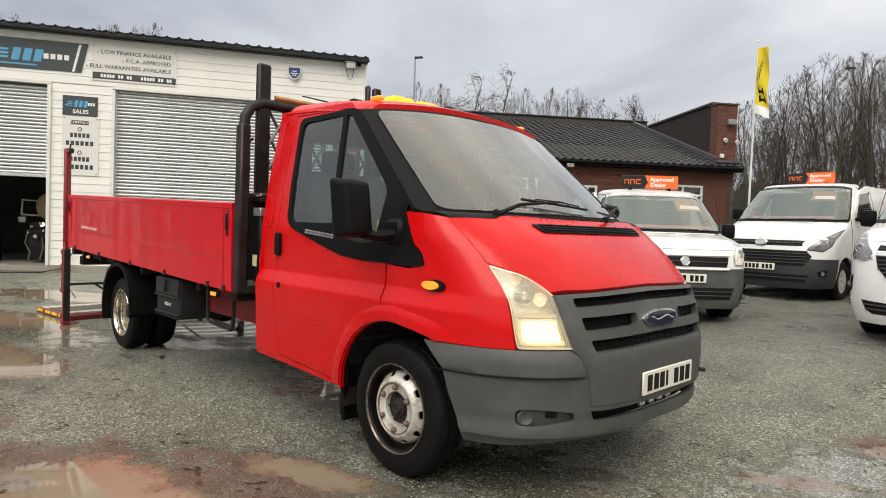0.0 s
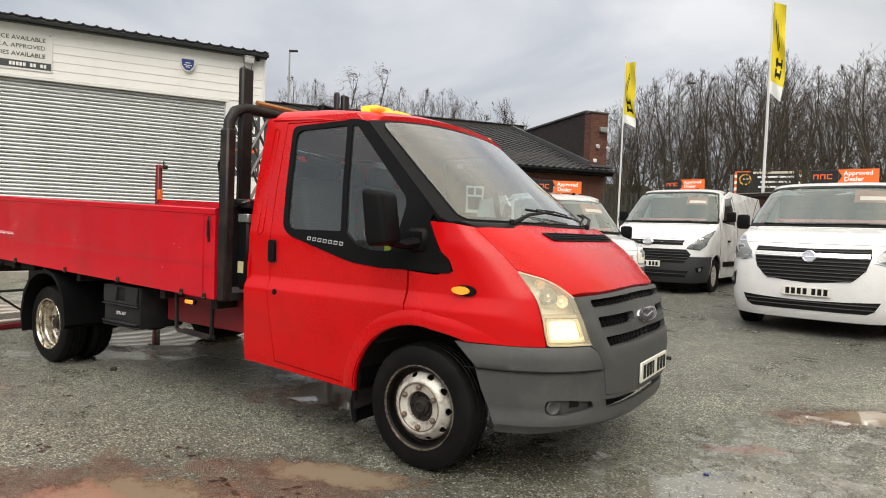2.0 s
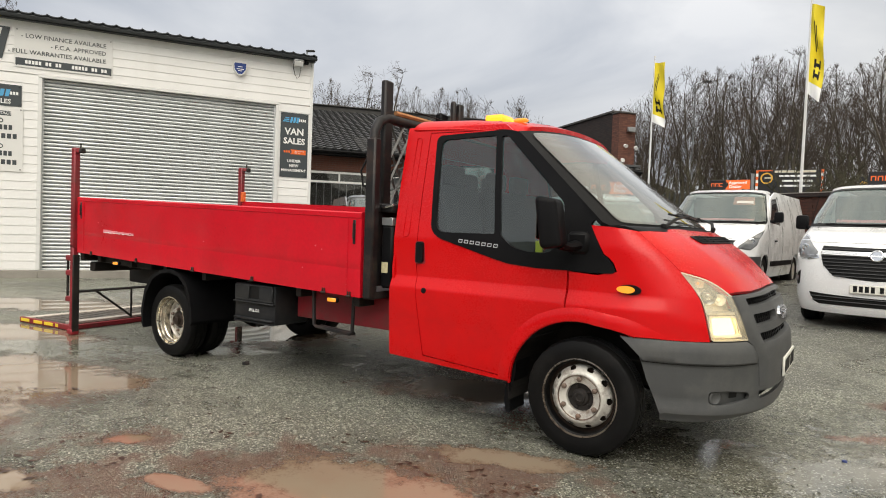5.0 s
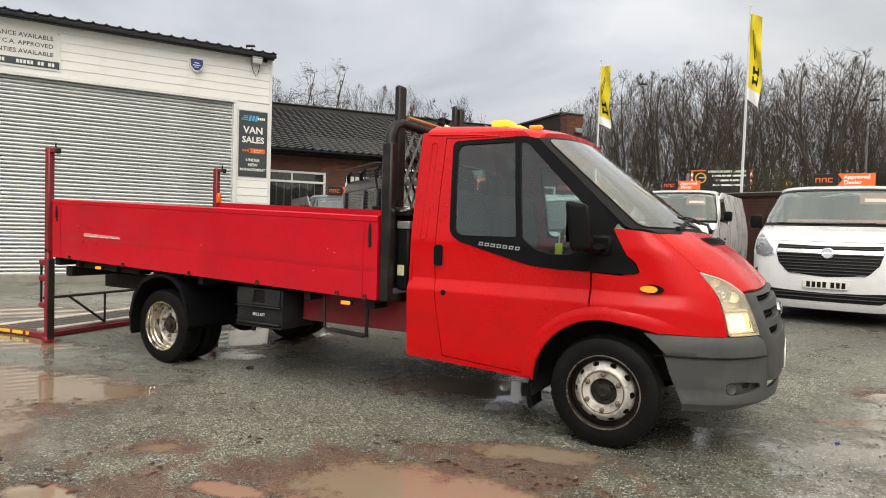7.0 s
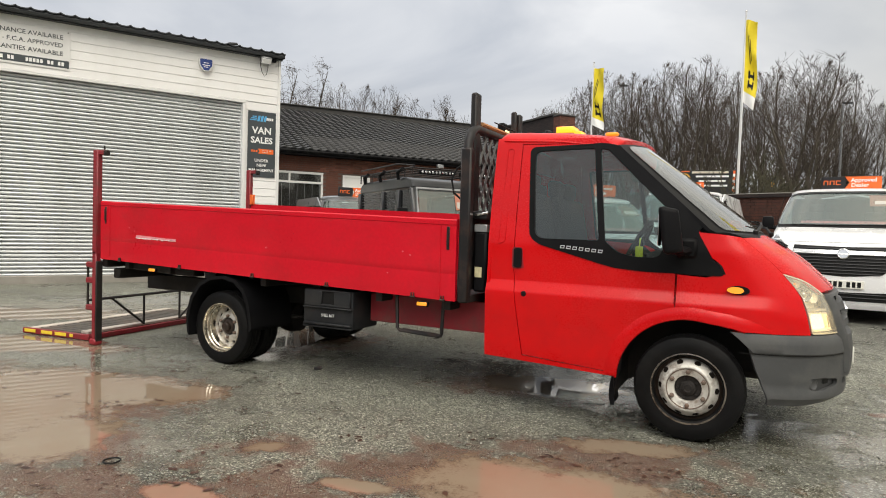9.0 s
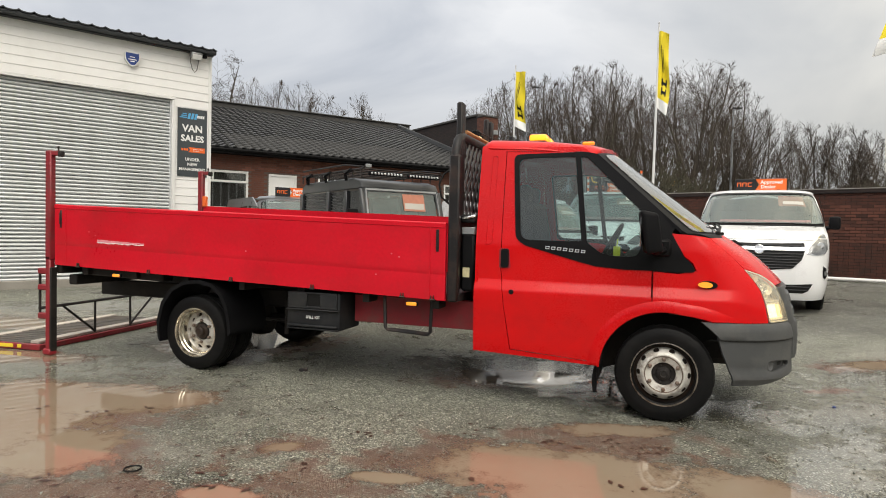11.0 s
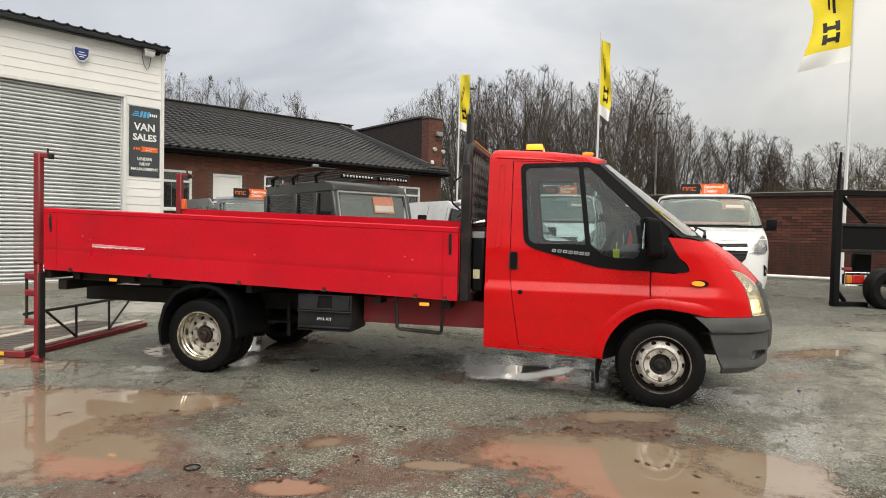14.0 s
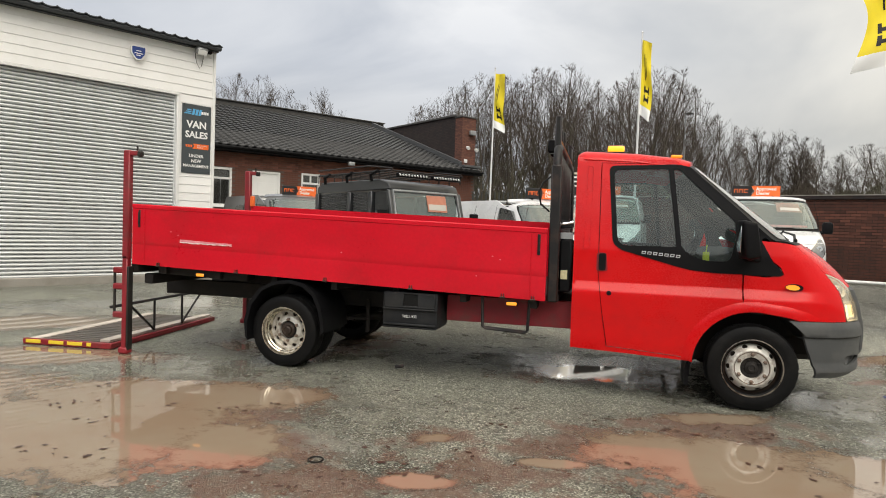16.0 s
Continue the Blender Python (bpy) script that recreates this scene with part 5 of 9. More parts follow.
def bumper_place(t, z):
    p = shield_place()(t, z)
    lip = 0.016 * smooth(0.40, 0.36, z) * smooth(0.34, 0.36, z + 0.03)
    side = smooth(SHIELD(z) - 0.01, SHIELD(z) + 0.03, abs(t))
    top = 0.016 * smooth(0.599, 0.611, z) * smooth(0.75, 0.66, z) * side
    d = Vector((p.x - 0.1, p.y, 0)).normalized()
    return p + d * (lip + top)


bm = bmesh.new()
panel(bm, BUMP, bumper_place, 0.030, (LOWER, FOG_N, FOG_F), 0.022, "axis", (0.598, 0.612, 0.66))
bumper = part("front_bumper", bm, BUMPER, truck, "grey textured front bumper", 30)
# black sheet that paints the shade inside the lower intake
bm = bmesh.new()
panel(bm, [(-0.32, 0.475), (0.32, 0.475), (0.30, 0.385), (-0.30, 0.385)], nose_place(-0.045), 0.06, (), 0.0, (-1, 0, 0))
part("intake_backing", bm, PLAIN_BLACK, bumper)
for sgn in (-1, 1):
    bm = bmesh.new()
    panel(bm, [(sgn * 0.62, 0.475), (sgn * 0.34, 0.475), (sgn * 0.34, 0.38), (sgn * 0.62, 0.38)], nose_place(-0.026), 0.04, (), 0.0, (-1, 0, 0))
    rec = part("fog_recess", bm, BUMPER, bumper)
    # flat black patch drawn for the shade of a square hole
    bm = bmesh.new()
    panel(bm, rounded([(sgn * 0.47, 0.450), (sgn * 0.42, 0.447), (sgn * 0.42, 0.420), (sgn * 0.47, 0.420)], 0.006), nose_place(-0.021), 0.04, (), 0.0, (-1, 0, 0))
    part("recess_hole", bm, PLAIN_BLACK, rec)
    bm = bmesh.new()
    c = nose_place(-0.028)(sgn * 0.555, 0.424)
    lathe(bm, [(0.036, 0.0), (0.038, 0.016), (0.030, 0.020), (0.02, 0.012), (0.004, 0.010)], (0, 0, 0), 18, "z")
    bmesh.ops.transform(bm, matrix=Matrix.Translation(c) @ Vector((0.75, sgn * 0.6, 0)).to_track_quat("Z", "Y").to_matrix().to_4x4(), verts=bm.verts)
    part("fog_lamp_blank", bm, BUMPER, rec)
    bm = bmesh.new()
    panel(bm, [(sgn * 0.93, 0.604), (sgn * 0.325, 0.604), (sgn * 0.325, 0.5995), (sgn * 0.93, 0.5995)], nose_place(0.009), 0.05, (), 0.0, (-1, 0, 0))
    part("bumper_seam", bm, PLAIN_BLACK, bumper)
for j in range(4):
    bm = bmesh.new()
    box(bm, (0.880, -0.14 + j * 0.09, 0.425), (0.02, 0.045, 0.022), 0.004)
    part("intake_bar", bm, SILVER, bumper)
bm = bmesh.new()
box(bm, (0.934, 0.02, 0.540), (0.012, 0.52, 0.111), 0.004)
fplate = part("number_plate", bm, PLATE_WHITE, truck, "white number plate with blanked characters")
for j, y in enumerate((-0.20, -0.135, -0.075, -0.025, 0.075, 0.14, 0.205)):
    bm = bmesh.new()
    box(bm, (0.9415, 0.02 + y, 0.540), (0.004, 0.018 if j == 3 else 0.044, 0.076), 0.001)
    part("plate_bar", bm, PLAIN_BLACK, fplate)
bm = bmesh.new()
tube(bm, [(0.82, 0.50, 0.515), (0.89, 0.51, 0.505), (0.905, 0.53, 0.50)], 0.012, 6)
part("towing_eye", bm, BLACK_STEEL, truck)

# ---- door mirrors ----
for sgn in (-1, 1):
    bm = bmesh.new()
    t = bmesh.new()
    bmesh.ops.create_cube(t, size=1)
    bmesh.ops.scale(t, vec=(0.115, 0.19, 0.285), verts=t.verts)
    bmesh.ops.bevel(t, geom=t.edges[:], offset=0.03, segments=3, affect="EDGES", profile=0.6)
    for v in t.verts:
        v.co.x += -0.02 * (v.co.z / 0.14)
        if v.co.x > 0:
            v.co.y *= 0.86
            v.co.z *= 0.92
    bmesh.ops.transform(t, matrix=Matrix.Translation((-0.125, sgn * 1.165, 1.322)) @ Matrix.Rotation(radians(-8 * sgn), 4, "Z"), verts=t.verts)
    join(bm, t)
    mir = part("door_mirror", bm, BLACK_PLASTIC, truck, "black door mirror housing", 50)
    bm = bmesh.new()
    tube(bm, [(-0.10, sgn * 1.12, 1.205), (-0.08, sgn * 1.05, 1.19), (-0.05, sgn * 0.94, 1.205)], [0.04, 0.035, 0.05], 8, flat=0.7)
    box(bm, (-0.05, sgn * 0.955, 1.215), (0.13, 0.05, 0.13), 0.02)
    part("mirror_arm", bm, BLACK_PLASTIC, mir)
    bm = bmesh.new()
    box(bm, (-0.186, sgn * 1.165, 1.33), (0.006, 0.13, 0.20), 0.002)
    part("mirror_glass", bm, CHROME, mir)


# ---- wheels ----
def tyre_profile(w, r, rim):
    h = w / 2
    return [(rim, -h * 0.80), (rim + 0.012, -h * 0.93), (rim + 0.05, -h), (r - 0.045, -h * 0.98), (r - 0.014, -h * 0.86), (r - 0.003, -h * 0.68), (r, -h * 0.40), (r - 0.009, -h * 0.36), (r - 0.009, -h * 0.30), (r, -h * 0.26), (r, -h * 0.05), (r - 0.009, 0.0), (r, h * 0.05), (r, h * 0.26), (r - 0.009, h * 0.30), (r - 0.009, h * 0.36), (r, h * 0.40), (r - 0.003, h * 0.68), (r - 0.014, h * 0.86), (r - 0.045, h * 0.98), (rim + 0.05, h), (rim + 0.012, h * 0.93), (rim, h * 0.80), (rim - 0.01, 0), (rim, -h * 0.80)]


def make_tyre(parent, c, w=0.195, r=0.335, rim=0.207):
    bm = bmesh.new()
    prof = tyre_profile(w, r, rim)
    rings = []
    seg = 108
    for row, (pr, h) in enumerate(prof):
        # shoulder and middle blocks stand proud of the grooves between them
        cut = [0.0035 if pr > r - 0.02 and (k + (2 if row > 6 else 0)) % 4 == 0 else 0.0 for k in range(seg)]
        rings.append([bm.verts.new(Vector(c) + Vector(((pr - cut[k]) * math.cos(2 * math.pi * k / seg), h, (pr - cut[k]) * math.sin(2 * math.pi * k / seg)))) for k in range(seg)])
    for a, b in zip(rings, rings[1:]):
        for k in range(seg):
            bm.faces.new((a[k], b[k], b[(k + 1) % seg], a[(k + 1) % seg]))
    return part("tyre", bm, RUBBER, parent, "worn wet black tyre", 35)


def hub_ring(parent, c, sgn, r, count, size, name, material, h):
    for k in range(count):
        a = 2 * math.pi * (k + 0.5) / count
        bm = bmesh.new()
        lathe(bm, [(size, 0.0), (size, 0.018 * sgn), (size * 0.5, 0.024 * sgn)], Vector(c) + Vector((r * math.cos(a), h * sgn, r * math.sin(a))), 6)
        part(name, bm, material, parent)


def pierced_disc(bm, profile, c, holes, r_hole, half, seg=160, depth=0.012, sgn=1):
    """A turned wheel disc with a ring of oval holes cut through it; half gives their radial and tangential half sizes."""
    c = Vector(c)
    fine = [profile[0]]
    for (r0, h0), (r1, h1) in zip(profile, profile[1:]):
        k = max(1, int(math.hypot(r1 - r0, h1 - h0) / 0.004)) if abs((r0 + r1) / 2 - r_hole) < half[0] + 0.012 else 1
        fine += [(r0 + (r1 - r0) * j / k, h0 + (h1 - h0) * j / k) for j in range(1, k + 1)]
    rings = [[bm.verts.new(c + Vector((r * math.cos(2 * math.pi * k / seg), h, r * math.sin(2 * math.pi * k / seg)))) for k in range(seg)] for r, h in fine]
    period = 2 * math.pi / holes
    for i in range(len(fine) - 1):
        rm = (fine[i][0] + fine[i + 1][0]) / 2
        for k in range(seg):
            a = ((2 * math.pi * (k + 0.5) / seg + period / 2) % period) - period / 2
            if ((rm - r_hole) / half[0]) ** 2 + (a * r_hole / half[1]) ** 2 > 1:
                bm.faces.new((rings[i][k], rings[i][(k + 1) % seg], rings[i + 1][(k + 1) % seg], rings[i + 1][k]))
    rim = [e for e in bm.edges if e.is_boundary and abs((((e.verts[0].co + e.verts[1].co) / 2 - c) * Vector((1, 0, 1))).length - r_hole) < half[0] + 0.008]
    back = bmesh.ops.extrude_edge_only(bm, edges=rim)["geom"]
    for v in back:
        if isinstance(v, bmesh.types.BMVert):
            v.co.y -= sgn * depth


def front_wheel(y, sgn):
    w = part("front_wheel", hubshell(y, sgn), CHASSIS, truck)
    c = (-0.012, y, 0.335)
    make_tyre(w, c)
    bm = bmesh.new()
    lathe(bm, [(0.226, 0.082 * sgn), (0.224, 0.096 * sgn), (0.219, 0.097 * sgn), (0.215, 0.088 * sgn)], c, 48, "y", False)
    part("rim_lip", bm, RIM_LIP, w, "rust-stained bright rim edge")
    bm = bmesh.new()
    lathe(bm, [(0.216, 0.089 * sgn), (0.209, 0.066 * sgn), (0.204, 0.040 * sgn), (0.190, 0.020 * sgn), (0.12, 0.022 * sgn)], c, 48, "y", False)
    part("rim_well", bm, RUST_DARK, w, "dark rusty rim well")
    bm = bmesh.new()
    pierced_disc(bm, [(r, h * sgn) for r, h in ((0.181, 0.024), (0.181, 0.042), (0.178, 0.052), (0.170, 0.062), (0.160, 0.072), (0.148, 0.084), (0.141, 0.090), (0.132, 0.091), (0.125, 0.084), (0.118, 0.081), (0.090, 0.080), (0.082, 0.076), (0.080, 0.05))], c, 10, 0.168, (0.0125, 0.021), 160, 0.012, sgn)
    part("wheel_trim", bm, RIM, w, "weathered silver steel wheel pierced by a ring of holes")
    bm = bmesh.new()
    lathe(bm, [(0.128, 0.0915 * sgn), (0.126, 0.0930 * sgn), (0.122, 0.087 * sgn)], c, 40, "y", False)
    part("rust_ring", bm, RUST_EDGE, w)
    bm = bmesh.new()
    lathe(bm, [(0.081, 0.052 * sgn), (0.076, 0.056 * sgn), (0.052, 0.054 * sgn), (0.046, 0.066 * sgn), (0.034, 0.070 * sgn), (0.030, 0.080 * sgn), (0.022, 0.082 * sgn), (0.018, 0.076 * sgn), (0.004, 0.077 * sgn)], c, 24)
    part("hub_cap", bm, CHASSIS, w, "black greasy hub")
    hub_ring(w, c, sgn, 0.062, 5, 0.008, "hub_bolt", CHASSIS, 0.052)
    hub_ring(w, c, sgn, 0.106, 6, 0.015, "wheel_nut", RUST_EDGE, 0.079)


def hubshell(y, sgn):
    bm = bmesh.new()
    lathe(bm, [(0.14, -0.10 * sgn), (0.14, 0.03 * sgn), (0.05, 0.035 * sgn)], (-0.012, y, 0.335), 24)
    return bm


front_wheel(-0.865, -1)
front_wheel(0.865, 1)


def rear_wheel(sgn):
    bm = bmesh.new()
    c = Vector((-3.985, sgn * 0.90, 0.335))
    lathe(bm, [(0.10, -0.50 * sgn), (0.10, -0.06 * sgn), (0.085, -0.04 * sgn), (0.07, 0.0)], c, 24)
    w = part("rear_wheel", bm, CHASSIS, truck, "twin rear wheel with a deep dished rim")
    make_tyre(w, c)
    make_tyre(w, c - Vector((0, sgn * 0.225, 0)))
    bm = bmesh.new()
    lathe(bm, [(0.226, 0.085 * sgn), (0.222, 0.094 * sgn), (0.213, 0.094 * sgn), (0.207, 0.082 * sgn), (0.204, 0.064 * sgn), (0.196, 0.058 * sgn), (0.195, 0.034 * sgn), (0.187, 0.026 * sgn), (0.184, -0.022 * sgn)], c, 64, "y", False)
    part("dished_rim", bm, RIM_R, w, "dished chromed rim with rust stains")
    bm = bmesh.new()
    pierced_disc(bm, [(r, h * sgn) for r, h in ((0.186, -0.020), (0.174, -0.034), (0.162, -0.036), (0.148, -0.030), (0.134, -0.016), (0.122, -0.006), (0.085, 0.000), (0.08, -0.02))], c, 10, 0.152, (0.017, 0.023), 160, 0.012, sgn)
    part("wheel_disc", bm, RIM, w, "pale silver wheel disc pierced by a ring of holes")
    bm = bmesh.new()
    lathe(bm, [(0.184, -0.055 * sgn), (0.06, -0.056 * sgn)], c, 32, "y", False)
    part("rim_well", bm, RUST_DARK, w, "dark rusty rim well")
    bm = bmesh.new()
    lathe(bm, [(0.070, -0.012 * sgn), (0.066, 0.004 * sgn), (0.046, 0.010 * sgn), (0.042, 0.036 * sgn), (0.030, 0.042 * sgn), (0.026, 0.036 * sgn), (0.004, 0.038 * sgn)], c, 20)
    part("hub_cap", bm, RUST_DARK, w, "dark rusty hub")
    hub_ring(w, c, sgn, 0.098, 6, 0.015, "wheel_nut", RUST_EDGE, -0.002)


rear_wheel(-1)
rear_wheel(1)
for sgn in (-1, 1):
    # front arch liner
    bm = bmesh.new()
    prof = arc(AX, 0.335, 0.455, 28, 192, 22)
    for (x0, z0), (x1, z1) in zip(prof, prof[1:]):
        a = [bm.verts.new((x, sgn * y, z)) for x, z in ((x0, z0), (x1, z1)) for y in (0.955, 0.42)]
        bm.faces.new((a[0], a[1], a[3], a[2]))
    part("arch_liner", bm, CHASSIS, truck)
    bm = bmesh.new()
    panel(bm, prof, lambda a, b: Vector((a, sgn * 0.46, b)), 0.2, (), 0.02, (0, -sgn, 0))
    part("inner_arch", bm, CHASSIS, truck)
    # mud flap behind the front wheel
    bm = bmesh.new()
    rows = []
    for k in range(9):
        z = 0.155 + 0.045 * k
        xb = -0.478 + 0.030 * (k / 8) ** 2 - 0.010 * math.sin(k * 0.8)
        wo = 0.945 - 0.02 * (1 - k / 8)
        rows.append([bm.verts.new((xb + dx, sgn * y, z)) for dx, y in ((0.0, 0.70), (0.0, wo - 0.03), (0.016 + 0.012 * k / 8, wo), (-0.012 - 0.012 * k / 8, wo + 0.004), (-0.014, wo - 0.03), (-0.012, 0.70))])
    for a, b in zip(rows, rows[1:]):
        for k in range(6):
            bm.faces.new((a[k], a[(k + 1) % 6], b[(k + 1) % 6], b[k]))
    bm.faces.new(rows[0])
    bm.faces.new(rows[-1][::-1])
    bmesh.ops.recalc_face_normals(bm, faces=bm.faces[:])
    part("mud_flap", bm, BLACK_PLASTIC, truck)
    # rear mudguard
    bm = bmesh.new()
    path = [(-4.345, 0.27), (-4.36, 0.42), (-4.31, 0.60), (-4.20, 0.735), (-4.06, 0.80), (-3.90, 0.818), (-3.76, 0.79), (-3.655, 0.715), (-3.595, 0.60), (-3.565, 0.47), (-3.555, 0.37)]
    outer = [[bm.verts.new((x, sgn * y, z)) for y in (1.055, 1.03, 0.52)] for x, z in path]
    inner = [[bm.verts.new((x * 0.93 - 3.96 * 0.07, sgn * y, z - 0.03)) for y in (1.055, 0.52)] for x, z in path]
    for i in range(len(path) - 1):
        for k in range(2):
            bm.faces.new((outer[i][k], outer[i][k + 1], outer[i + 1][k + 1], outer[i + 1][k]))
        bm.faces.new((outer[i][0], outer[i + 1][0], inner[i + 1][0], inner[i][0]))
        bm.faces.new((inner[i][0], inner[i + 1][0], inner[i + 1][1], inner[i][1]))
    part("mudguard", bm, BLACK_PLASTIC, truck, "black plastic rear mudguard")

# ---- chassis ----
for sgn in (-1, 1):
    bm = bmesh.new()
    box(bm, (-3.1, sgn * 0.40, 0.62), (5.2, 0.07, 0.16), 0.008)
    part("chassis_rail", bm, CHASSIS, truck)
bm = bmesh.new()
box(bm, (-3.985, 0, 0.335), (0.14, 1.3, 0.14), 0.04)
lathe(bm, [(0.02, -0.16), (0.15, -0.1), (0.17, 0), (0.15, 0.1), (0.02, 0.16)], (-3.985, 0, 0.335), 16, "x")
part("rear_axle", bm, CHASSIS, truck)
bm = bmesh.new()
box(bm, (0.0, 0, 0.30), (0.16, 1.3, 0.10), 0.03)
box(bm, (0.25, 0, 0.45), (0.7, 0.9, 0.22), 0.05)
part("front_axle", bm, CHASSIS, truck)
bm = bmesh.new()
box(bm, (-1.93, -0.80, 0.635), (1.10, 0.04, 0.23), 0.006)
part("side_guard", bm, RED_FRAME, truck, "dull red side plate under the bed")
bm = bmesh.new()
box(bm, (-2.2, 0.35, 0.52), (0.9, 0.5, 0.26), 0.06)
part("fuel_tank", bm, CHASSIS, truck)
bm = bmesh.new()
tube(bm, [(-0.9, 0.05, 0.50), (-2.3, 0.03, 0.47), (-3.85, 0.0, 0.36)], 0.045, 10)
part("propeller_shaft", bm, CHASSIS, truck)
bm = bmesh.new()
box(bm, (-0.75, 0.0, 0.47), (0.9, 0.34, 0.30), 0.07, seg=2)
part("gearbox", bm, CHASSIS, truck)
for sgn in (-1, 1):
    bm = bmesh.new()
    for k, ln in enumerate((1.30, 1.0, 0.7)):
        box(bm, (-3.985, sgn * 0.50, 0.43 - 0.014 * k), (ln, 0.07, 0.012), 0.003)
    part("leaf_spring", bm, CHASSIS, truck)
bm = bmesh.new()
tube(bm, [(-3.35, -0.5, 0.62), (-3.35, -0.5, 0.30)], 0.02, 6)
tube(bm, [(-3.2, -0.30, 0.55), (-2.0, -0.30, 0.50), (-1.0, -0.25, 0.45)], 0.03, 8)
part("exhaust", bm, CHASSIS, truck)
# step frame under the bed
bm = bmesh.new()
tube(bm, [(-2.135, -0.975, 0.78), (-2.125, -0.975, 0.515), (-2.10, -0.975, 0.50), (-1.765, -0.965, 0.482), (-1.745, -0.965, 0.50), (-1.735, -0.965, 0.77)], 0.014, 7)
tube(bm, [(-2.10, -0.93, 0.498), (-1.765, -0.92, 0.480)], 0.014, 6)
part("step_frame", bm, BLACK_STEEL, truck)

# spill kit box
bm = bmesh.new()
box(bm, (-2.762, -0.84, 0.612), (0.50, 0.36, 0.315), 0.02, seg=2)
SPILL_PLASTIC = mat("weathered_black_box_plastic", (0.016, 0.017, 0.019), 0.5, spec=0.25, var=0.25, scale=6, fine=150, bump=0.08, dirt=(0.045, 0.043, 0.040), dirt_amount=0.5, dirt_scale=4)
spill = part("spill_kit_box", bm, SPILL_PLASTIC, truck, "black moulded storage box marked SPILL KIT")
bm = bmesh.new()
for cx, cz, w, h in ((-2.905, 0.700, 0.18, 0.115), (-2.612, 0.700, 0.16, 0.115), (-2.762, 0.758, 0.46, 0.016), (-2.762, 0.640, 0.46, 0.022)):
    box(bm, (cx, -1.026, cz), (w, 0.022, h), 0.006)
part("lid", bm, SPILL_PLASTIC, spill)
# flat black sheet gives the latch recess its shade by colour
bm = bmesh.new()
box(bm, (-2.762, -1.0215, 0.700), (0.175, 0.004, 0.10), 0.001)
part("latch_recess", bm, PLAIN_BLACK, spill)
bm = bmesh.new()
box(bm, (-2.75, -1.032, 0.705), (0.085, 0.018, 0.030), 0.007, Matrix.Rotation(radians(-12), 4, "Y"))
part("latch", bm, BLACK_STEEL, spill)
bm = bmesh.new()
box(bm, (-2.762, -1.03, 0.622), (0.49, 0.028, 0.012), 0.004)
box(bm, (-2.762, -1.03, 0.487), (0.47, 0.030, 0.018), 0.005)
box(bm, (-2.762, -1.025, 0.462), (0.49, 0.020, 0.014), 0.004)
part("moulded_rib", bm, SPILL_PLASTIC, spill)
words("lettering", "SPILL KIT", 0.034, SIGN_TEXT, spill, Matrix.Translation((-2.76, -1.0245, 0.557)) @ Matrix.Rotation(radians(90), 4, "X"), 0.0, 0.0006)

# ---- dropside bed, sloping up to the rear ----


def bed_top(x):
    return 1.364 + (-1.597 - x) * 0.0272


def bed_low(x):
    return 0.767 + (-1.597 - x) * 0.0300


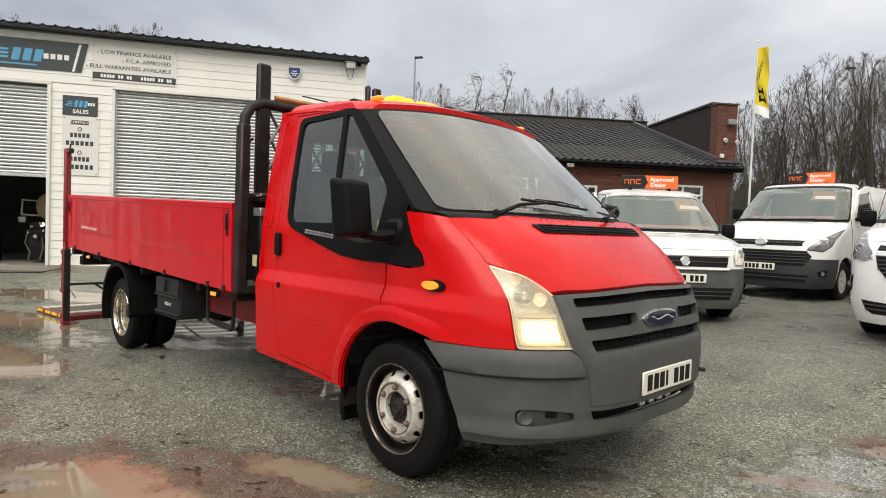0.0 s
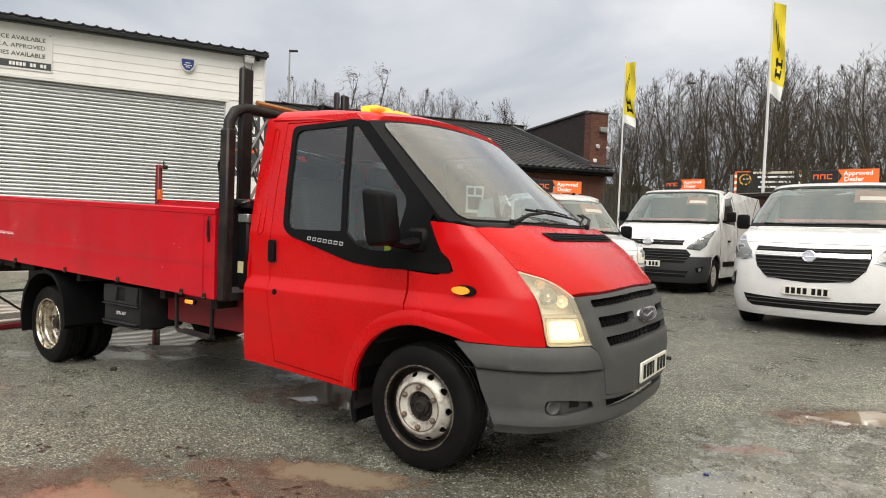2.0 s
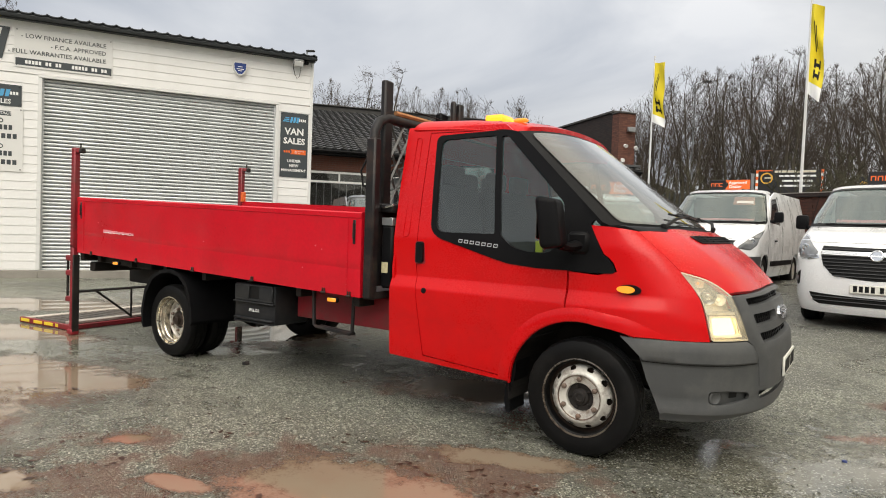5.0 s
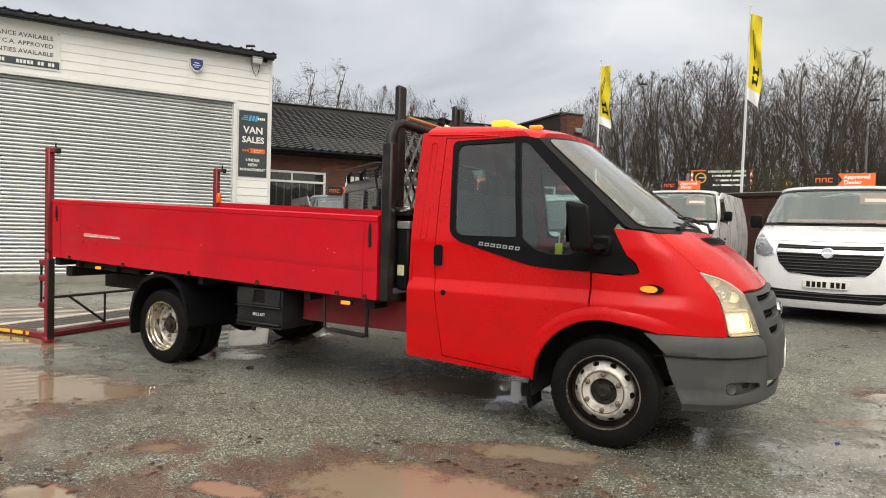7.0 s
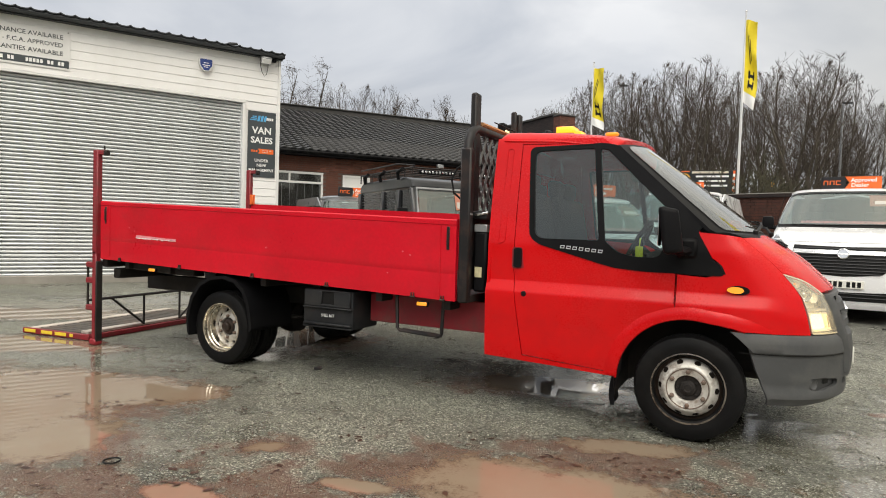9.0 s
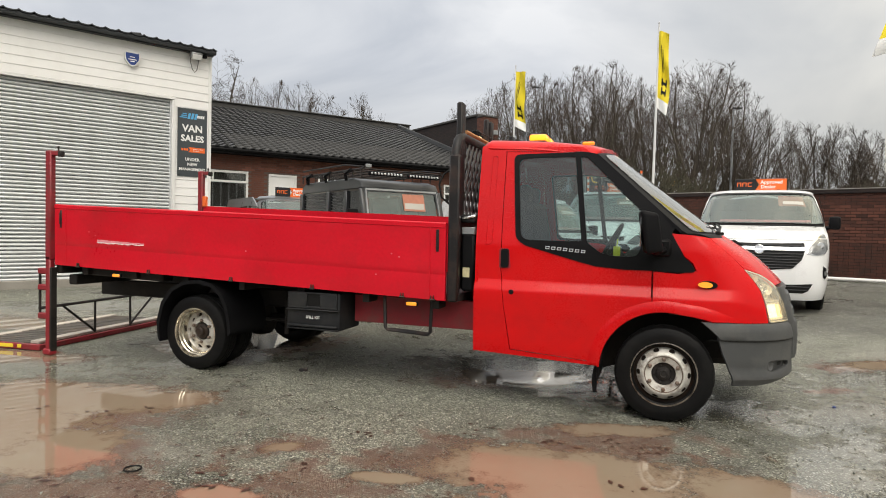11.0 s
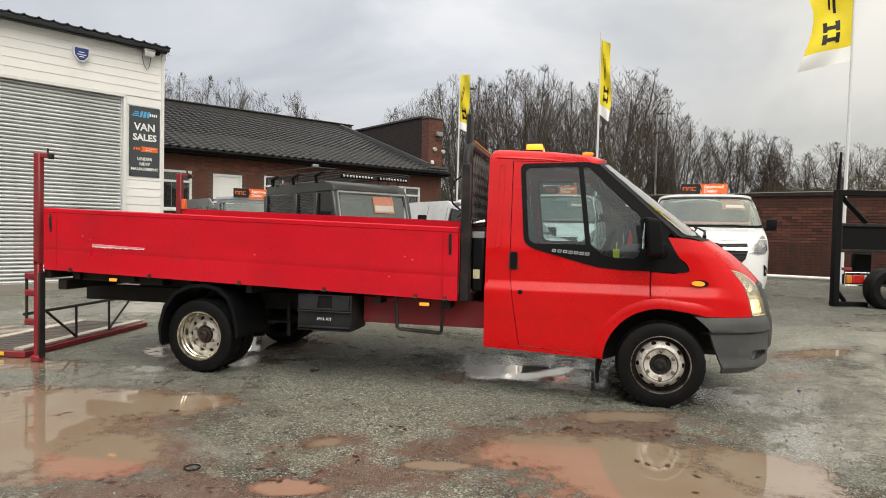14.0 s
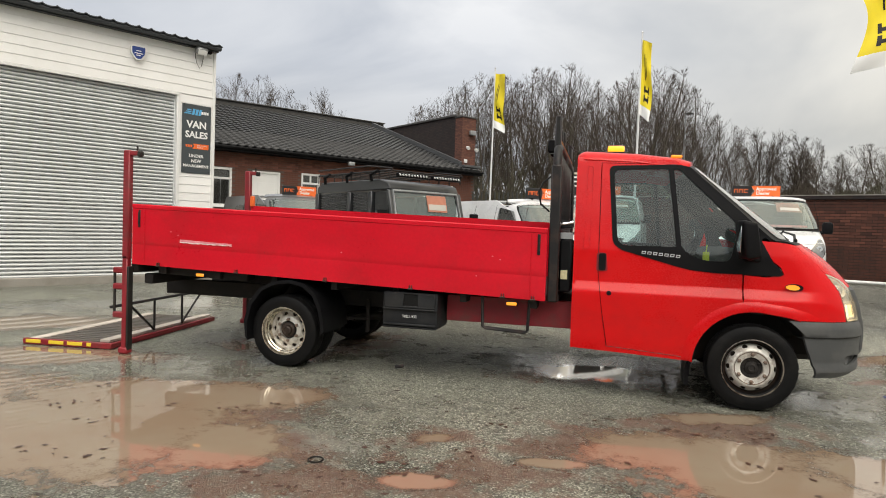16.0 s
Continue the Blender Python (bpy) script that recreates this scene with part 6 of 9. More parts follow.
def dropside(y, sgn, rise=0.0):
    """A pressed steel side: flat face with a folded waist and end caps."""
    bm = bmesh.new()
    x0, x1 = -5.60, -1.60
    n = 96
    rnd = random.Random(17)
    dents = [(rnd.uniform(x0 + 0.2, x1 - 0.2), rnd.uniform(0.30, 0.85), rnd.uniform(0.05, 0.22), rnd.uniform(0.05, 0.14), rnd.uniform(-0.006, 0.004)) for _ in range(26)]
    sec = [(0.0, 0.0), (0.0, 0.012), (0.31, 0.0125), (0.322, 0.0115), (0.334, 0.0115), (0.346, 0.014), *[(0.346 + 0.0579 * k, 0.014) for k in range(1, 10)], (0.925, 0.014), (0.933, 0.019), (0.985, 0.019), (1.0, 0.008), (1.0, -0.022), (0.0, -0.022)]
    rows = []
    for i in range(n + 1):
        x = x0 + (x1 - x0) * i / n
        ripple = 0.0022 * math.sin(x * 7.3) + 0.0015 * math.sin(x * 17.1 + 2)
        lo, hi = bed_low(x), bed_top(x) + rise
        rows.append([bm.verts.new((x, y + sgn * (d + (ripple + sum(h * math.exp(-((x - a) / p) ** 2 - ((v - b) / q) ** 2) for a, b, p, q, h in dents) if d > 0.005 and 0.2 < v < 0.9 else 0)), lo + (hi - lo) * v)) for v, d in sec])
    for a, b in zip(rows, rows[1:]):
        for k in range(len(sec)):
            j = (k + 1) % len(sec)
            bm.faces.new((a[k], a[j], b[j], b[k]))
    bm.faces.new(rows[0])
    bm.faces.new(rows[-1][::-1])
    bmesh.ops.recalc_face_normals(bm, faces=bm.faces[:])
    side = part("dropside", bm, RED_BED, truck, "faded red steel dropside with scuffs")
    yf = y + sgn * 0.0165
    for x in (-5.52, -1.665):
        bm = bmesh.new()
        zc = bed_top(x) - 0.14
        box(bm, (x, yf, zc), (0.024, 0.006, 0.17), 0.003)
        tube(bm, [(x, yf + sgn * 0.008, zc - 0.05), (x, yf + sgn * 0.008, zc + 0.06)], 0.008, 6)
        part("latch", bm, BLACK_STEEL, side)
        bm = bmesh.new()
        xe = x + (0.06 if x < -3 else -0.06)
        tube(bm, [(xe, yf, bed_low(x) + 0.03), (xe, yf, bed_top(x) - 0.03)], 0.003, 4)
        part("seam", bm, RED_BED, side)
    for x in (-5.3, -4.45, -3.55, -2.75, -1.95, -1.70):
        bm = bmesh.new()
        for dx in (-0.010, 0.010):
            box(bm, (x + dx, yf, bed_low(x) + 0.012), (0.007, 0.016, 0.044), 0.002)
        tube(bm, [(x - 0.022, yf + sgn * 0.004, bed_low(x) + 0.002), (x + 0.022, yf + sgn * 0.004, bed_low(x) + 0.002)], 0.007, 6)
        part("hinge", bm, RUST_DARK, side)
    if sgn < 0:
        x, dz, w, k = -4.78, 0.262, 0.56, 22
        rnd = random.Random(5)
        for h, lift, m_, nm in ((0.022, 0.0012, SCUFF, "scuff"), (0.006, 0.0020, mat("bare_white_primer", (0.82, 0.70, 0.68), 0.6, var=0.3, scale=30), "scraped_patch")):
            z0 = bed_low(x) + dz - (0.009 if nm == "scraped_patch" else 0.0)
            top = [(x - w / 2 + w * i / k, z0 + h * (0.85 - 0.5 * i / k + rnd.uniform(-0.10, 0.10)) - 0.012 * i / k) for i in range(k + 1)]
            low = [(x - w / 2 + w * i / k, z0 - h * (0.5 + rnd.uniform(-0.45, 0.45)) - 0.012 * i / k) for i in range(k, -1, -1)]
            bm = bmesh.new()
            panel(bm, top + low, lambda a, b: Vector((a, yf + sgn * lift, b)), 0.1, (), 0.0, (0, 1, 0))
            part(nm, bm, m_, side, "pale scraped paint")
        for k in range(9):
            bm = bmesh.new()
            cx, cz, cr = rnd.uniform(-5.2, -1.9), rnd.uniform(0.25, 0.85), rnd.uniform(0.004, 0.009)
            z = bed_low(cx) + (bed_top(cx) - bed_low(cx)) * cz
            ring = [(cx + cr * rnd.uniform(0.6, 1.6) * math.cos(a), z + cr * rnd.uniform(0.5, 1.0) * math.sin(a)) for a in np.linspace(0, 2 * math.pi, 8)[:-1]]
            panel(bm, ring, lambda a, b: Vector((a, yf + sgn * 0.0008, b)), 0.1, (), 0.0, (0, 1, 0))
            part("paint_chip", bm, SCUFF if k % 3 else RUST_DARK, side, "chipped paint")
    return side


dropside(-1.045, -1)
dropside(1.045, 1, 0.07)
bm = bmesh.new()
rows = []
for x in (-5.6, -1.5):
    rows.append([bm.verts.new((x, y, bed_low(x) + d)) for y, d in ((-1.02, 0.05), (1.02, 0.05), (1.02, 0.0), (-1.02, 0.0))])
for k in range(4):
    j = (k + 1) % 4
    bm.faces.new((rows[0][k], rows[0][j], rows[1][j], rows[1][k]))
bm.faces.new(rows[0][::-1])
bm.faces.new(rows[1])
part("bed_floor", bm, CHASSIS, truck)
for k in range(7):
    bm = bmesh.new()
    x = -5.3 + k * 0.6
    box(bm, (x, 0, bed_low(x) - 0.04), (0.06, 1.96, 0.08), 0.004)
    part("cross_member", bm, CHASSIS, truck)
bm = bmesh.new()
box(bm, (-4.93, -0.86, 0.73), (1.0, 0.14, 0.19), 0.012, Matrix.Rotation(radians(1.7), 4, "Y"))
part("light_box", bm, CHASSIS, truck)
for x, z in ((-1.873, 0.728), (-4.839, 0.815)):
    bm = bmesh.new()
    box(bm, (x, -1.035, z), (0.10, 0.03, 0.038), 0.008)
    mk = part("side_marker", bm, BLACK_PLASTIC, truck)
    bm = bmesh.new()
    box(bm, (x, -1.054, z), (0.085, 0.012, 0.028), 0.006)
    part("lens", bm, AMBER, mk, "amber marker lens")

# ---- headboard rack between bed and cab ----
rack = part("headboard", bmesh.new(), BLACK_STEEL, truck, "black steel headboard rack")
me = rack.data
bm = bmesh.new()
for sgn in (-1, 1):
    box(bm, (-1.545, sgn * 1.02, 1.32), (0.085, 0.07, 1.12), 0.012)
tube(bm, [(-1.545, -1.02, 1.80), (-1.545, -1.012, 1.93), (-1.545, -0.97, 2.0), (-1.545, -0.89, 2.035), (-1.545, 0.89, 2.035), (-1.545, 0.97, 2.0), (-1.545, 1.012, 1.93), (-1.545, 1.02, 1.80)], 0.036, 10)
box(bm, (-1.545, 0, 1.40), (0.06, 2.0, 0.06), 0.008)
bm.to_mesh(me)
bm.free()
for p in me.polygons:
    p.use_smooth = True
me.set_sharp_from_angle(angle=radians(40))
for x, y, z1, w in ((-1.555, -0.88, 2.30, 0.095), (-1.60, 0.03, 2.33, 0.035), (-1.58, 0.10, 2.315, 0.07), (-1.555, 0.88, 2.30, 0.095)):
    bm = bmesh.new()
    box(bm, (x, y, (1.40 + z1) / 2 if abs(y) > 0.5 else (2.0 + z1) / 2), (0.05, w, z1 - 1.40 if abs(y) > 0.5 else z1 - 2.0), 0.012)
    part("rack_post", bm, BLACK_STEEL, rack)
bm = bmesh.new()
tube(bm, [(-1.54, -0.80, 2.085), (-1.54, 0.80, 2.085)], 0.018, 6)
part("rack_bar", bm, TIMBER, rack, "orange weathered timber strip")
# expanded mesh: diagonal bars in both directions
bm = bmesh.new()
y0, y1, z0, z1, q = -0.84, 0.84, 1.43, 2.0, 0.105
for k in range(-6, 24):
    for d in (1, -1):
        a = (y0 + k * q, z0) if d > 0 else (y0 + k * q, z1)
        ya, yb = a[0], a[0] + (z1 - z0) * 0.62
        pa, pb = max(ya, y0), min(yb, y1)
        if pb - pa < 0.04:
            continue
        s = (z1 - z0) / (yb - ya)
        za, zb = (z0 + (pa - ya) * s, z0 + (pb - ya) * s) if d > 0 else (z1 - (pa - ya) * s, z1 - (pb - ya) * s)
        tube(bm, [(-1.545 + 0.004 * d, pa, za), (-1.545 + 0.004 * d, pb, zb)], 0.0115, 4)
part("mesh_panel", bm, MESH_STEEL, rack, "worn grey expanded mesh guard")
bm = bmesh.new()
box(bm, (-1.545, 0, 1.13), (0.03, 1.96, 0.56), 0.004)
part("headboard_plate", bm, BLACK_STEEL, rack)
bm = bmesh.new()
box(bm, (-1.455, -0.80, 1.06), (0.10, 0.32, 0.44), 0.015)
cb = part("control_box", bm, BLACK_PLASTIC, rack)
bm = bmesh.new()
box(bm, (-1.463, -0.9625, 0.985), (0.055, 0.004, 0.075), 0.001)
part("warning_label", bm, mat("yellowed_label", (0.55, 0.50, 0.30), 0.6, var=0.2, scale=30), cb, "yellowed warning label")
bm = bmesh.new()
box(bm, (-1.455, -0.93, 1.305), (0.10, 0.06, 0.055), 0.004)
part("rack_clamp", bm, GALV, rack, "pale galvanised clamp plate")
bm = bmesh.new()
tube(bm, [(-1.50, -0.97, 1.40), (-1.44, -0.97, 1.41), (-1.40, -0.96, 1.42)], 0.010, 6)
part("latch_pin", bm, CHROME, rack)
bm = bmesh.new()
box(bm, (-1.46, -0.86, 1.40), (0.11, 0.2, 0.06), 0.01)
part("latch_bracket", bm, BLACK_STEEL, rack)
bm = bmesh.new()
tube(bm, [(-1.59, -0.93, 1.80), (-1.66, -0.96, 1.74), (-1.69, -0.98, 1.66), (-1.67, -0.98, 1.56), (-1.60, -0.96, 1.50)], 0.008, 6)
part("cable_loop", bm, PLAIN_BLACK, rack)
for y in (-0.02, 0.30):
    bm = bmesh.new()
    box(bm, (-1.68, y, 2.16), (0.07, 0.11, 0.13), 0.015)
    wlamp = part("work_lamp", bm, BLACK_PLASTIC, rack, "black work lamp")
    bm = bmesh.new()
    box(bm, (-1.64, y, 2.14), (0.01, 0.085, 0.045), 0.003)
    part("lens", bm, lamp_mat("lit_work_lamp", (0.9, 0.8, 0.5), (1.0, 0.75, 0.35), 1.4), wlamp)
# roof beacon bar
bm = bmesh.new()
box(bm, (-1.08, 0.02, 2.075), (0.16, 0.46, 0.035), 0.012)
beacon = part("beacon_base", bm, BLACK_PLASTIC, truck)
for y, m in ((-0.10, AMBER_LIT), (0.14, AMBER_LIT)):
    bm = bmesh.new()
    box(bm, (-1.08, y, 2.118), (0.15, 0.19, 0.060), 0.02, seg=2)
    part("beacon_lens", bm, m, beacon, "amber flashing beacon lens")
for y in (-0.66, 0.66):
    bm = bmesh.new()
    box(bm, (-0.60, y, ROOF_Z(-0.66) + 0.045), (0.09, 0.05, 0.024), 0.008)
    part("roof_marker", bm, AMBER, truck, "small amber roof marker lamp")
bm = bmesh.new()
tube(bm, [(-1.52, -0.6, 2.13), (-1.45, -0.2, 2.10), (-1.3, 0.0, 2.06)], 0.005, 5)
part("beacon_cable", bm, PLAIN_BLACK, truck)


# ---- cab interior ----
def seat(y, w):
    bm = bmesh.new()
    box(bm, (-0.86, y, 0.93), (0.50, w, 0.16), 0.05, seg=3)
    s = part("cab_seat", bm, SEAT_CLOTH, truck, "grey cloth cab seat")
    bm = bmesh.new()
    box(bm, (0, 0, 0.33), (0.14, w, 0.62), 0.05, Matrix.Translation((-1.12, y, 0.95)) @ Matrix.Rotation(radians(-10), 4, "Y"), 3)
    part("backrest", bm, SEAT_CLOTH, s)
    for dy in ((0,) if w < 0.6 else (-0.2, 0.2)):
        bm = bmesh.new()
        box(bm, (-1.24, y + dy, 1.66), (0.09, 0.24, 0.15), 0.04, seg=3)
        tube(bm, [(-1.23, y + dy - 0.05, 1.52), (-1.235, y + dy - 0.05, 1.62)], 0.008, 6)
        tube(bm, [(-1.23, y + dy + 0.05, 1.52), (-1.235, y + dy + 0.05, 1.62)], 0.008, 6)
        part("headrest", bm, SEAT_CLOTH, s)


seat(-0.48, 0.50)
seat(0.36, 0.90)
bm = bmesh.new()
dash = [(0.02, 1.24), (-0.16, 1.235), (-0.30, 1.17), (-0.34, 1.05), (-0.30, 0.86), (0.02, 0.80)]
a = [bm.verts.new((x, -0.86, z)) for x, z in dash]
b = [bm.verts.new((x, 0.86, z)) for x, z in dash]
for i in range(len(dash)):
    bm.faces.new((a[i], a[(i + 1) % len(dash)], b[(i + 1) % len(dash)], b[i]))
bm.faces.new(a[::-1])
bm.faces.new(b)
bmesh.ops.recalc_face_normals(bm, faces=bm.faces[:])
part("dashboard", bm, TRIM_DARK, truck, "dark grey dashboard")
bm = bmesh.new()
ring = Matrix.Translation((-0.44, -0.44, 1.20)) @ Matrix.Rotation(radians(-62), 4, "Y")
pts = [ring @ Vector((0.20 * math.cos(t), 0.20 * math.sin(t), 0)) for t in np.linspace(0, 2 * math.pi, 29)]
tube(bm, pts, 0.016, 7, False)
for t in (0.3, math.pi - 0.3, 1.5 * math.pi):
    tube(bm, [ring @ Vector((0.05 * math.cos(t), 0.05 * math.sin(t), -0.01)), ring @ Vector((0.20 * math.cos(t), 0.20 * math.sin(t), 0))], 0.014, 6)
box(bm, (0, 0, -0.01), (0.13, 0.13, 0.05), 0.02, ring)
tube(bm, [ring @ Vector((0, 0, -0.03)), (-0.25, -0.44, 1.05)], 0.035, 8)
part("steering_wheel", bm, BLACK_PLASTIC, truck)
bm = bmesh.new()
box(bm, (-0.36, -0.82, 1.17), (0.05, 0.01, 0.09), 0.004)
tube(bm, [(-0.36, -0.82, 1.21), (-0.355, -0.82, 1.27)], 0.005, 5)
part("key_tag", bm, mat("yellow_green_tag", (0.55, 0.62, 0.03), 0.5), truck, "yellow-green key tag")

# ---- tail lift ----
for sgn in (-1, 1):
    bm = bmesh.new()
    y = sgn * 1.055
    box(bm, (-5.6625, y, 1.46), (0.075, 0.062, 1.06), 0.010)
    box(bm, (-5.665, y, 0.50), (0.062, 0.062, 0.94), 0.010)
    post = part("lift_post", bm, RED_FRAME, truck, "dull red tail lift post")
    bm = bmesh.new()
    box(bm, (-5.625, y, 0.45), (0.022, 0.066, 0.82), 0.004)
    part("post_channel", bm, CHASSIS, post)
    bm = bmesh.new()
    box(bm, (-5.585, y, 1.962), (0.10, 0.045, 0.045), 0.006)
    part("post_arm", bm, RED_FRAME, post)
    bm = bmesh.new()
    box(bm, (-5.525, y, 1.955), (0.045, 0.050, 0.055), 0.008)
    tube(bm, [(-5.56, y, 1.98), (-5.56, y, 2.03)], 0.009, 6)
    part("post_stop", bm, CHASSIS, post)
    bm = bmesh.new()
    tube(bm, [(-5.80, y, 0.84), (-5.80, y, 0.36)], 0.013, 6)
    part("hinge_bar", bm, CHASSIS, post)
    for z in (0.82, 0.66, 0.38):
        bm = bmesh.new()
        box(bm, (-5.745, y, z), (0.13, 0.05, 0.06), 0.012)
        part("hinge_lug", bm, RED_FRAME, post)
    bm = bmesh.new()
    box(bm, (-5.67, y, 0.035), (0.11, 0.085, 0.066), 0.015)
    part("post_foot", bm, RED_FRAME, post)
    bm = bmesh.new()
    box(bm, (-5.575, sgn * 1.02, 1.60), (0.05, 0.05, 0.13), 0.006)
    if sgn > 0:
        part("control_handle", bm, SIGN_ORANGE, post, "orange control handle")
    else:
        bm.free()
bm = bmesh.new()
box(bm, (-5.62, 0, 0.86), (0.08, 2.0, 0.12), 0.01)
box(bm, (-5.5, 0, 0.74), (0.10, 1.9, 0.10), 0.01)
part("rear_beam", bm, CHASSIS, truck)
LIFT = Matrix.Translation((-5.93, -0.98, 0.0)) @ Matrix.Rotation(radians(6), 4, "Z")
bm = bmesh.new()
box(bm, (-0.485, 1.03, 0.045), (0.72, 1.98, 0.02), 0.004, LIFT)
lift = part("lift_platform", bm, PLATFORM, truck, "lowered tail lift platform with tread plate")
for x, m, lab in ((-0.87, CONCRETE, "pale worn plank edge"), (-0.075, CONCRETE, "pale worn plank edge")):
    bm = bmesh.new()
    box(bm, (x, 1.03, 0.052 if x < -0.5 else 0.078), (0.11, 1.98, 0.03), 0.004, LIFT)
    part("platform_edge", bm, mat("pale_worn_timber", (0.50, 0.45, 0.40), 0.7, var=0.2, scale=5, dirt=(0.2, 0.15, 0.12), dirt_amount=0.5), lift, lab)
bm = bmesh.new()
box(bm, (0.004, 1.03, 0.034), (0.04, 2.02, 0.054), 0.006, LIFT)
part("platform_rail", bm, RED_FRAME, lift)
bm = bmesh.new()
box(bm, (-0.475, 0.02, 0.035), (1.0, 0.04, 0.06), 0.006, LIFT)
part("platform_lip", bm, RED_FRAME, lift)
for x in (-0.85, -0.59, -0.38, -0.22):
    bm = bmesh.new()
    box(bm, (x, -0.003, 0.040), (0.17 if x < -0.3 else 0.05, 0.006, 0.036), 0.002, LIFT)
    part("hazard_tape", bm, HAZARD_YELLOW, lift, "yellow reflective tape")
for k in range(20):
    bm = bmesh.new()
    tube(bm, [LIFT @ Vector((-0.81, 0.10 + k * 0.096, 0.058)), LIFT @ Vector((-0.15, 0.10 + k * 0.096, 0.058))], 0.006, 4)
    part("tread_bar", bm, PLATFORM, lift)
bm = bmesh.new()
r = [LIFT @ Vector((0.0, y, z)) for y, z in ((0.02, 0.43), (2.0, 0.43))]
tube(bm, r, 0.016, 6)
for y0, y1 in ((0.75, 0.30), (1.30, 1.75)):
    tube(bm, [LIFT @ Vector((0, y0, 0.43)), LIFT @ Vector((0, y0, 0.08))], 0.013, 6)
    tube(bm, [LIFT @ Vector((0, y1, 0.43)), LIFT @ Vector((0, y0, 0.09))], 0.013, 6)
part("lift_brace", bm, BLACK_STEEL, lift, "thin black braced frame")


# ---- signs and fittings on the workshop ----
FLAT = Matrix.Rotation(radians(90), 4, "X")


def board(name, poly, material, label, category="sign", y=-0.012, group=""):
    """A flat sign panel on the workshop's face; poly in metres along the wall and up."""
    t = thing(name, WORKSHOP @ Matrix.Translation((poly[0][0], y, poly[0][1])), label, category, group)
    bm = bmesh.new()
    ox, oz = poly[0]
    panel(bm, [(x - ox, z - oz) for x, z in poly], lambda u, v: Vector((u, 0, v)), 5.0, (), 0.012, (0, 1, 0))
    pn = part("panel", bm, material, t)
    for x, z in poly:
        bm = bmesh.new()
        cx = sum(p[0] for p in poly) / len(poly)
        cz = sum(p[1] for p in poly) / len(poly)
        lathe(bm, [(0.012, 0), (0.010, -0.005), (0.003, -0.006)], (x - ox + (0.04 if x < cx else -0.04), 0, z - oz + (0.04 if z < cz else -0.04)), 8)
        part("screw", bm, BLACK_STEEL, t)
    return t


def on_board(t, poly, material, name="stripe", lift=0.003):
    ox, oz = t["ox"], t["oz"]
    bm = bmesh.new()
    panel(bm, [(x - ox, z - oz) for x, z in poly], lambda u, v: Vector((u, -lift, v)), 5.0, (), lift * 0.8, (0, 1, 0))
    return part(name, bm, material, t)


def say(t, text, x, z, size, material, bold=0.0, align="CENTER"):
    return words("lettering", text, size, material, t, Matrix.Translation((x - t["ox"], -0.003, z - t["oz"])) @ FLAT, bold, 0.002, align)


def bars(t, x0, x1, z, h, n, material, slant=0.0):
    """Plain bars in place of characters."""
    w = (x1 - x0) / n
    for k in range(n):
        a = x0 + k * w + w * 0.14
        b = a + w * 0.72
        on_board(t, [(a, z - h / 2), (b, z - h / 2), (b + slant, z + h / 2), (a + slant, z + h / 2)], material, "bar")


def rect(x0, x1, z0, z1):
    return [(x0, z0), (x1, z0), (x1, z1), (x0, z1)]


def sign(name, poly, material, label, **kw):
    t = board(name, poly, material, label, **kw)
    t["ox"], t["oz"] = poly[0]
    return t


s1 = sign("company_sign", [(-9.1, 4.29), (-6.06, 4.31), (-5.93, 4.93), (-9.1, 4.93)], SIGN_GREY, "charcoal company sign with blue and white lettering bars")
on_board(s1, [(-6.24, 4.32), (-6.19, 4.32), (-6.06, 4.90), (-6.11, 4.90)], SIGN_TEXT)
for k, z in enumerate((4.52, 4.60, 4.68)):
    on_board(s1, [(-7.78 + 0.05 * k, z - 0.022), (-7.45, z - 0.022), (-7.43, z + 0.022), (-7.74 + 0.05 * k, z + 0.022)], SIGN_BLUE)
bars(s1, -7.42, -6.80, 4.60, 0.26, 3, SIGN_BLUE, 0.05)
bars(s1, -6.80, -6.28, 4.60, 0.11, 4, SIGN_TEXT)
on_board(s1, rect(-7.7, -6.9, 4.38, 4.41), SIGN_BLUE)
on_board(s1, rect(-8.9, -8.0, 4.4, 4.8), SIGN_BLUE)
s2 = sign("finance_sign", rect(-5.86, -4.15, 4.18, 4.95), SIGN_WHITE, "white finance offer sign with dark lettering")
say(s2, "- LOW FINANCE AVAILABLE", -4.27, 4.80, 0.118, SIGN_GREY, 0.001, "RIGHT")
say(s2, "- F.C.A. APPROVED", -4.27, 4.645, 0.118, SIGN_GREY, 0.001, "RIGHT")
say(s2, "- FULL WARRANTIES AVAILABLE", -4.27, 4.485, 0.118, SIGN_GREY, 0.001, "RIGHT")
on_board(s2, rect(-5.84, -4.17, 4.22, 4.36), SIGN_GREY)
for a, b in ((-5.68, -5.05), (-4.88, -4.24)):
    w = (b - a) / 11
    for k in range(11):
        if k not in (5, 8):
            on_board(s2, rect(a + k * w, a + k * w + w * 0.74, 4.255, 4.325), SIGN_TEXT, "bar", 0.006)
s3 = sign("sales_sign", rect(-6.41, -5.73, 3.39, 3.81), SIGN_GREY, "charcoal sales sign with blue bars")
for k, z in enumerate((3.60, 3.64, 3.68)):
    on_board(s3, rect(-6.36 + 0.03 * k, -6.22, z - 0.012, z + 0.012), SIGN_BLUE)
bars(s3, -6.21, -5.93, 3.645, 0.14, 3, SIGN_BLUE, 0.03)
bars(s3, -5.93, -5.78, 3.645, 0.06, 3, SIGN_TEXT)
say(s3, "SALES", -6.06, 3.475, 0.12, SIGN_TEXT, 0.003)
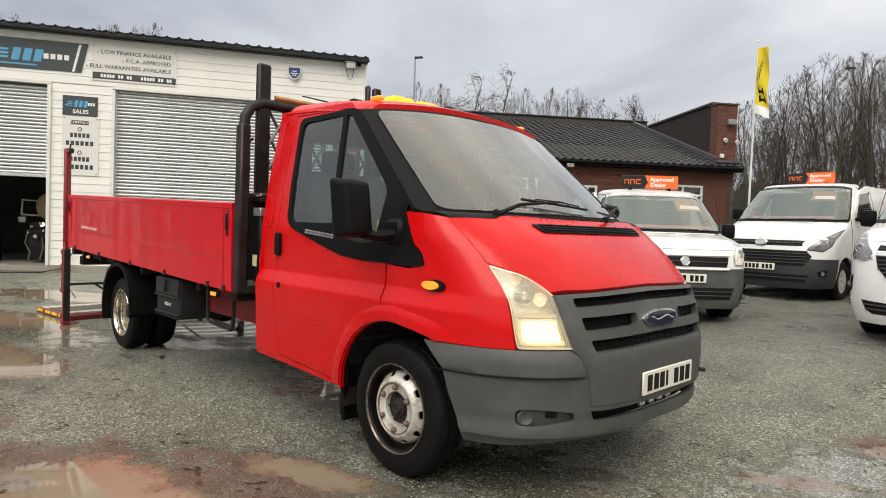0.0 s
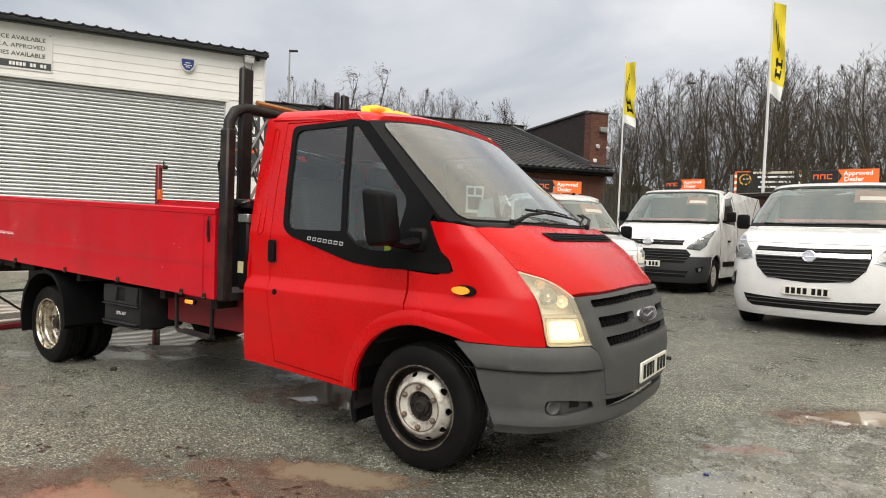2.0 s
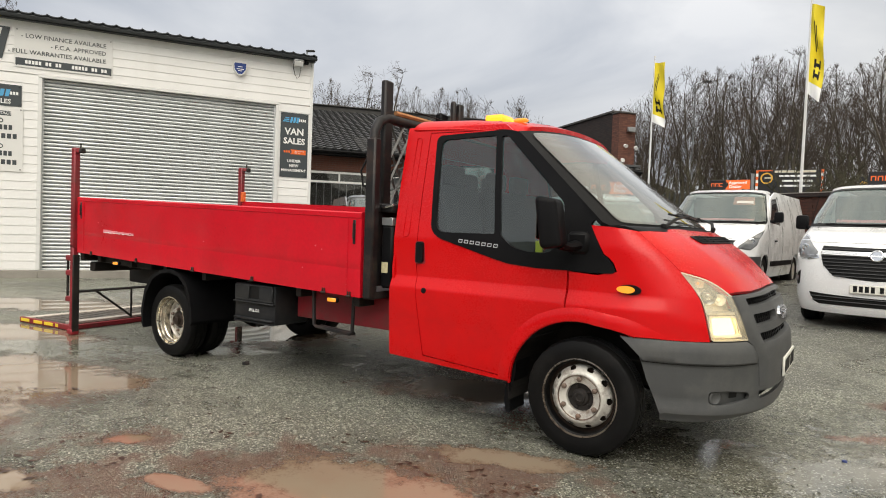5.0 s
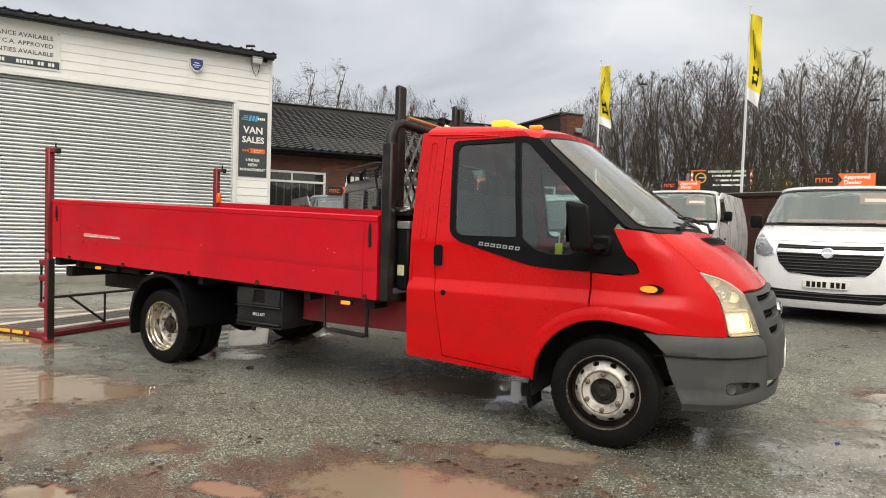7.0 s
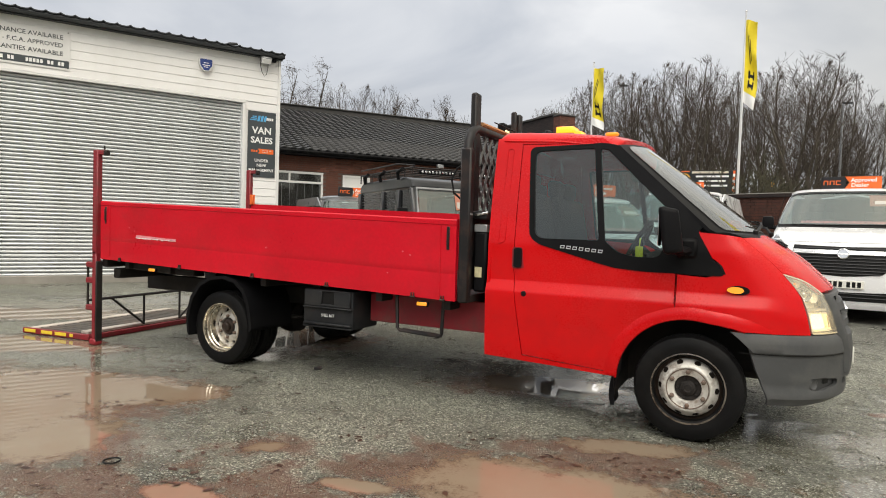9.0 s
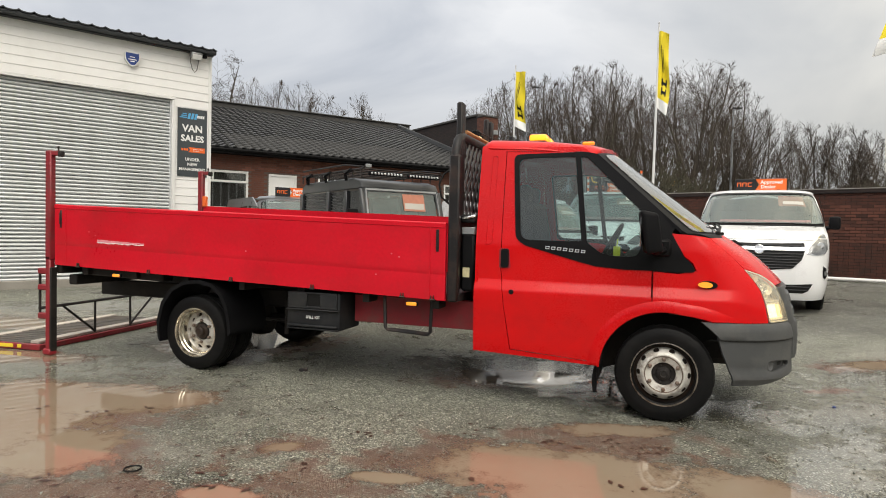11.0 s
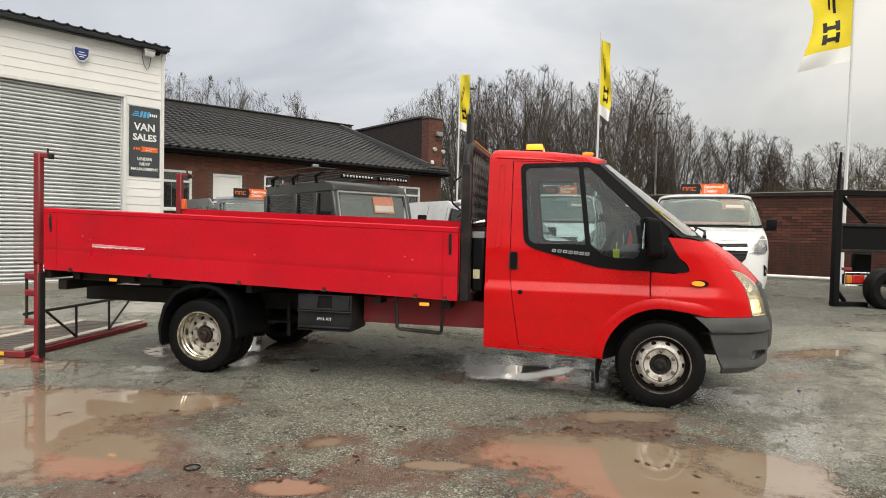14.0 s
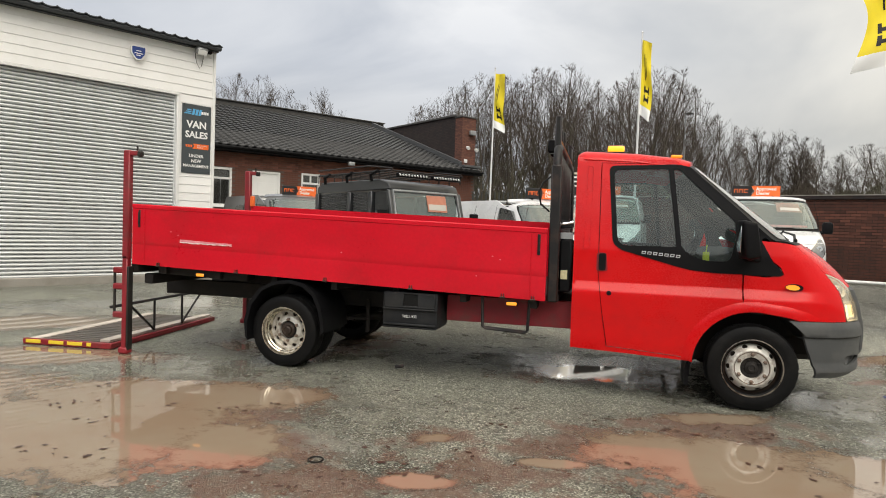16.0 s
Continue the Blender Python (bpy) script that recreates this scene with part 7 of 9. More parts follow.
s4 = sign("contact_sign", rect(-6.41, -5.70, 2.11, 3.37), SIGN_WHITE, "white contact sign with blanked telephone numbers")
on_board(s4, rect(-6.25, -5.90, 3.20, 3.29), SIGN_GREY)
words("lettering", "CONTACT", 0.075, SIGN_TEXT, s4, Matrix.Translation((-6.075 + 6.41, -0.006, 3.245 - 2.11)) @ FLAT, 0.001, 0.002)
for z, n, w in ((2.97, 5, 0.40), (2.80, 6, 0.56), (2.46, 5, 0.40), (2.29, 6, 0.56)):
    bars(s4, -6.07 - w / 2, -6.07 + w / 2, z, 0.095, n, SIGN_GREY)
for z in (3.10, 2.60):
    bm = bmesh.new()
    lathe(bm, [(0.045, -0.004), (0.028, -0.004)], (-6.07 + 6.41, 0, z - 2.11), 20, "y", False)
    part("phone_mark", bm, SIGN_GREY, s4)
s5 = sign("van_sales_sign", rect(-0.675, -0.035, 2.36, 3.86), SIGN_GREY, "charcoal van sales sign with white lettering")
for k, z in enumerate((3.66, 3.70, 3.74)):
    on_board(s5, rect(-0.63 + 0.03 * k, -0.48, z - 0.012, z + 0.012), SIGN_BLUE)
bars(s5, -0.48, -0.26, 3.70, 0.13, 3, SIGN_BLUE, 0.03)
bars(s5, -0.26, -0.09, 3.70, 0.06, 4, SIGN_TEXT)
say(s5, "VAN", -0.355, 3.42, 0.215, SIGN_TEXT, 0.006)
say(s5, "SALES", -0.355, 3.20, 0.195, SIGN_TEXT, 0.006)
on_board(s5, [(-0.44, 2.90), (-0.08, 2.90), (-0.08, 3.01), (-0.44, 3.01), (-0.40, 2.955)], SIGN_ORANGE)
bars(s5, -0.60, -0.44, 2.955, 0.05, 3, SIGN_ORANGE)
bars(s5, -0.34, -0.12, 2.975, 0.02, 6, SIGN_TEXT)
bars(s5, -0.34, -0.20, 2.935, 0.02, 4, SIGN_TEXT)
say(s5, "UNDER", -0.355, 2.74, 0.095, SIGN_TEXT, 0.002)
say(s5, "NEW", -0.355, 2.63, 0.095, SIGN_TEXT, 0.002)
say(s5, "MANAGEMENT", -0.355, 2.52, 0.085, SIGN_TEXT, 0.002)

alarm = thing("alarm_box", WORKSHOP @ Matrix.Translation((-1.615, -0.03, 4.72)), "blue shield shaped alarm box on white cladding", "alarm")
bm = bmesh.new()
shield = rounded([(-0.15, 0.13), (0.15, 0.13), (0.14, -0.03), (0.05, -0.15), (-0.05, -0.15), (-0.14, -0.03)], 0.03)
panel(bm, shield, lambda u, v: Vector((u, -0.05, v)), 0.1, (), 0.09, (0, 1, 0))
cs = part("case", bm, SIGN_WHITE, alarm)
bm = bmesh.new()
panel(bm, [(x * 0.86, z * 0.86) for x, z in shield], lambda u, v: Vector((u, -0.054, v)), 0.1, (), 0.004, (0, 1, 0))
part("cover", bm, SHIELD_BLUE, alarm, "blue cover")
for z, w in ((0.03, 0.10), (-0.02, 0.16), (-0.06, 0.09)):
    bm = bmesh.new()
    box(bm, (0, -0.056, z), (w, 0.004, 0.016), 0.001)
    part("bar", bm, SIGN_TEXT, alarm)

flood = thing("floodlight", WORKSHOP @ Matrix.Translation((-0.33, -0.09, 5.05)), "small white floodlight under the roof edge with a slack cable", "lamp")
bm = bmesh.new()
box(bm, (0, -0.04, 0.0), (0.24, 0.16, 0.15), 0.02, Matrix.Rotation(radians(25), 4, "X"))
part("housing", bm, GALV, flood)
bm = bmesh.new()
box(bm, (0, -0.125, -0.02), (0.20, 0.01, 0.11), 0.004, Matrix.Rotation(radians(25), 4, "X"))
part("lens", bm, FRAME_WHITE, flood)
bm = bmesh.new()
tube(bm, [(-0.10, 0.05, -0.02), (-0.09, 0.06, -0.16), (-0.05, 0.06, -0.30), (0.0, 0.06, -0.38), (0.05, 0.06, -0.32), (0.08, 0.06, -0.16), (0.08, 0.05, 0.0)], 0.006, 5)
part("cable", bm, PLAIN_BLACK, flood)
bm = bmesh.new()
box(bm, (0.20, 0.0, -0.01), (0.09, 0.08, 0.07), 0.015)
part("sensor", bm, BLACK_PLASTIC, flood)

# ---- inside the half open bay: a machine and a stack of tyres ----
mach = thing("workshop_machine", WORKSHOP @ Matrix.Translation((-7.35, 1.5, 0.11)), "greasy workshop machine with a tan hood inside the open bay", "machine")
bm = bmesh.new()
box(bm, (0.02, 0.2, 0.42), (0.46, 0.6, 0.72), 0.05, seg=2)
box(bm, (-0.02, 0.1, 0.86), (0.30, 0.4, 0.18), 0.04, seg=2)
part("body", bm, CHASSIS, mach)
bm = bmesh.new()
lathe(bm, [(0.30, -0.14), (0.34, -0.10), (0.34, 0.10), (0.30, 0.14)], (0.28, 0.1, 1.32), 28, "y")
part("hood", bm, mat("tan_machine_paint", (0.34, 0.25, 0.16), 0.5, var=0.2), mach, "rounded tan hood")
bm = bmesh.new()
tube(bm, [(-0.35, 0, 1.12), (-0.33, 0, 1.46), (0.0, 0, 1.44), (0.02, 0, 1.10), (-0.35, 0, 1.12)], 0.025, 6)
part("guard_frame", bm, mat("pale_machine_frame", (0.55, 0.54, 0.50), 0.5), mach)
bm = bmesh.new()
box(bm, (-0.34, 0.02, 1.0), (0.17, 0.10, 0.15), 0.02)
part("control_unit", bm, GALV, mach)
for x, z, r in ((0.10, 0.92, 0.05), (-0.08, 0.84, 0.04), (0.0, 0.62, 0.06), (-0.14, 0.70, 0.03), (0.16, 0.74, 0.04)):
    bm = bmesh.new()
    lathe(bm, [(r, 0.0), (r, -0.05), (r * 0.6, -0.07), (0.004, -0.07)], (x, -0.12, z), 12)
    part("chrome_fitting", bm, CHROME, mach)
bm = bmesh.new()
tube(bm, [(-0.18, -0.12, 0.75), (-0.22, -0.15, 0.45), (-0.12, -0.14, 0.25), (-0.16, -0.12, 0.05)], 0.014, 6)
tube(bm, [(0.12, -0.12, 0.60), (0.16, -0.16, 0.35), (0.08, -0.14, 0.06)], 0.014, 6)
part("hose", bm, GALV, mach)
bm = bmesh.new()
lathe(bm, [(0.05, 0.0), (0.05, -0.03), (0.004, -0.035)], (0.13, -0.14, 0.90), 14)
part("work_lamp", bm, lamp_mat("lit_inspection_lamp", (0.9, 0.9, 0.85), (1.0, 0.95, 0.85), 3.0), mach, "lit inspection lamp")
for k in range(4):
    t = thing("spare_tyre", WORKSHOP @ Matrix.Translation((-8.6, 1.9, 0.21 + 0.2 * k)), "black spare tyre stacked in the open bay", "tyre", "stack of tyres")
    bm = bmesh.new()
    lathe(bm, [(0.20, -0.09), (0.31, -0.10), (0.34, 0.0), (0.31, 0.10), (0.20, 0.09), (0.20, -0.09)], (0, 0, 0), 28, "z", False)
    part("tread", bm, RUBBER, t)


# ---- parked vans: one builder, three makes ----
def vehicle(name, m, S, label):
    v = thing(name, m, label, S.get("category", "van"), S.get("group", ""))
    W, N, DP = table(*S["w"]), table(*S["nose"]), table(*S["depth"])
    pw = 2 / S.get("p", 3.0)
    body, H, L = S["paint"], S["roof"], S["length"]
    crown = 0.11

    def front(t, z, off=0.0):
        x0 = N(z) - DP(z)
        th = min(abs(t), 1.0) * math.pi / 2
        x = x0 + (DP(z) + off) * max(math.cos(th), 0) ** pw
        y = (W(z) + off) * max(math.sin(th), 0) ** pw
        return Vector((x, y if t > 0 else -y, z - crown * smooth(S["cowl"] + 0.05, S["screen_top"], z) * min(abs(t), 1.0) ** 3))

    def fr(off):
        return lambda t, z: front(t, z, off)

    def sd(sgn, off=0.0):
        return lambda x, z: Vector((x, sgn * (W(z) + off), z))

    def nose(nm, poly, off, material, thick=0.02, step=0.07, parent=v, label="", holes=()):
        bm = bmesh.new()
        panel(bm, poly, fr(off), step, holes, thick, (-1, 0, -0.2))
        return part(nm, bm, material, parent, label)

    zb, zc, zr = S["bonnet_low"], S["cowl"], S["screen_top"]
    # front corner skin, bonnet and pillars
    nose("bumper", [(-1, S["bump_low"]), (-0.5, S["bump_low"] - 0.02), (0.5, S["bump_low"] - 0.02), (1, S["bump_low"]), (1, S["bump_top"]), (-1, S["bump_top"])], 0.0, S["bumper"], label=S["bumper_label"])
    nose("front_panel", [(-1, S["bump_top"]), (1, S["bump_top"]), (1, zc), (0.92, zc), (0.80, zb), (-0.80, zb), (-0.92, zc), (-1, zc)], 0.0, body)
    nose("bonnet", [(-0.79, zb + 0.005), (0.79, zb + 0.005), (0.905, zc - 0.004), (-0.905, zc - 0.004)], 0.003, body)
    wu = S.get("screen_u", 0.86)
    hole = rounded([(-wu, zc + 0.03), (wu, zc + 0.03), (wu - 0.06, zr - 0.02), (-wu + 0.06, zr - 0.02)], 0.07)
    nose("windscreen_frame", [(-1, zc), (1, zc), (1, zr + 0.03), (-1, zr + 0.03)], 0.0, body, holes=(hole,))
    nose("screen_seal", rounded([(-wu - 0.012, zc + 0.012), (wu + 0.012, zc + 0.012), (wu - 0.048, zr - 0.008), (-wu + 0.048, zr - 0.008)], 0.07), 0.004, PLAIN_BLACK, 0.01, holes=(rounded([(-wu + 0.025, zc + 0.06), (wu - 0.025, zc + 0.06), (wu - 0.082, zr - 0.04), (-wu + 0.082, zr - 0.04)], 0.07),))
    g = nose("windscreen", hole, 0.002, VAN_SCREEN, 0.0, label="windscreen reflecting the grey sky")
    g.visible_shadow = False
    # wipers
    bm = bmesh.new()
    tube(bm, [front(-0.45, zc + 0.055, 0.02), front(-0.1, zc + 0.045, 0.025), front(0.25, zc + 0.06, 0.02)], 0.010, 5)
    part("wiper", bm, PLAIN_BLACK, v)
    bm = bmesh.new()
    tube(bm, [front(0.25, zc + 0.05, 0.02), front(0.5, zc + 0.045, 0.025), front(0.75, zc + 0.06, 0.02)], 0.010, 5)
    part("wiper", bm, PLAIN_BLACK, v)
    # sales stickers behind the glass
    if S.get("stickers", True):
        zs = zr - 0.42 * (zr - zc)
        st = nose("price_sticker", [(0.12, zs), (0.48, zs), (0.46, zs + 0.17), (0.12, zs + 0.17)], -0.004, STICKER, 0.0, label="orange price sticker with blanked figures")
        nose("sticker_bar", [(0.16, zs + 0.03), (0.44, zs + 0.03), (0.43, zs + 0.085), (0.16, zs + 0.085)], 0.004, STICKER_BAR, 0.0, parent=st)
        st = nose("offer_strip", [(-0.35, zc + 0.075), (0.5, zc + 0.075), (0.5, zc + 0.115), (-0.35, zc + 0.115)], -0.003, mat("pink_offer_strip", (0.58, 0.20, 0.20), 0.5, var=0.5, scale=25), 0.0)
    # lamps
    for sgn in (-1, 1):
        def fs(poly):
            return [(sgn * a, b) for a, b in poly]
        hl = nose("headlamp", fs(S["lamp"]), 0.006, S.get("lamp_case", TRIM_DARK), 0.03, 0.04, label="clear headlamp unit")
        cx, cz = sum(a for a, b in S["lamp"]) / len(S["lamp"]), sum(b for a, b in S["lamp"]) / len(S["lamp"])
        nose("lens", [(sgn * (cx + (a - cx) * 0.93), cz + (b - cz) * 0.9) for a, b in S["lamp"]], 0.009, REFLECTOR if S.get("pale_lamp") else S.get("lens", REFLECTOR), 0.0, 0.04, hl)
        bm = bmesh.new()
        lathe(bm, [(0.055, 0), (0.055, 0.012), (0.035, 0.016), (0.003, 0.010)], (0, 0, 0), 16, "z")
        c = front(sgn * cx, cz, 0.0)
        bmesh.ops.transform(bm, matrix=Matrix.Translation(c) @ Vector((1, sgn * 0.5, 0.15)).to_track_quat("Z", "Y").to_matrix().to_4x4(), verts=bm.verts)
        part("lamp_bowl", bm, CHROME, hl)
        # fog lamp pockets
        fp = nose("fog_pocket", fs(S["fog"]), 0.006, BLACK_PLASTIC, 0.01, 0.05)
        fx, fz = sum(a for a, b in S["fog"]) / len(S["fog"]), sum(b for a, b in S["fog"]) / len(S["fog"])
        bm = bmesh.new()
        lathe(bm, [(0.034, 0), (0.034, 0.010), (0.003, 0.012)], (0, 0, 0), 14, "z")
        bmesh.ops.transform(bm, matrix=Matrix.Translation(front(sgn * fx, fz, 0.006)) @ Vector((1, sgn * 0.3, 0)).to_track_quat("Z", "Y").to_matrix().to_4x4(), verts=bm.verts)
        part("fog_lamp", bm, VAN_LENS, fp)
    # grille slots and bars
    for poly, chrome_bar in S["grille"]:
        gr = nose("grille", poly, 0.005, PLAIN_BLACK, 0.01, 0.05, label="black front grille")
        z0, z1 = min(b for a, b in poly), max(b for a, b in poly)
        wmax = max(a for a, b in poly) * 0.94
        k = max(1, int((z1 - z0) / 0.042))
        for j in range(1, k):
            z = z0 + (z1 - z0) * j / k
            w = wmax
            while w > 0.05 and not inside((w, z), poly):
                w -= 0.02
            bm = bmesh.new()
            tube(bm, [front(t, z, 0.012) for t in np.linspace(-w, w, 13)], 0.008, 5)
            part("grille_bar", bm, CHROME if chrome_bar and j == k // 2 else TRIM_DARK, gr)
    if S.get("grille_rim"):
        for z, w in S["grille_rim"]:
            bm = bmesh.new()
            tube(bm, [front(t, z + 0.05 * abs(t) ** 2, 0.014) for t in np.linspace(-w, w, 17)], 0.014, 6)
            part("grille_trim", bm, S.get("rim_mat", CHROME), v)
    _, bz, br = S["badge"]
    bm = bmesh.new()
    lathe(bm, [(br, 0), (br, 0.02), (br * 0.84, 0.026), (br * 0.8, 0.016), (0.003, 0.016)], (0, 0, 0), 24, "z")
    bmesh.ops.scale(bm, vec=(1, S.get("badge_wide", 1.0), 1), verts=bm.verts)
    bmesh.ops.transform(bm, matrix=Matrix.Translation(front(0, bz, 0.008)) @ Vector((1, 0, 0.25)).to_track_quat("Z", "Y").to_matrix().to_4x4() @ Matrix.Rotation(radians(90), 4, "Z"), verts=bm.verts)
    part("badge", bm, CHROME, v, "round chrome badge")
    # number plate with bars
    pz = S["plate"]
    bm = bmesh.new()
    px = front(0, pz, 0.016).x
    box(bm, (px, 0, pz), (0.012, 0.52, 0.111), 0.004)
    pl = part("number_plate", bm, PLATE_WHITE, v, "white number plate with blanked characters")
    for j in range(7):
        bm = bmesh.new()
        box(bm, (px + 0.0075, -0.20 + j * 0.062 + (0.03 if j > 3 else 0), pz), (0.004, 0.042, 0.074), 0.001)
        part("plate_bar", bm, PLAIN_BLACK, pl)
    # flanks
    xa, xw, r = -S["overhang"], -S["overhang"] - S["wheelbase"], S["wheel_r"]
    zlow = S["sill"]
    for sgn in (-1, 1):
        edge = [(front(1, z).x - 0.001, front(1, z).z) for z in np.linspace(zr + 0.03, S["bump_low"] + 0.02, 20)]
        arch_f = arc(xa, r, r + 0.07, 5, 175, 12)
        arch_r = arc(xw, r, r + 0.07, 5, 175, 12)
        poly = [(-L, zlow), (-L, H - 0.04)] + [(edge[0][0] - 0.40, H - 0.045)] + edge
        xe = edge[-1][0]
        poly += [p for p in arch_f if p[0] < xe - 0.02 and p[1] > zlow] + [(arch_f[-1][0], zlow), (arch_r[0][0], zlow)] + [p for p in arch_r if p[1] > zlow] + [(arch_r[-1][0], zlow)]
        holes = [rounded(h, 0.04) for h in S["windows"]]
        bm = bmesh.new()
        panel(bm, poly, sd(sgn), 0.12, holes, 0.03, (0, -sgn, 0))
        fl = part("side_panel", bm, body, v)
        for h in holes:
            bm = bmesh.new()
            panel(bm, h, sd(sgn, -0.006), 0.2, (), 0.0, (0, -sgn, 0))
            part("side_window", bm, S.get("side_glass", VAN_SCREEN), fl).visible_shadow = False
        for x in S["gaps"]:
            bm = bmesh.new()
            tube(bm, [(x, sgn * (W(z) + 0.001), z) for z in np.linspace(zlow + 0.02, H - 0.14, 12)], 0.004, 4)
            part("door_gap", bm, PLAIN_BLACK, fl)
        bm = bmesh.new()
        for x in (xa - 0.75,):
            box(bm, (x, sgn * (W(0.95) + 0.02), 1.0), (0.16, 0.03, 0.035), 0.01)
        part("door_handle", bm, BLACK_PLASTIC, fl)
        bm = bmesh.new()
        panel(bm, [(xa - 0.45, 0.50), (xw + 0.45, 0.50), (xw + 0.45, 0.60), (xa - 0.45, 0.60)], sd(sgn, 0.012), 0.2, (), 0.012, (0, -sgn, 0))
        part("rub_strip", bm, BLACK_PLASTIC, fl)
        # mirror
        mx, mz = S["mirror"]
        bm = bmesh.new()
        box(bm, (mx, sgn * (W(mz) + 0.15), mz + 0.05), (0.12, 0.17, 0.21), 0.045, seg=2)
        tube(bm, [(mx + 0.02, sgn * (W(mz) - 0.02), mz - 0.04), (mx, sgn * (W(mz) + 0.12), mz - 0.02)], 0.035, 6)
        part("door_mirror", bm, BLACK_PLASTIC, v, "black door mirror")
        for x in (xa, xw):
            bm = bmesh.new()
            yc = sgn * (W(0.4) - 0.12)
            lathe(bm, [(r * 0.60, -0.10), (r * 0.64, -0.11), (r * 0.9, -0.11), (r, -0.07), (r, 0.07), (r * 0.9, 0.11), (r * 0.64, 0.11), (r * 0.60, 0.10), (r * 0.6, -0.1)], (x, yc, r), 32, "y", False)
            wh = part("wheel", bm, RUBBER, v, "black tyre on a silver wheel")
            bm = bmesh.new()
            lathe(bm, [(r * 0.62, 0.09 * sgn), (r * 0.55, 0.07 * sgn), (r * 0.45, 0.085 * sgn), (r * 0.2, 0.095 * sgn), (0.004, 0.10 * sgn)], (x, yc, r), 20)
            rim_ = part("rim", bm, RIM, wh)
            for k in range(8):
                a = 2 * math.pi * k / 8
                bm = bmesh.new()
                lathe(bm, [(0.024, 0.0), (0.024, 0.006 * sgn), (0.003, 0.006 * sgn)], (x + r * 0.47 * math.cos(a), yc + 0.081 * sgn, r + r * 0.47 * math.sin(a)), 8)
                part("rim_slot", bm, PLAIN_BLACK, wh)
            # solid black block in the arch, its shade put into the colour
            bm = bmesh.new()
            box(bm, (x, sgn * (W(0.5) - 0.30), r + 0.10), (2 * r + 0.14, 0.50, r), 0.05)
            part("wheel_well", bm, PLAIN_BLACK, v)
    # roof, rear, floor, dark cabin
    bm = bmesh.new()

    def roof_at(x, y):
        q = abs(y) / W(H - 0.05)
        fx = smooth(N(zr) + 0.05, N(zr) - 0.40, x)
        tq = 2 / math.pi * math.asin(min(1.0, q) ** (1 / pw))
        return Vector((x, y, zr + 0.028 + (H - zr - 0.028) * fx - (0.05 * q ** 3 + (0.0 if q < 0.9 else 0.03 * (q - 0.9) / 0.1)) * fx - crown * tq ** 3 * (1 - fx)))

    wr = W(H - 0.05)
    fe = [front(t, zr + 0.025) for t in np.linspace(-1, 1, 15)]
    panel(bm, [(-L, -wr), (-L, wr)] + [(p.x, max(-wr, min(wr, p.y))) for p in fe], roof_at, 0.16, (), 0.03, (0, 0, -1))
    part("roof_panel", bm, body, v)
    bm = bmesh.new()
    panel(bm, [(-W(zlow) + 0.01, zlow), (W(zlow) - 0.01, zlow), (W(1.0) - 0.01, 1.0), (wr - 0.01, H - 0.08), (-wr + 0.01, H - 0.08), (-W(1.0) + 0.01, 1.0)], lambda y, z: Vector((-L + 0.003, y, z)), 0.5, (), 0.03, (1, 0, 0))
    part("rear_panel", bm, body, v)
    bm = bmesh.new()
    box(bm, (-L / 2 - 0.2, 0, zlow + 0.06), (L - 0.6, 2 * W(zlow) - 0.2, 0.10))
    # two black boxes added below the floor to stop light passing underneath
    box(bm, (xa - 0.05, 0, zlow - 0.04), (0.95, 1.15, 0.12), 0.03)
    box(bm, ((xa + xw) / 2, 0.25, zlow - 0.02), (1.3, 0.55, 0.14), 0.04)
    part("floor_pan", bm, PLAIN_BLACK, v)
    bm = bmesh.new()
    box(bm, (N(zc) - 0.32, 0, zc - 0.10), (0.5, 2 * W(zc) - 0.2, 0.22), 0.05)
    part("dashboard", bm, TRIM_DARK, v)
    if S.get("bulkhead", True):
        bm = bmesh.new()
        box(bm, (N(zr) - 0.75, 0, (zlow + H) / 2 - 0.05), (0.03, 2 * W(1.4) - 0.2, H - zlow - 0.2))
        part("bulkhead", bm, TRIM_DARK, v)
    for y in (-0.45, 0.45):
        bm = bmesh.new()
        box(bm, (N(zr) - 0.45, y, (zc + 0.25) * 0.5 + 0.45), (0.14, 0.48, 0.75), 0.05, seg=2)
        box(bm, (N(zr) - 0.47, y, zc + 0.32), (0.10, 0.26, 0.18), 0.04, seg=2)
        part("seat", bm, SEAT_CLOTH, v)
    return v


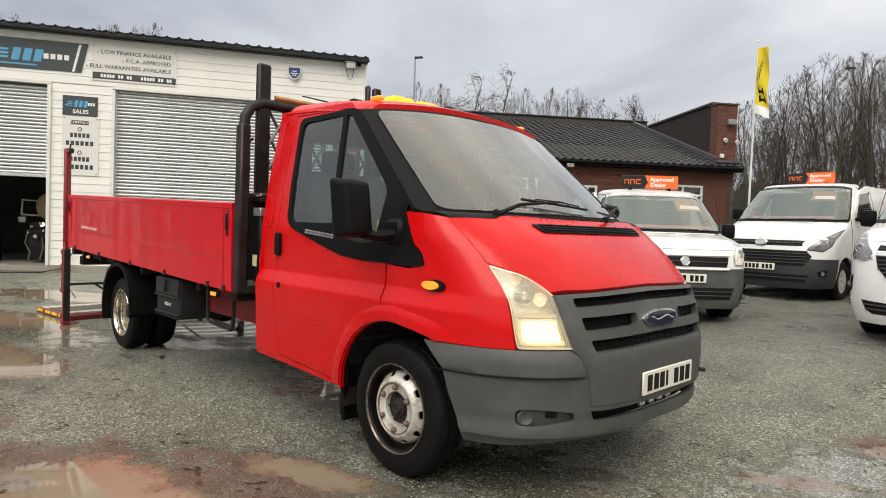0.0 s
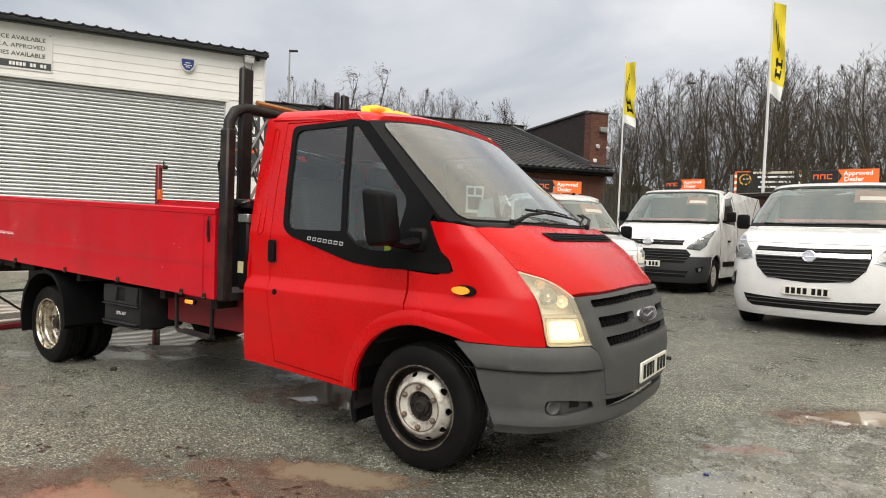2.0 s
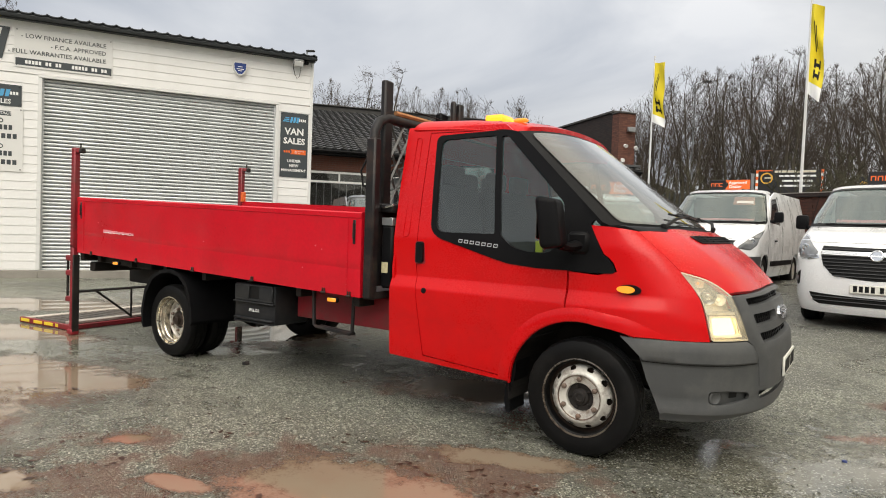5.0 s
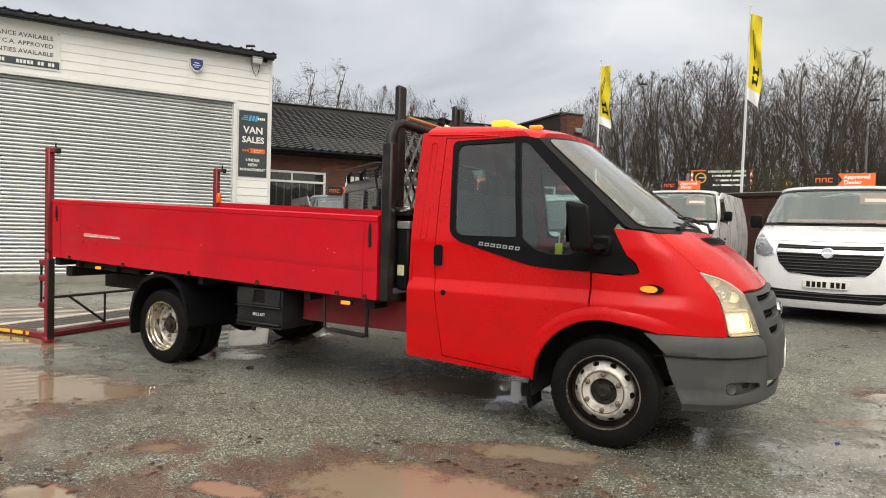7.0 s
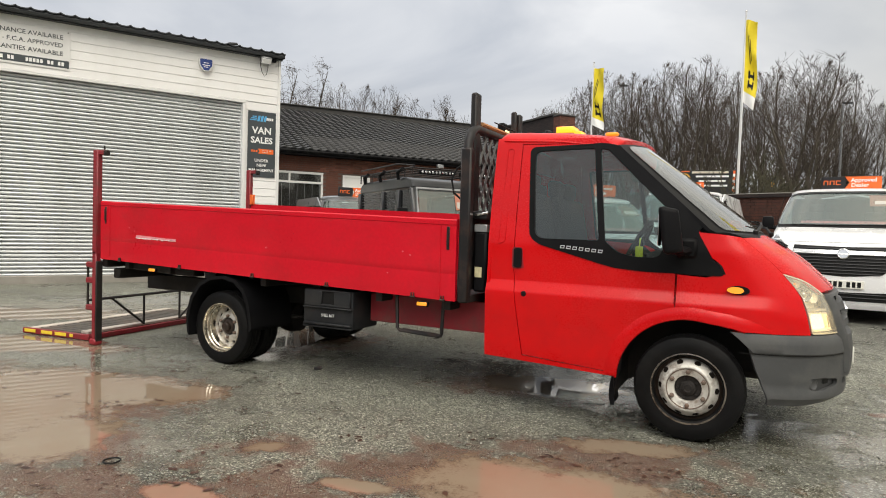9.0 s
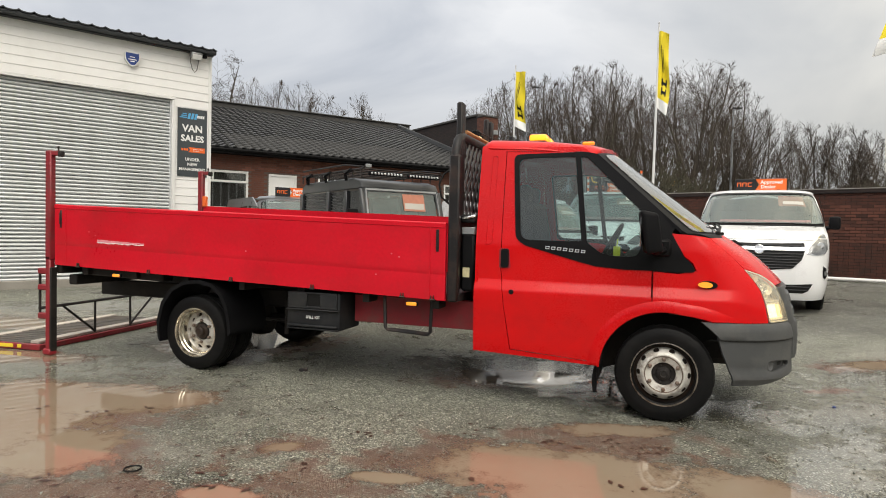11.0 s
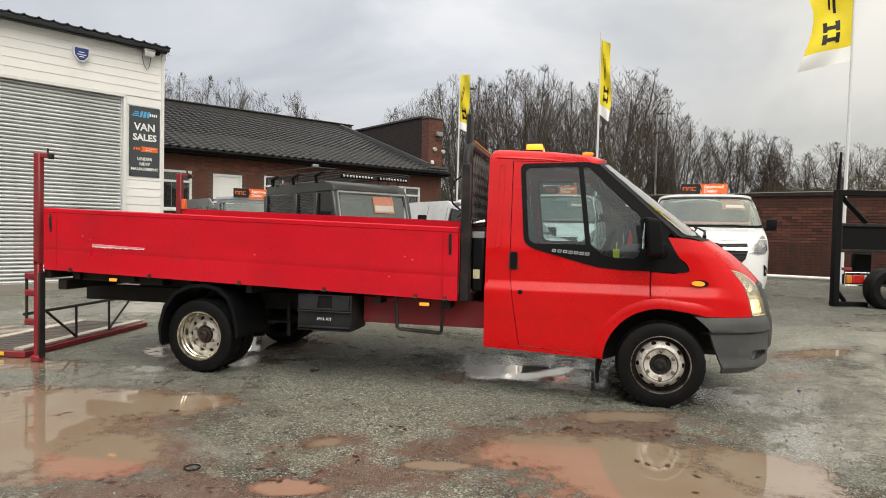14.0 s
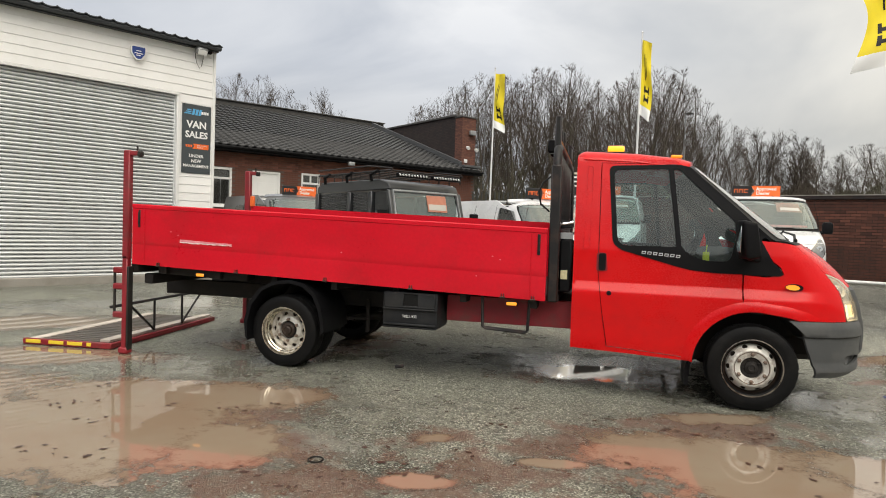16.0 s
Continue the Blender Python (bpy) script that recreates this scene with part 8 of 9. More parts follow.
VIVARO = dict(paint=WHITE_VAN, group="white vans for sale", length=5.0, roof=2.0, wheelbase=3.10, overhang=0.93, wheel_r=0.335, sill=0.28, side_glass=WINDOW_DARK,
              w=((0.2, 0.90), (0.45, 0.955), (0.9, 0.975), (1.2, 0.97), (1.55, 0.915), (1.97, 0.815)),
              nose=((0.15, -0.08), (0.30, -0.01), (0.55, 0.0), (0.75, -0.02), (0.95, -0.06), (1.05, -0.12), (1.15, -0.28), (1.25, -0.52), (1.33, -0.74), (1.36, -0.78), (1.90, -1.38), (1.97, -1.55), (2.05, -1.8)),
              depth=((0.2, 0.60), (0.7, 0.64), (1.0, 0.60), (1.3, 0.42), (1.5, 0.36), (1.95, 0.28)), p=2.9,
              bump_low=0.235, bump_top=0.62, bumper=WHITE_VAN, bumper_label="white painted bumper", bonnet_low=1.12, cowl=1.33, screen_top=1.935, screen_u=0.85,
              lamp=[(0.36, 0.92), (0.37, 1.0), (0.49, 1.12), (0.60, 1.21), (0.70, 1.23), (0.77, 1.14), (0.76, 0.99), (0.65, 0.905), (0.49, 0.89)], fog=[(0.66, 0.57), (0.64, 0.74), (0.74, 0.70), (0.80, 0.60), (0.72, 0.54)],
              grille=[([(-0.335, 1.08), (0.0, 1.065), (0.335, 1.08), (0.345, 0.98), (0.31, 0.83), (0.22, 0.70), (0.0, 0.655), (-0.22, 0.70), (-0.31, 0.83), (-0.345, 0.98)], False), ([(-0.47, 0.47), (0.0, 0.44), (0.47, 0.47), (0.42, 0.36), (0.36, 0.325), (-0.36, 0.325), (-0.42, 0.36)], False)],
              grille_rim=((0.965, 0.33), (0.985, 0.33), (1.002, 0.33)), badge=(0, 0.965, 0.075), plate=0.550, lens=VAN_LENS, lamp_case=CHROME, windows=[[(-1.30, 1.36), (-1.68, 1.78), (-2.20, 1.84), (-2.25, 1.34)]], gaps=(-2.32, -1.12, -3.4), mirror=(-1.28, 1.36))
CUSTOM = dict(VIVARO, length=4.97, roof=2.07, wheelbase=2.93, overhang=0.98,
              nose=((0.15, -0.08), (0.30, -0.01), (0.55, 0.0), (0.80, -0.02), (0.95, -0.06), (1.04, -0.14), (1.13, -0.36), (1.23, -0.66), (1.31, -0.86), (1.34, -0.90), (1.96, -1.50), (2.03, -1.70), (2.1, -1.95)),
              w=((0.2, 0.92), (0.45, 0.97), (0.9, 0.985), (1.2, 0.975), (1.6, 0.905), (2.03, 0.80)),
              lamp_case=TRIM_DARK, bump_top=0.70, bumper=VAN_BUMPER, bumper_label="dark grey plastic bumper", bonnet_low=1.02, cowl=1.31, screen_top=2.0,
              lamp=[(0.40, 0.84), (0.42, 0.89), (0.56, 1.01), (0.72, 1.13), (0.86, 1.20), (0.87, 1.10), (0.80, 0.92), (0.64, 0.82)], fog=[(0.58, 0.50), (0.76, 0.53), (0.74, 0.43), (0.62, 0.42)],
              grille=[([(-0.36, 0.995), (0.36, 0.995), (0.34, 0.905), (-0.34, 0.905)], False), ([(-0.40, 0.83), (0.40, 0.83), (0.48, 0.74), (0.38, 0.58), (-0.38, 0.58), (-0.48, 0.74)], False), ([(-0.46, 0.44), (0.46, 0.44), (0.42, 0.32), (-0.42, 0.32)], False)],
              grille_rim=(), badge=(0, 0.95, 0.058), badge_wide=1.75, plate=0.55, windows=[[(-1.44, 1.36), (-1.86, 1.84), (-2.35, 1.90), (-2.38, 1.32)]], gaps=(-2.45, -1.2, -3.5), mirror=(-1.45, 1.42))
PARTNER = dict(VIVARO, length=4.38, roof=1.83, wheelbase=2.73, overhang=0.88, wheel_r=0.315,
               nose=((0.15, -0.06), (0.30, 0.0), (0.55, 0.0), (0.72, -0.02), (0.92, -0.06), (1.02, -0.16), (1.09, -0.46), (1.14, -0.80), (1.17, -0.88), (1.70, -1.50), (1.76, -1.70), (1.84, -1.9)),
               w=((0.2, 0.84), (0.45, 0.89), (0.8, 0.905), (1.1, 0.89), (1.4, 0.84), (1.8, 0.75)),
               bump_top=0.72, bumper=BUMPER, bumper_label="dark grey plastic bumper", bonnet_low=0.95, cowl=1.15, screen_top=1.72,
               lamp=[(0.42, 0.76), (0.40, 0.88), (0.48, 1.01), (0.58, 1.07), (0.68, 1.04), (0.70, 0.90), (0.60, 0.76)], pale_lamp=True, lamp_case=CHROME, fog=[(0.62, 0.40), (0.78, 0.42), (0.76, 0.32), (0.64, 0.31)],
               grille=[([(-0.33, 0.86), (0.33, 0.86), (0.31, 0.74), (-0.31, 0.74)], False), ([(-0.42, 0.48), (0.42, 0.48), (0.38, 0.33), (-0.38, 0.33)], False)],
               grille_rim=((0.71, 0.33), (0.88, 0.33)), rim_mat=WHITE_VAN, badge=(0, 0.80, 0.06), plate=0.595, windows=[[(-1.40, 1.16), (-1.68, 1.56), (-2.2, 1.64), (-2.22, 1.12)]], gaps=(-2.3, -1.25, -3.1), mirror=(-1.36, 1.16))


def heading(x, y, fx, fy):
    """A pose with its x axis along (fx, fy), standing on the yard."""
    return Matrix.Translation((x, y, gz(x, y) + 0.0)) @ Matrix.Rotation(math.atan2(fy, fx), 4, "Z")


vehicle("white_van", heading(1.39, 5.03, -0.13, -0.9915), VIVARO, "clean white panel van with a black barred grille")
vehicle("white_van", heading(-1.39, 8.18, -0.09, -0.996), CUSTOM, "white panel van with a dark grey bumper")
vehicle("white_van", heading(-1.08, 4.67, 0.67, -0.742), PARTNER, "small white van with a dark grey bumper")
SUV = dict(PARTNER, paint=GREY_CAR, group="", category="car", length=4.6, grille_rim=(), bumper=GREY_CAR, bumper_label="grey bumper", side_glass=WINDOW_DARK,
           windows=[[(-1.66, 1.12), (-1.72, 1.55), (-2.50, 1.60), (-2.50, 1.08)], [(-2.60, 1.08), (-2.60, 1.60), (-3.6, 1.56), (-4.2, 1.08)]])
vehicle("grey_estate_car", heading(-6.33, 5.30, 0.777, -0.63), SUV, "silver grey estate car with dark windows")


# ---- roof signs of the vans ----
def roof_sign(m, w=0.86):
    t = thing("roof_sign", m, "black and orange dealer sign on a vehicle roof", "sign", "dealer roof signs")
    h = 0.20
    bm = bmesh.new()
    box(bm, (0, -w * 0.29, h / 2 + 0.04), (0.05, w * 0.42, h), 0.006)
    part("dark_panel", bm, SIGN_BLACK, t)
    bm = bmesh.new()
    pts = [(-0.10 * w, 0.04), (w / 2, 0.04), (w / 2, 0.04 + h), (-0.10 * w, 0.04 + h), (-0.02 * w, 0.04 + h / 2)]
    panel(bm, pts, lambda u, z: Vector((0.028, u, z)), 1.0, (), 0.056, (-1, 0, 0))
    part("orange_panel", bm, SIGN_ORANGE, t)
    face = Matrix.Rotation(radians(90), 4, "Z") @ FLAT
    for k in range(3):
        bm = bmesh.new()
        y = -w * 0.42 + k * w * 0.105
        for dy, dz, a, b in ((0, 0.030, w * 0.08, 0.014), (-w * 0.033, 0, 0.014, 0.072), (w * 0.033, 0, 0.014, 0.072) if k < 2 else (0, -0.030, w * 0.08, 0.014)):
            box(bm, (0.0265, y + dy, 0.04 + h / 2 + dz), (0.004, a, b), 0.001)
        part("mark", bm, SIGN_ORANGE, t)
    words("lettering", "Approved", 0.088, SIGN_TEXT, t, Matrix.Translation((0.029, 0.21 * w, 0.04 + h * 0.70)) @ face, 0.002, 0.002)
    words("lettering", "Dealer", 0.088, SIGN_TEXT, t, Matrix.Translation((0.029, 0.15 * w, 0.04 + h * 0.28)) @ face, 0.002, 0.002)
    for y in (-w * 0.35, w * 0.35):
        bm = bmesh.new()
        box(bm, (-0.01, y, 0.025), (0.10, 0.05, 0.05), 0.01)
        part("magnet_foot", bm, BLACK_PLASTIC, t)
    return t


def sign_on(x, y, fx, fy, back, z, w=0.86, side=0.0):
    m = heading(x, y, fx, fy) @ Matrix.Translation((-back, side, z))
    roof_sign(m, w)


sign_on(1.39, 5.03, -0.13, -0.9915, 2.15, 1.975, 0.84)
sign_on(-1.39, 8.18, -0.09, -0.996, 1.98, 2.03, 0.80)
sign_on(-1.08, 4.67, 0.67, -0.742, 1.85, 1.79, 0.84)
sign_on(-6.33, 5.30, 0.777, -0.63, 1.85, 1.765, 0.78)

# ---- dark off-road estate with a roof rack ----
LR = heading(-3.0, 3.25, 0.809, -0.588)
rover = thing("offroad_estate", LR, "dark grey boxy off-road estate with a roof rack", "car")


def slab(name, pts, y0, y1, material, parent=rover, label=""):
    """A side outline drawn out across the car from y0 to y1."""
    bm = bmesh.new()
    a = [bm.verts.new((x, y0, z)) for x, z in pts]
    b = [bm.verts.new((x, y1, z)) for x, z in pts]
    n = len(pts)
    for i in range(n):
        bm.faces.new((a[i], a[(i + 1) % n], b[(i + 1) % n], b[i]))
    bm.faces.new(a[::-1])
    bm.faces.new(b)
    bmesh.ops.recalc_face_normals(bm, faces=bm.faces[:])
    bmesh.ops.bevel(bm, geom=bm.edges[:], offset=0.015, segments=1, affect="EDGES")
    return part(name, bm, material, parent, label)


slab("lower_body", [(-3.9, 0.55), (-3.9, 1.22), (-1.15, 1.22), (-1.15, 0.55)], -0.80, 0.80, DEFENDER)
slab("bonnet", [(-1.16, 0.60), (-1.16, 1.20), (-0.95, 1.22), (-0.12, 1.14), (-0.10, 0.60)], -0.58, 0.58, DEFENDER)
for sgn in (-1, 1):
    slab("front_wing", [(-1.16, 0.55), (-1.16, 1.17), (-0.12, 1.10), (-0.10, 0.55)], sgn * 0.59, sgn * 0.82, DEFENDER)
slab("front_bumper", [(-0.09, 0.45), (-0.09, 0.62), (0.08, 0.62), (0.08, 0.45)], -0.85, 0.85, BLACK_STEEL)
slab("roof_panel", [(-3.9, 1.84), (-3.88, 1.96), (-3.7, 2.04), (-1.75, 2.04), (-1.48, 1.98), (-1.40, 1.86)], -0.74, 0.74, DEFENDER)
slab("floor_pan", [(-3.85, 0.50), (-3.85, 0.54), (-1.2, 0.54), (-1.2, 0.50)], -0.7, 0.7, PLAIN_BLACK)
# pillars, windows with black mesh guards
for sgn in (-1, 1):
    for x0, x1 in ((-3.9, -3.78), (-2.72, -2.60), (-2.02, -1.90)):
        slab("pillar", [(x0, 1.225), (x0, 1.84), (x1, 1.84), (x1, 1.225)], sgn * 0.70, sgn * 0.78, DEFENDER)
    slab("pillar", [(-1.22, 1.225), (-1.40, 1.86), (-1.48, 1.86), (-1.30, 1.225)], sgn * 0.70, sgn * 0.78, DEFENDER)
    for x0, x1 in ((-3.76, -2.74), (-2.58, -2.04), (-1.88, -1.46)):
        bm = bmesh.new()
        box(bm, ((x0 + x1) / 2, sgn * 0.73, 1.53), (x1 - x0, 0.01, 0.60))
        wn_ = part("side_window", bm, TINTED, rover)
        if x0 < -2.0:
            for k in range(11):
                bm = bmesh.new()
                zz = 1.27 + k * 0.05
                tube(bm, [(x0 + 0.04 + (x1 - x0 - 0.08) * q / 8, sgn * 0.745, zz + 0.05 * (1 - q / 8) ** 1.5 + 0.006 * math.sin(q * 2.1 + k)) for q in range(9)], 0.005, 4)
                part("guard_bar", bm, MESH_STEEL, wn_)
bm = bmesh.new()
panel(bm, [(-0.66, 1.26), (0.66, 1.26), (0.64, 1.83), (-0.64, 1.83)], lambda y, z: Vector((-1.25 - (z - 1.25) * 0.29, y, z)), 0.3, (), 0.0, (-1, 0, 0))
part("windscreen", bm, VAN_SCREEN, rover, "flat upright windscreen").visible_shadow = False
bm = bmesh.new()
tube(bm, [(-1.24, -0.70, 1.24), (-1.415, -0.68, 1.845), (-1.415, 0.68, 1.845), (-1.24, 0.70, 1.24), (-1.24, -0.70, 1.24)], 0.03, 6)
part("windscreen_frame", bm, GALV, rover)
bm = bmesh.new()
panel(bm, [(0.0, 1.52), (0.42, 1.52), (0.42, 1.80), (0.0, 1.80)], lambda y, z: Vector((-1.235 - (z - 1.25) * 0.29, y, z)), 0.5, (), 0.0, (-1, 0, 0))
stk = part("price_sticker", bm, STICKER, rover, "orange price sticker with blanked figures")
bm = bmesh.new()
panel(bm, [(0.02, 1.55), (0.40, 1.55), (0.40, 1.65), (0.02, 1.65)], lambda y, z: Vector((-1.230 - (z - 1.25) * 0.29, y, z)), 0.5, (), 0.0, (-1, 0, 0))
part("sticker_bar", bm, STICKER_BAR, stk)
for y in (-0.3, 0.25):
    bm = bmesh.new()
    tube(bm, [(-1.20, y, 1.25), (-1.22, y + 0.18, 1.30), (-1.225, y + 0.34, 1.32)], 0.012, 5)
    part("wiper", bm, PLAIN_BLACK, rover)
bm = bmesh.new()
for sgn in (-1, 1):
    tube(bm, [(-3.8, sgn * 0.76, 2.17), (-1.35, sgn * 0.76, 2.17)], 0.018, 6)
    tube(bm, [(-3.8, sgn * 0.76, 2.27), (-2.0, sgn * 0.76, 2.27), (-1.35, sgn * 0.74, 2.20)], 0.014, 6)
for k in range(9):
    x = -3.8 + k * 0.3
    tube(bm, [(x, -0.76, 2.17), (x, 0.76, 2.17)], 0.014, 6)
    for sgn in (-1, 1):
        tube(bm, [(x, sgn * 0.76, 2.03), (x, sgn * 0.76, 2.17)], 0.012, 5)
rk = part("roof_rack", bm, BLACK_STEEL, rover, "black tubular roof rack")
for y in (-0.36, 0.36):
    bm = bmesh.new()
    box(bm, (-1.32, y, 2.10), (0.07, 0.62, 0.075), 0.012)
    lb = part("light_bar", bm, BLACK_PLASTIC, rk, "slim light bar")
    for k in range(10):
        bm = bmesh.new()
        box(bm, (-1.282, y - 0.27 + k * 0.06, 2.10), (0.008, 0.036, 0.036), 0.008)
        part("light_cell", bm, CHROME, lb)
for k in range(3):
    bm = bmesh.new()
    tube(bm, [(-3.5 + k * 0.8, -0.78, 2.0), (-3.5 + k * 0.8, -0.80, 2.12), (-3.3 + k * 0.8, -0.80, 2.17)], 0.03, 6)
    part("rack_strap", bm, BLACK_PLASTIC, rk)
for sgn in (-1, 1):
    bm = bmesh.new()
    box(bm, (-1.25, sgn * 0.98, 1.40), (0.06, 0.17, 0.24), 0.02, seg=2)
    tube(bm, [(-1.25, sgn * 0.80, 1.32), (-1.25, sgn * 0.92, 1.34)], 0.015, 6)
    part("door_mirror", bm, BLACK_PLASTIC, rover)
    bm = bmesh.new()
    lathe(bm, [(0.09, 0), (0.09, 0.03), (0.07, 0.045), (0.004, 0.05)], (-0.10, sgn * 0.68, 0.92), 20, "x")
    part("headlamp", bm, VAN_LENS, rover)
    for x in (-0.62, -3.30):
        bm = bmesh.new()
        r = 0.40
        lathe(bm, [(r * 0.55, -0.12), (r * 0.9, -0.13), (r, -0.09), (r, 0.09), (r * 0.9, 0.13), (r * 0.55, 0.12), (r * 0.55, -0.12)], (x, sgn * 0.72, r), 32, "y", False)
        wh = part("wheel", bm, RUBBER, rover)
        bm = bmesh.new()
        lathe(bm, [(r * 0.58, 0.08 * sgn), (r * 0.4, 0.06 * sgn), (0.004, 0.09 * sgn)], (x, sgn * 0.72, r), 20)
        part("rim", bm, RIM, wh)
bm = bmesh.new()
box(bm, (-0.085, 0, 0.92), (0.03, 1.0, 0.34), 0.01)
part("grille", bm, BLACK_PLASTIC, rover)


# ---- flags ----
def flag(x, y, top, seed, ang, w=0.56):
    z0 = gz(x, y)
    f = thing("banner_flag", Matrix.Translation((x, y, z0)), "yellow banner flag on a slim white pole", "flag", "yellow banner flags")
    bm = bmesh.new()
    tube(bm, [(0, 0, 0), (0.03, 0, (top - z0) * 0.5), (0.05, 0, top - z0)], [0.045, 0.035, 0.022], 8)
    lathe(bm, [(0.03, 0), (0.035, 0.02), (0.004, 0.05)], (0.05, 0, top - z0), 8, "z")
    part("pole", bm, POLE, f)
    h = 2.35
    zt = top - z0 - 0.22
    rnd = random.Random(seed)
    ph = rnd.random() * 6
    d = Vector((math.cos(ang), math.sin(ang), 0))
    nrm = Vector((-d.y, d.x, 0))

    def cloth(u, v):
        sag = -0.30 * u * (0.4 + 0.6 * v)
        wave = (0.10 * math.sin(5.0 * v + 3.2 * u + ph) + 0.05 * math.sin(11 * v - 4 * u + ph)) * min(1, u * 2.5)
        return Vector((0.05, 0, zt - h * v + sag)) + d * (w * u * (0.82 + 0.12 * math.sin(6 * v + ph))) + nrm * wave

    bm = bmesh.new()
    nu, nv = 10, 30
    vs = [[bm.verts.new(cloth(i / nu, j / nv * 0.86)) for j in range(nv + 1)] for i in range(nu + 1)]
    for i in range(nu):
        for j in range(nv):
            bm.faces.new((vs[i][j], vs[i + 1][j], vs[i + 1][j + 1], vs[i][j + 1]))
    c = part("cloth", bm, YELLOW, f, "yellow cloth with dark marks")
    bm = bmesh.new()
    vs = [[bm.verts.new(cloth(i / nu, 0.86 + j / 6 * 0.14)) for j in range(7)] for i in range(nu + 1)]
    for i in range(nu):
        for j in range(6):
            bm.faces.new((vs[i][j], vs[i + 1][j], vs[i + 1][j + 1], vs[i][j + 1]))
    part("hem", bm, SIGN_TEXT, c, "white hem")
    for side in (0.006, -0.006):
        for v0, v1, u0, u1 in ((0.58, 0.68, 0.30, 0.72), (0.70, 0.80, 0.30, 0.72), (0.18, 0.50, 0.36, 0.42), (0.22, 0.46, 0.48, 0.53)):
            bm = bmesh.new()
            k = 5
            g = [[bm.verts.new(cloth(u0 + (u1 - u0) * i / 4, v0 + (v1 - v0) * j / k) + nrm * side) for j in range(k + 1)] for i in range(5)]
            for i in range(4):
                for j in range(k):
                    if v0 < 0.5 or (i in (0, 3) or j in (2, 3)):
                        bm.faces.new((g[i][j], g[i + 1][j], g[i + 1][j + 1], g[i][j + 1]))
            part("mark", bm, PLAIN_BLACK, c)


flag(-6.14, 21.02, 8.41, 3, radians(-20), 0.62)
flag(-0.29, 14.86, 7.78, 5, radians(-10), 0.40)
flag(5.15, 9.9, 7.95, 8, radians(188), 1.3)


# ---- street lamps ----
def street_lamp(x, y, h, ang, k=1.0, reach=0.0):
    t = thing("street_lamp", Matrix.Translation((x, y, gz(x, y))), "slim grey street lamp beyond the yard", "street lamp", "street lamps beyond the yard")
    d = Vector((math.cos(ang), math.sin(ang), 0))
    bm = bmesh.new()
    pts = [Vector((0, 0, 0)), Vector((0, 0, h * 0.5)), Vector((0, 0, h - 0.3))] + ([d * 0.3 + Vector((0, 0, h)), d * (0.3 + reach) + Vector((0, 0, h + 0.25))] if reach else [Vector((0, 0, h))])
    tube(bm, pts, [0.11 * k, 0.085 * k, 0.06 * k] + [0.05 * k] * (len(pts) - 3), 8)
    part("column", bm, GALV, t)
    bm = bmesh.new()
    box(bm, (0, 0, 0), (0.62 * k, 0.24 * k, 0.13 * k), 0.04, Matrix.Translation(d * (0.28 * k + reach) + Vector((0, 0, h + (0.25 if reach else 0.0)))) @ Matrix.Rotation(ang, 4, "Z"))
    part("lantern", bm, TRIM_DARK, t)


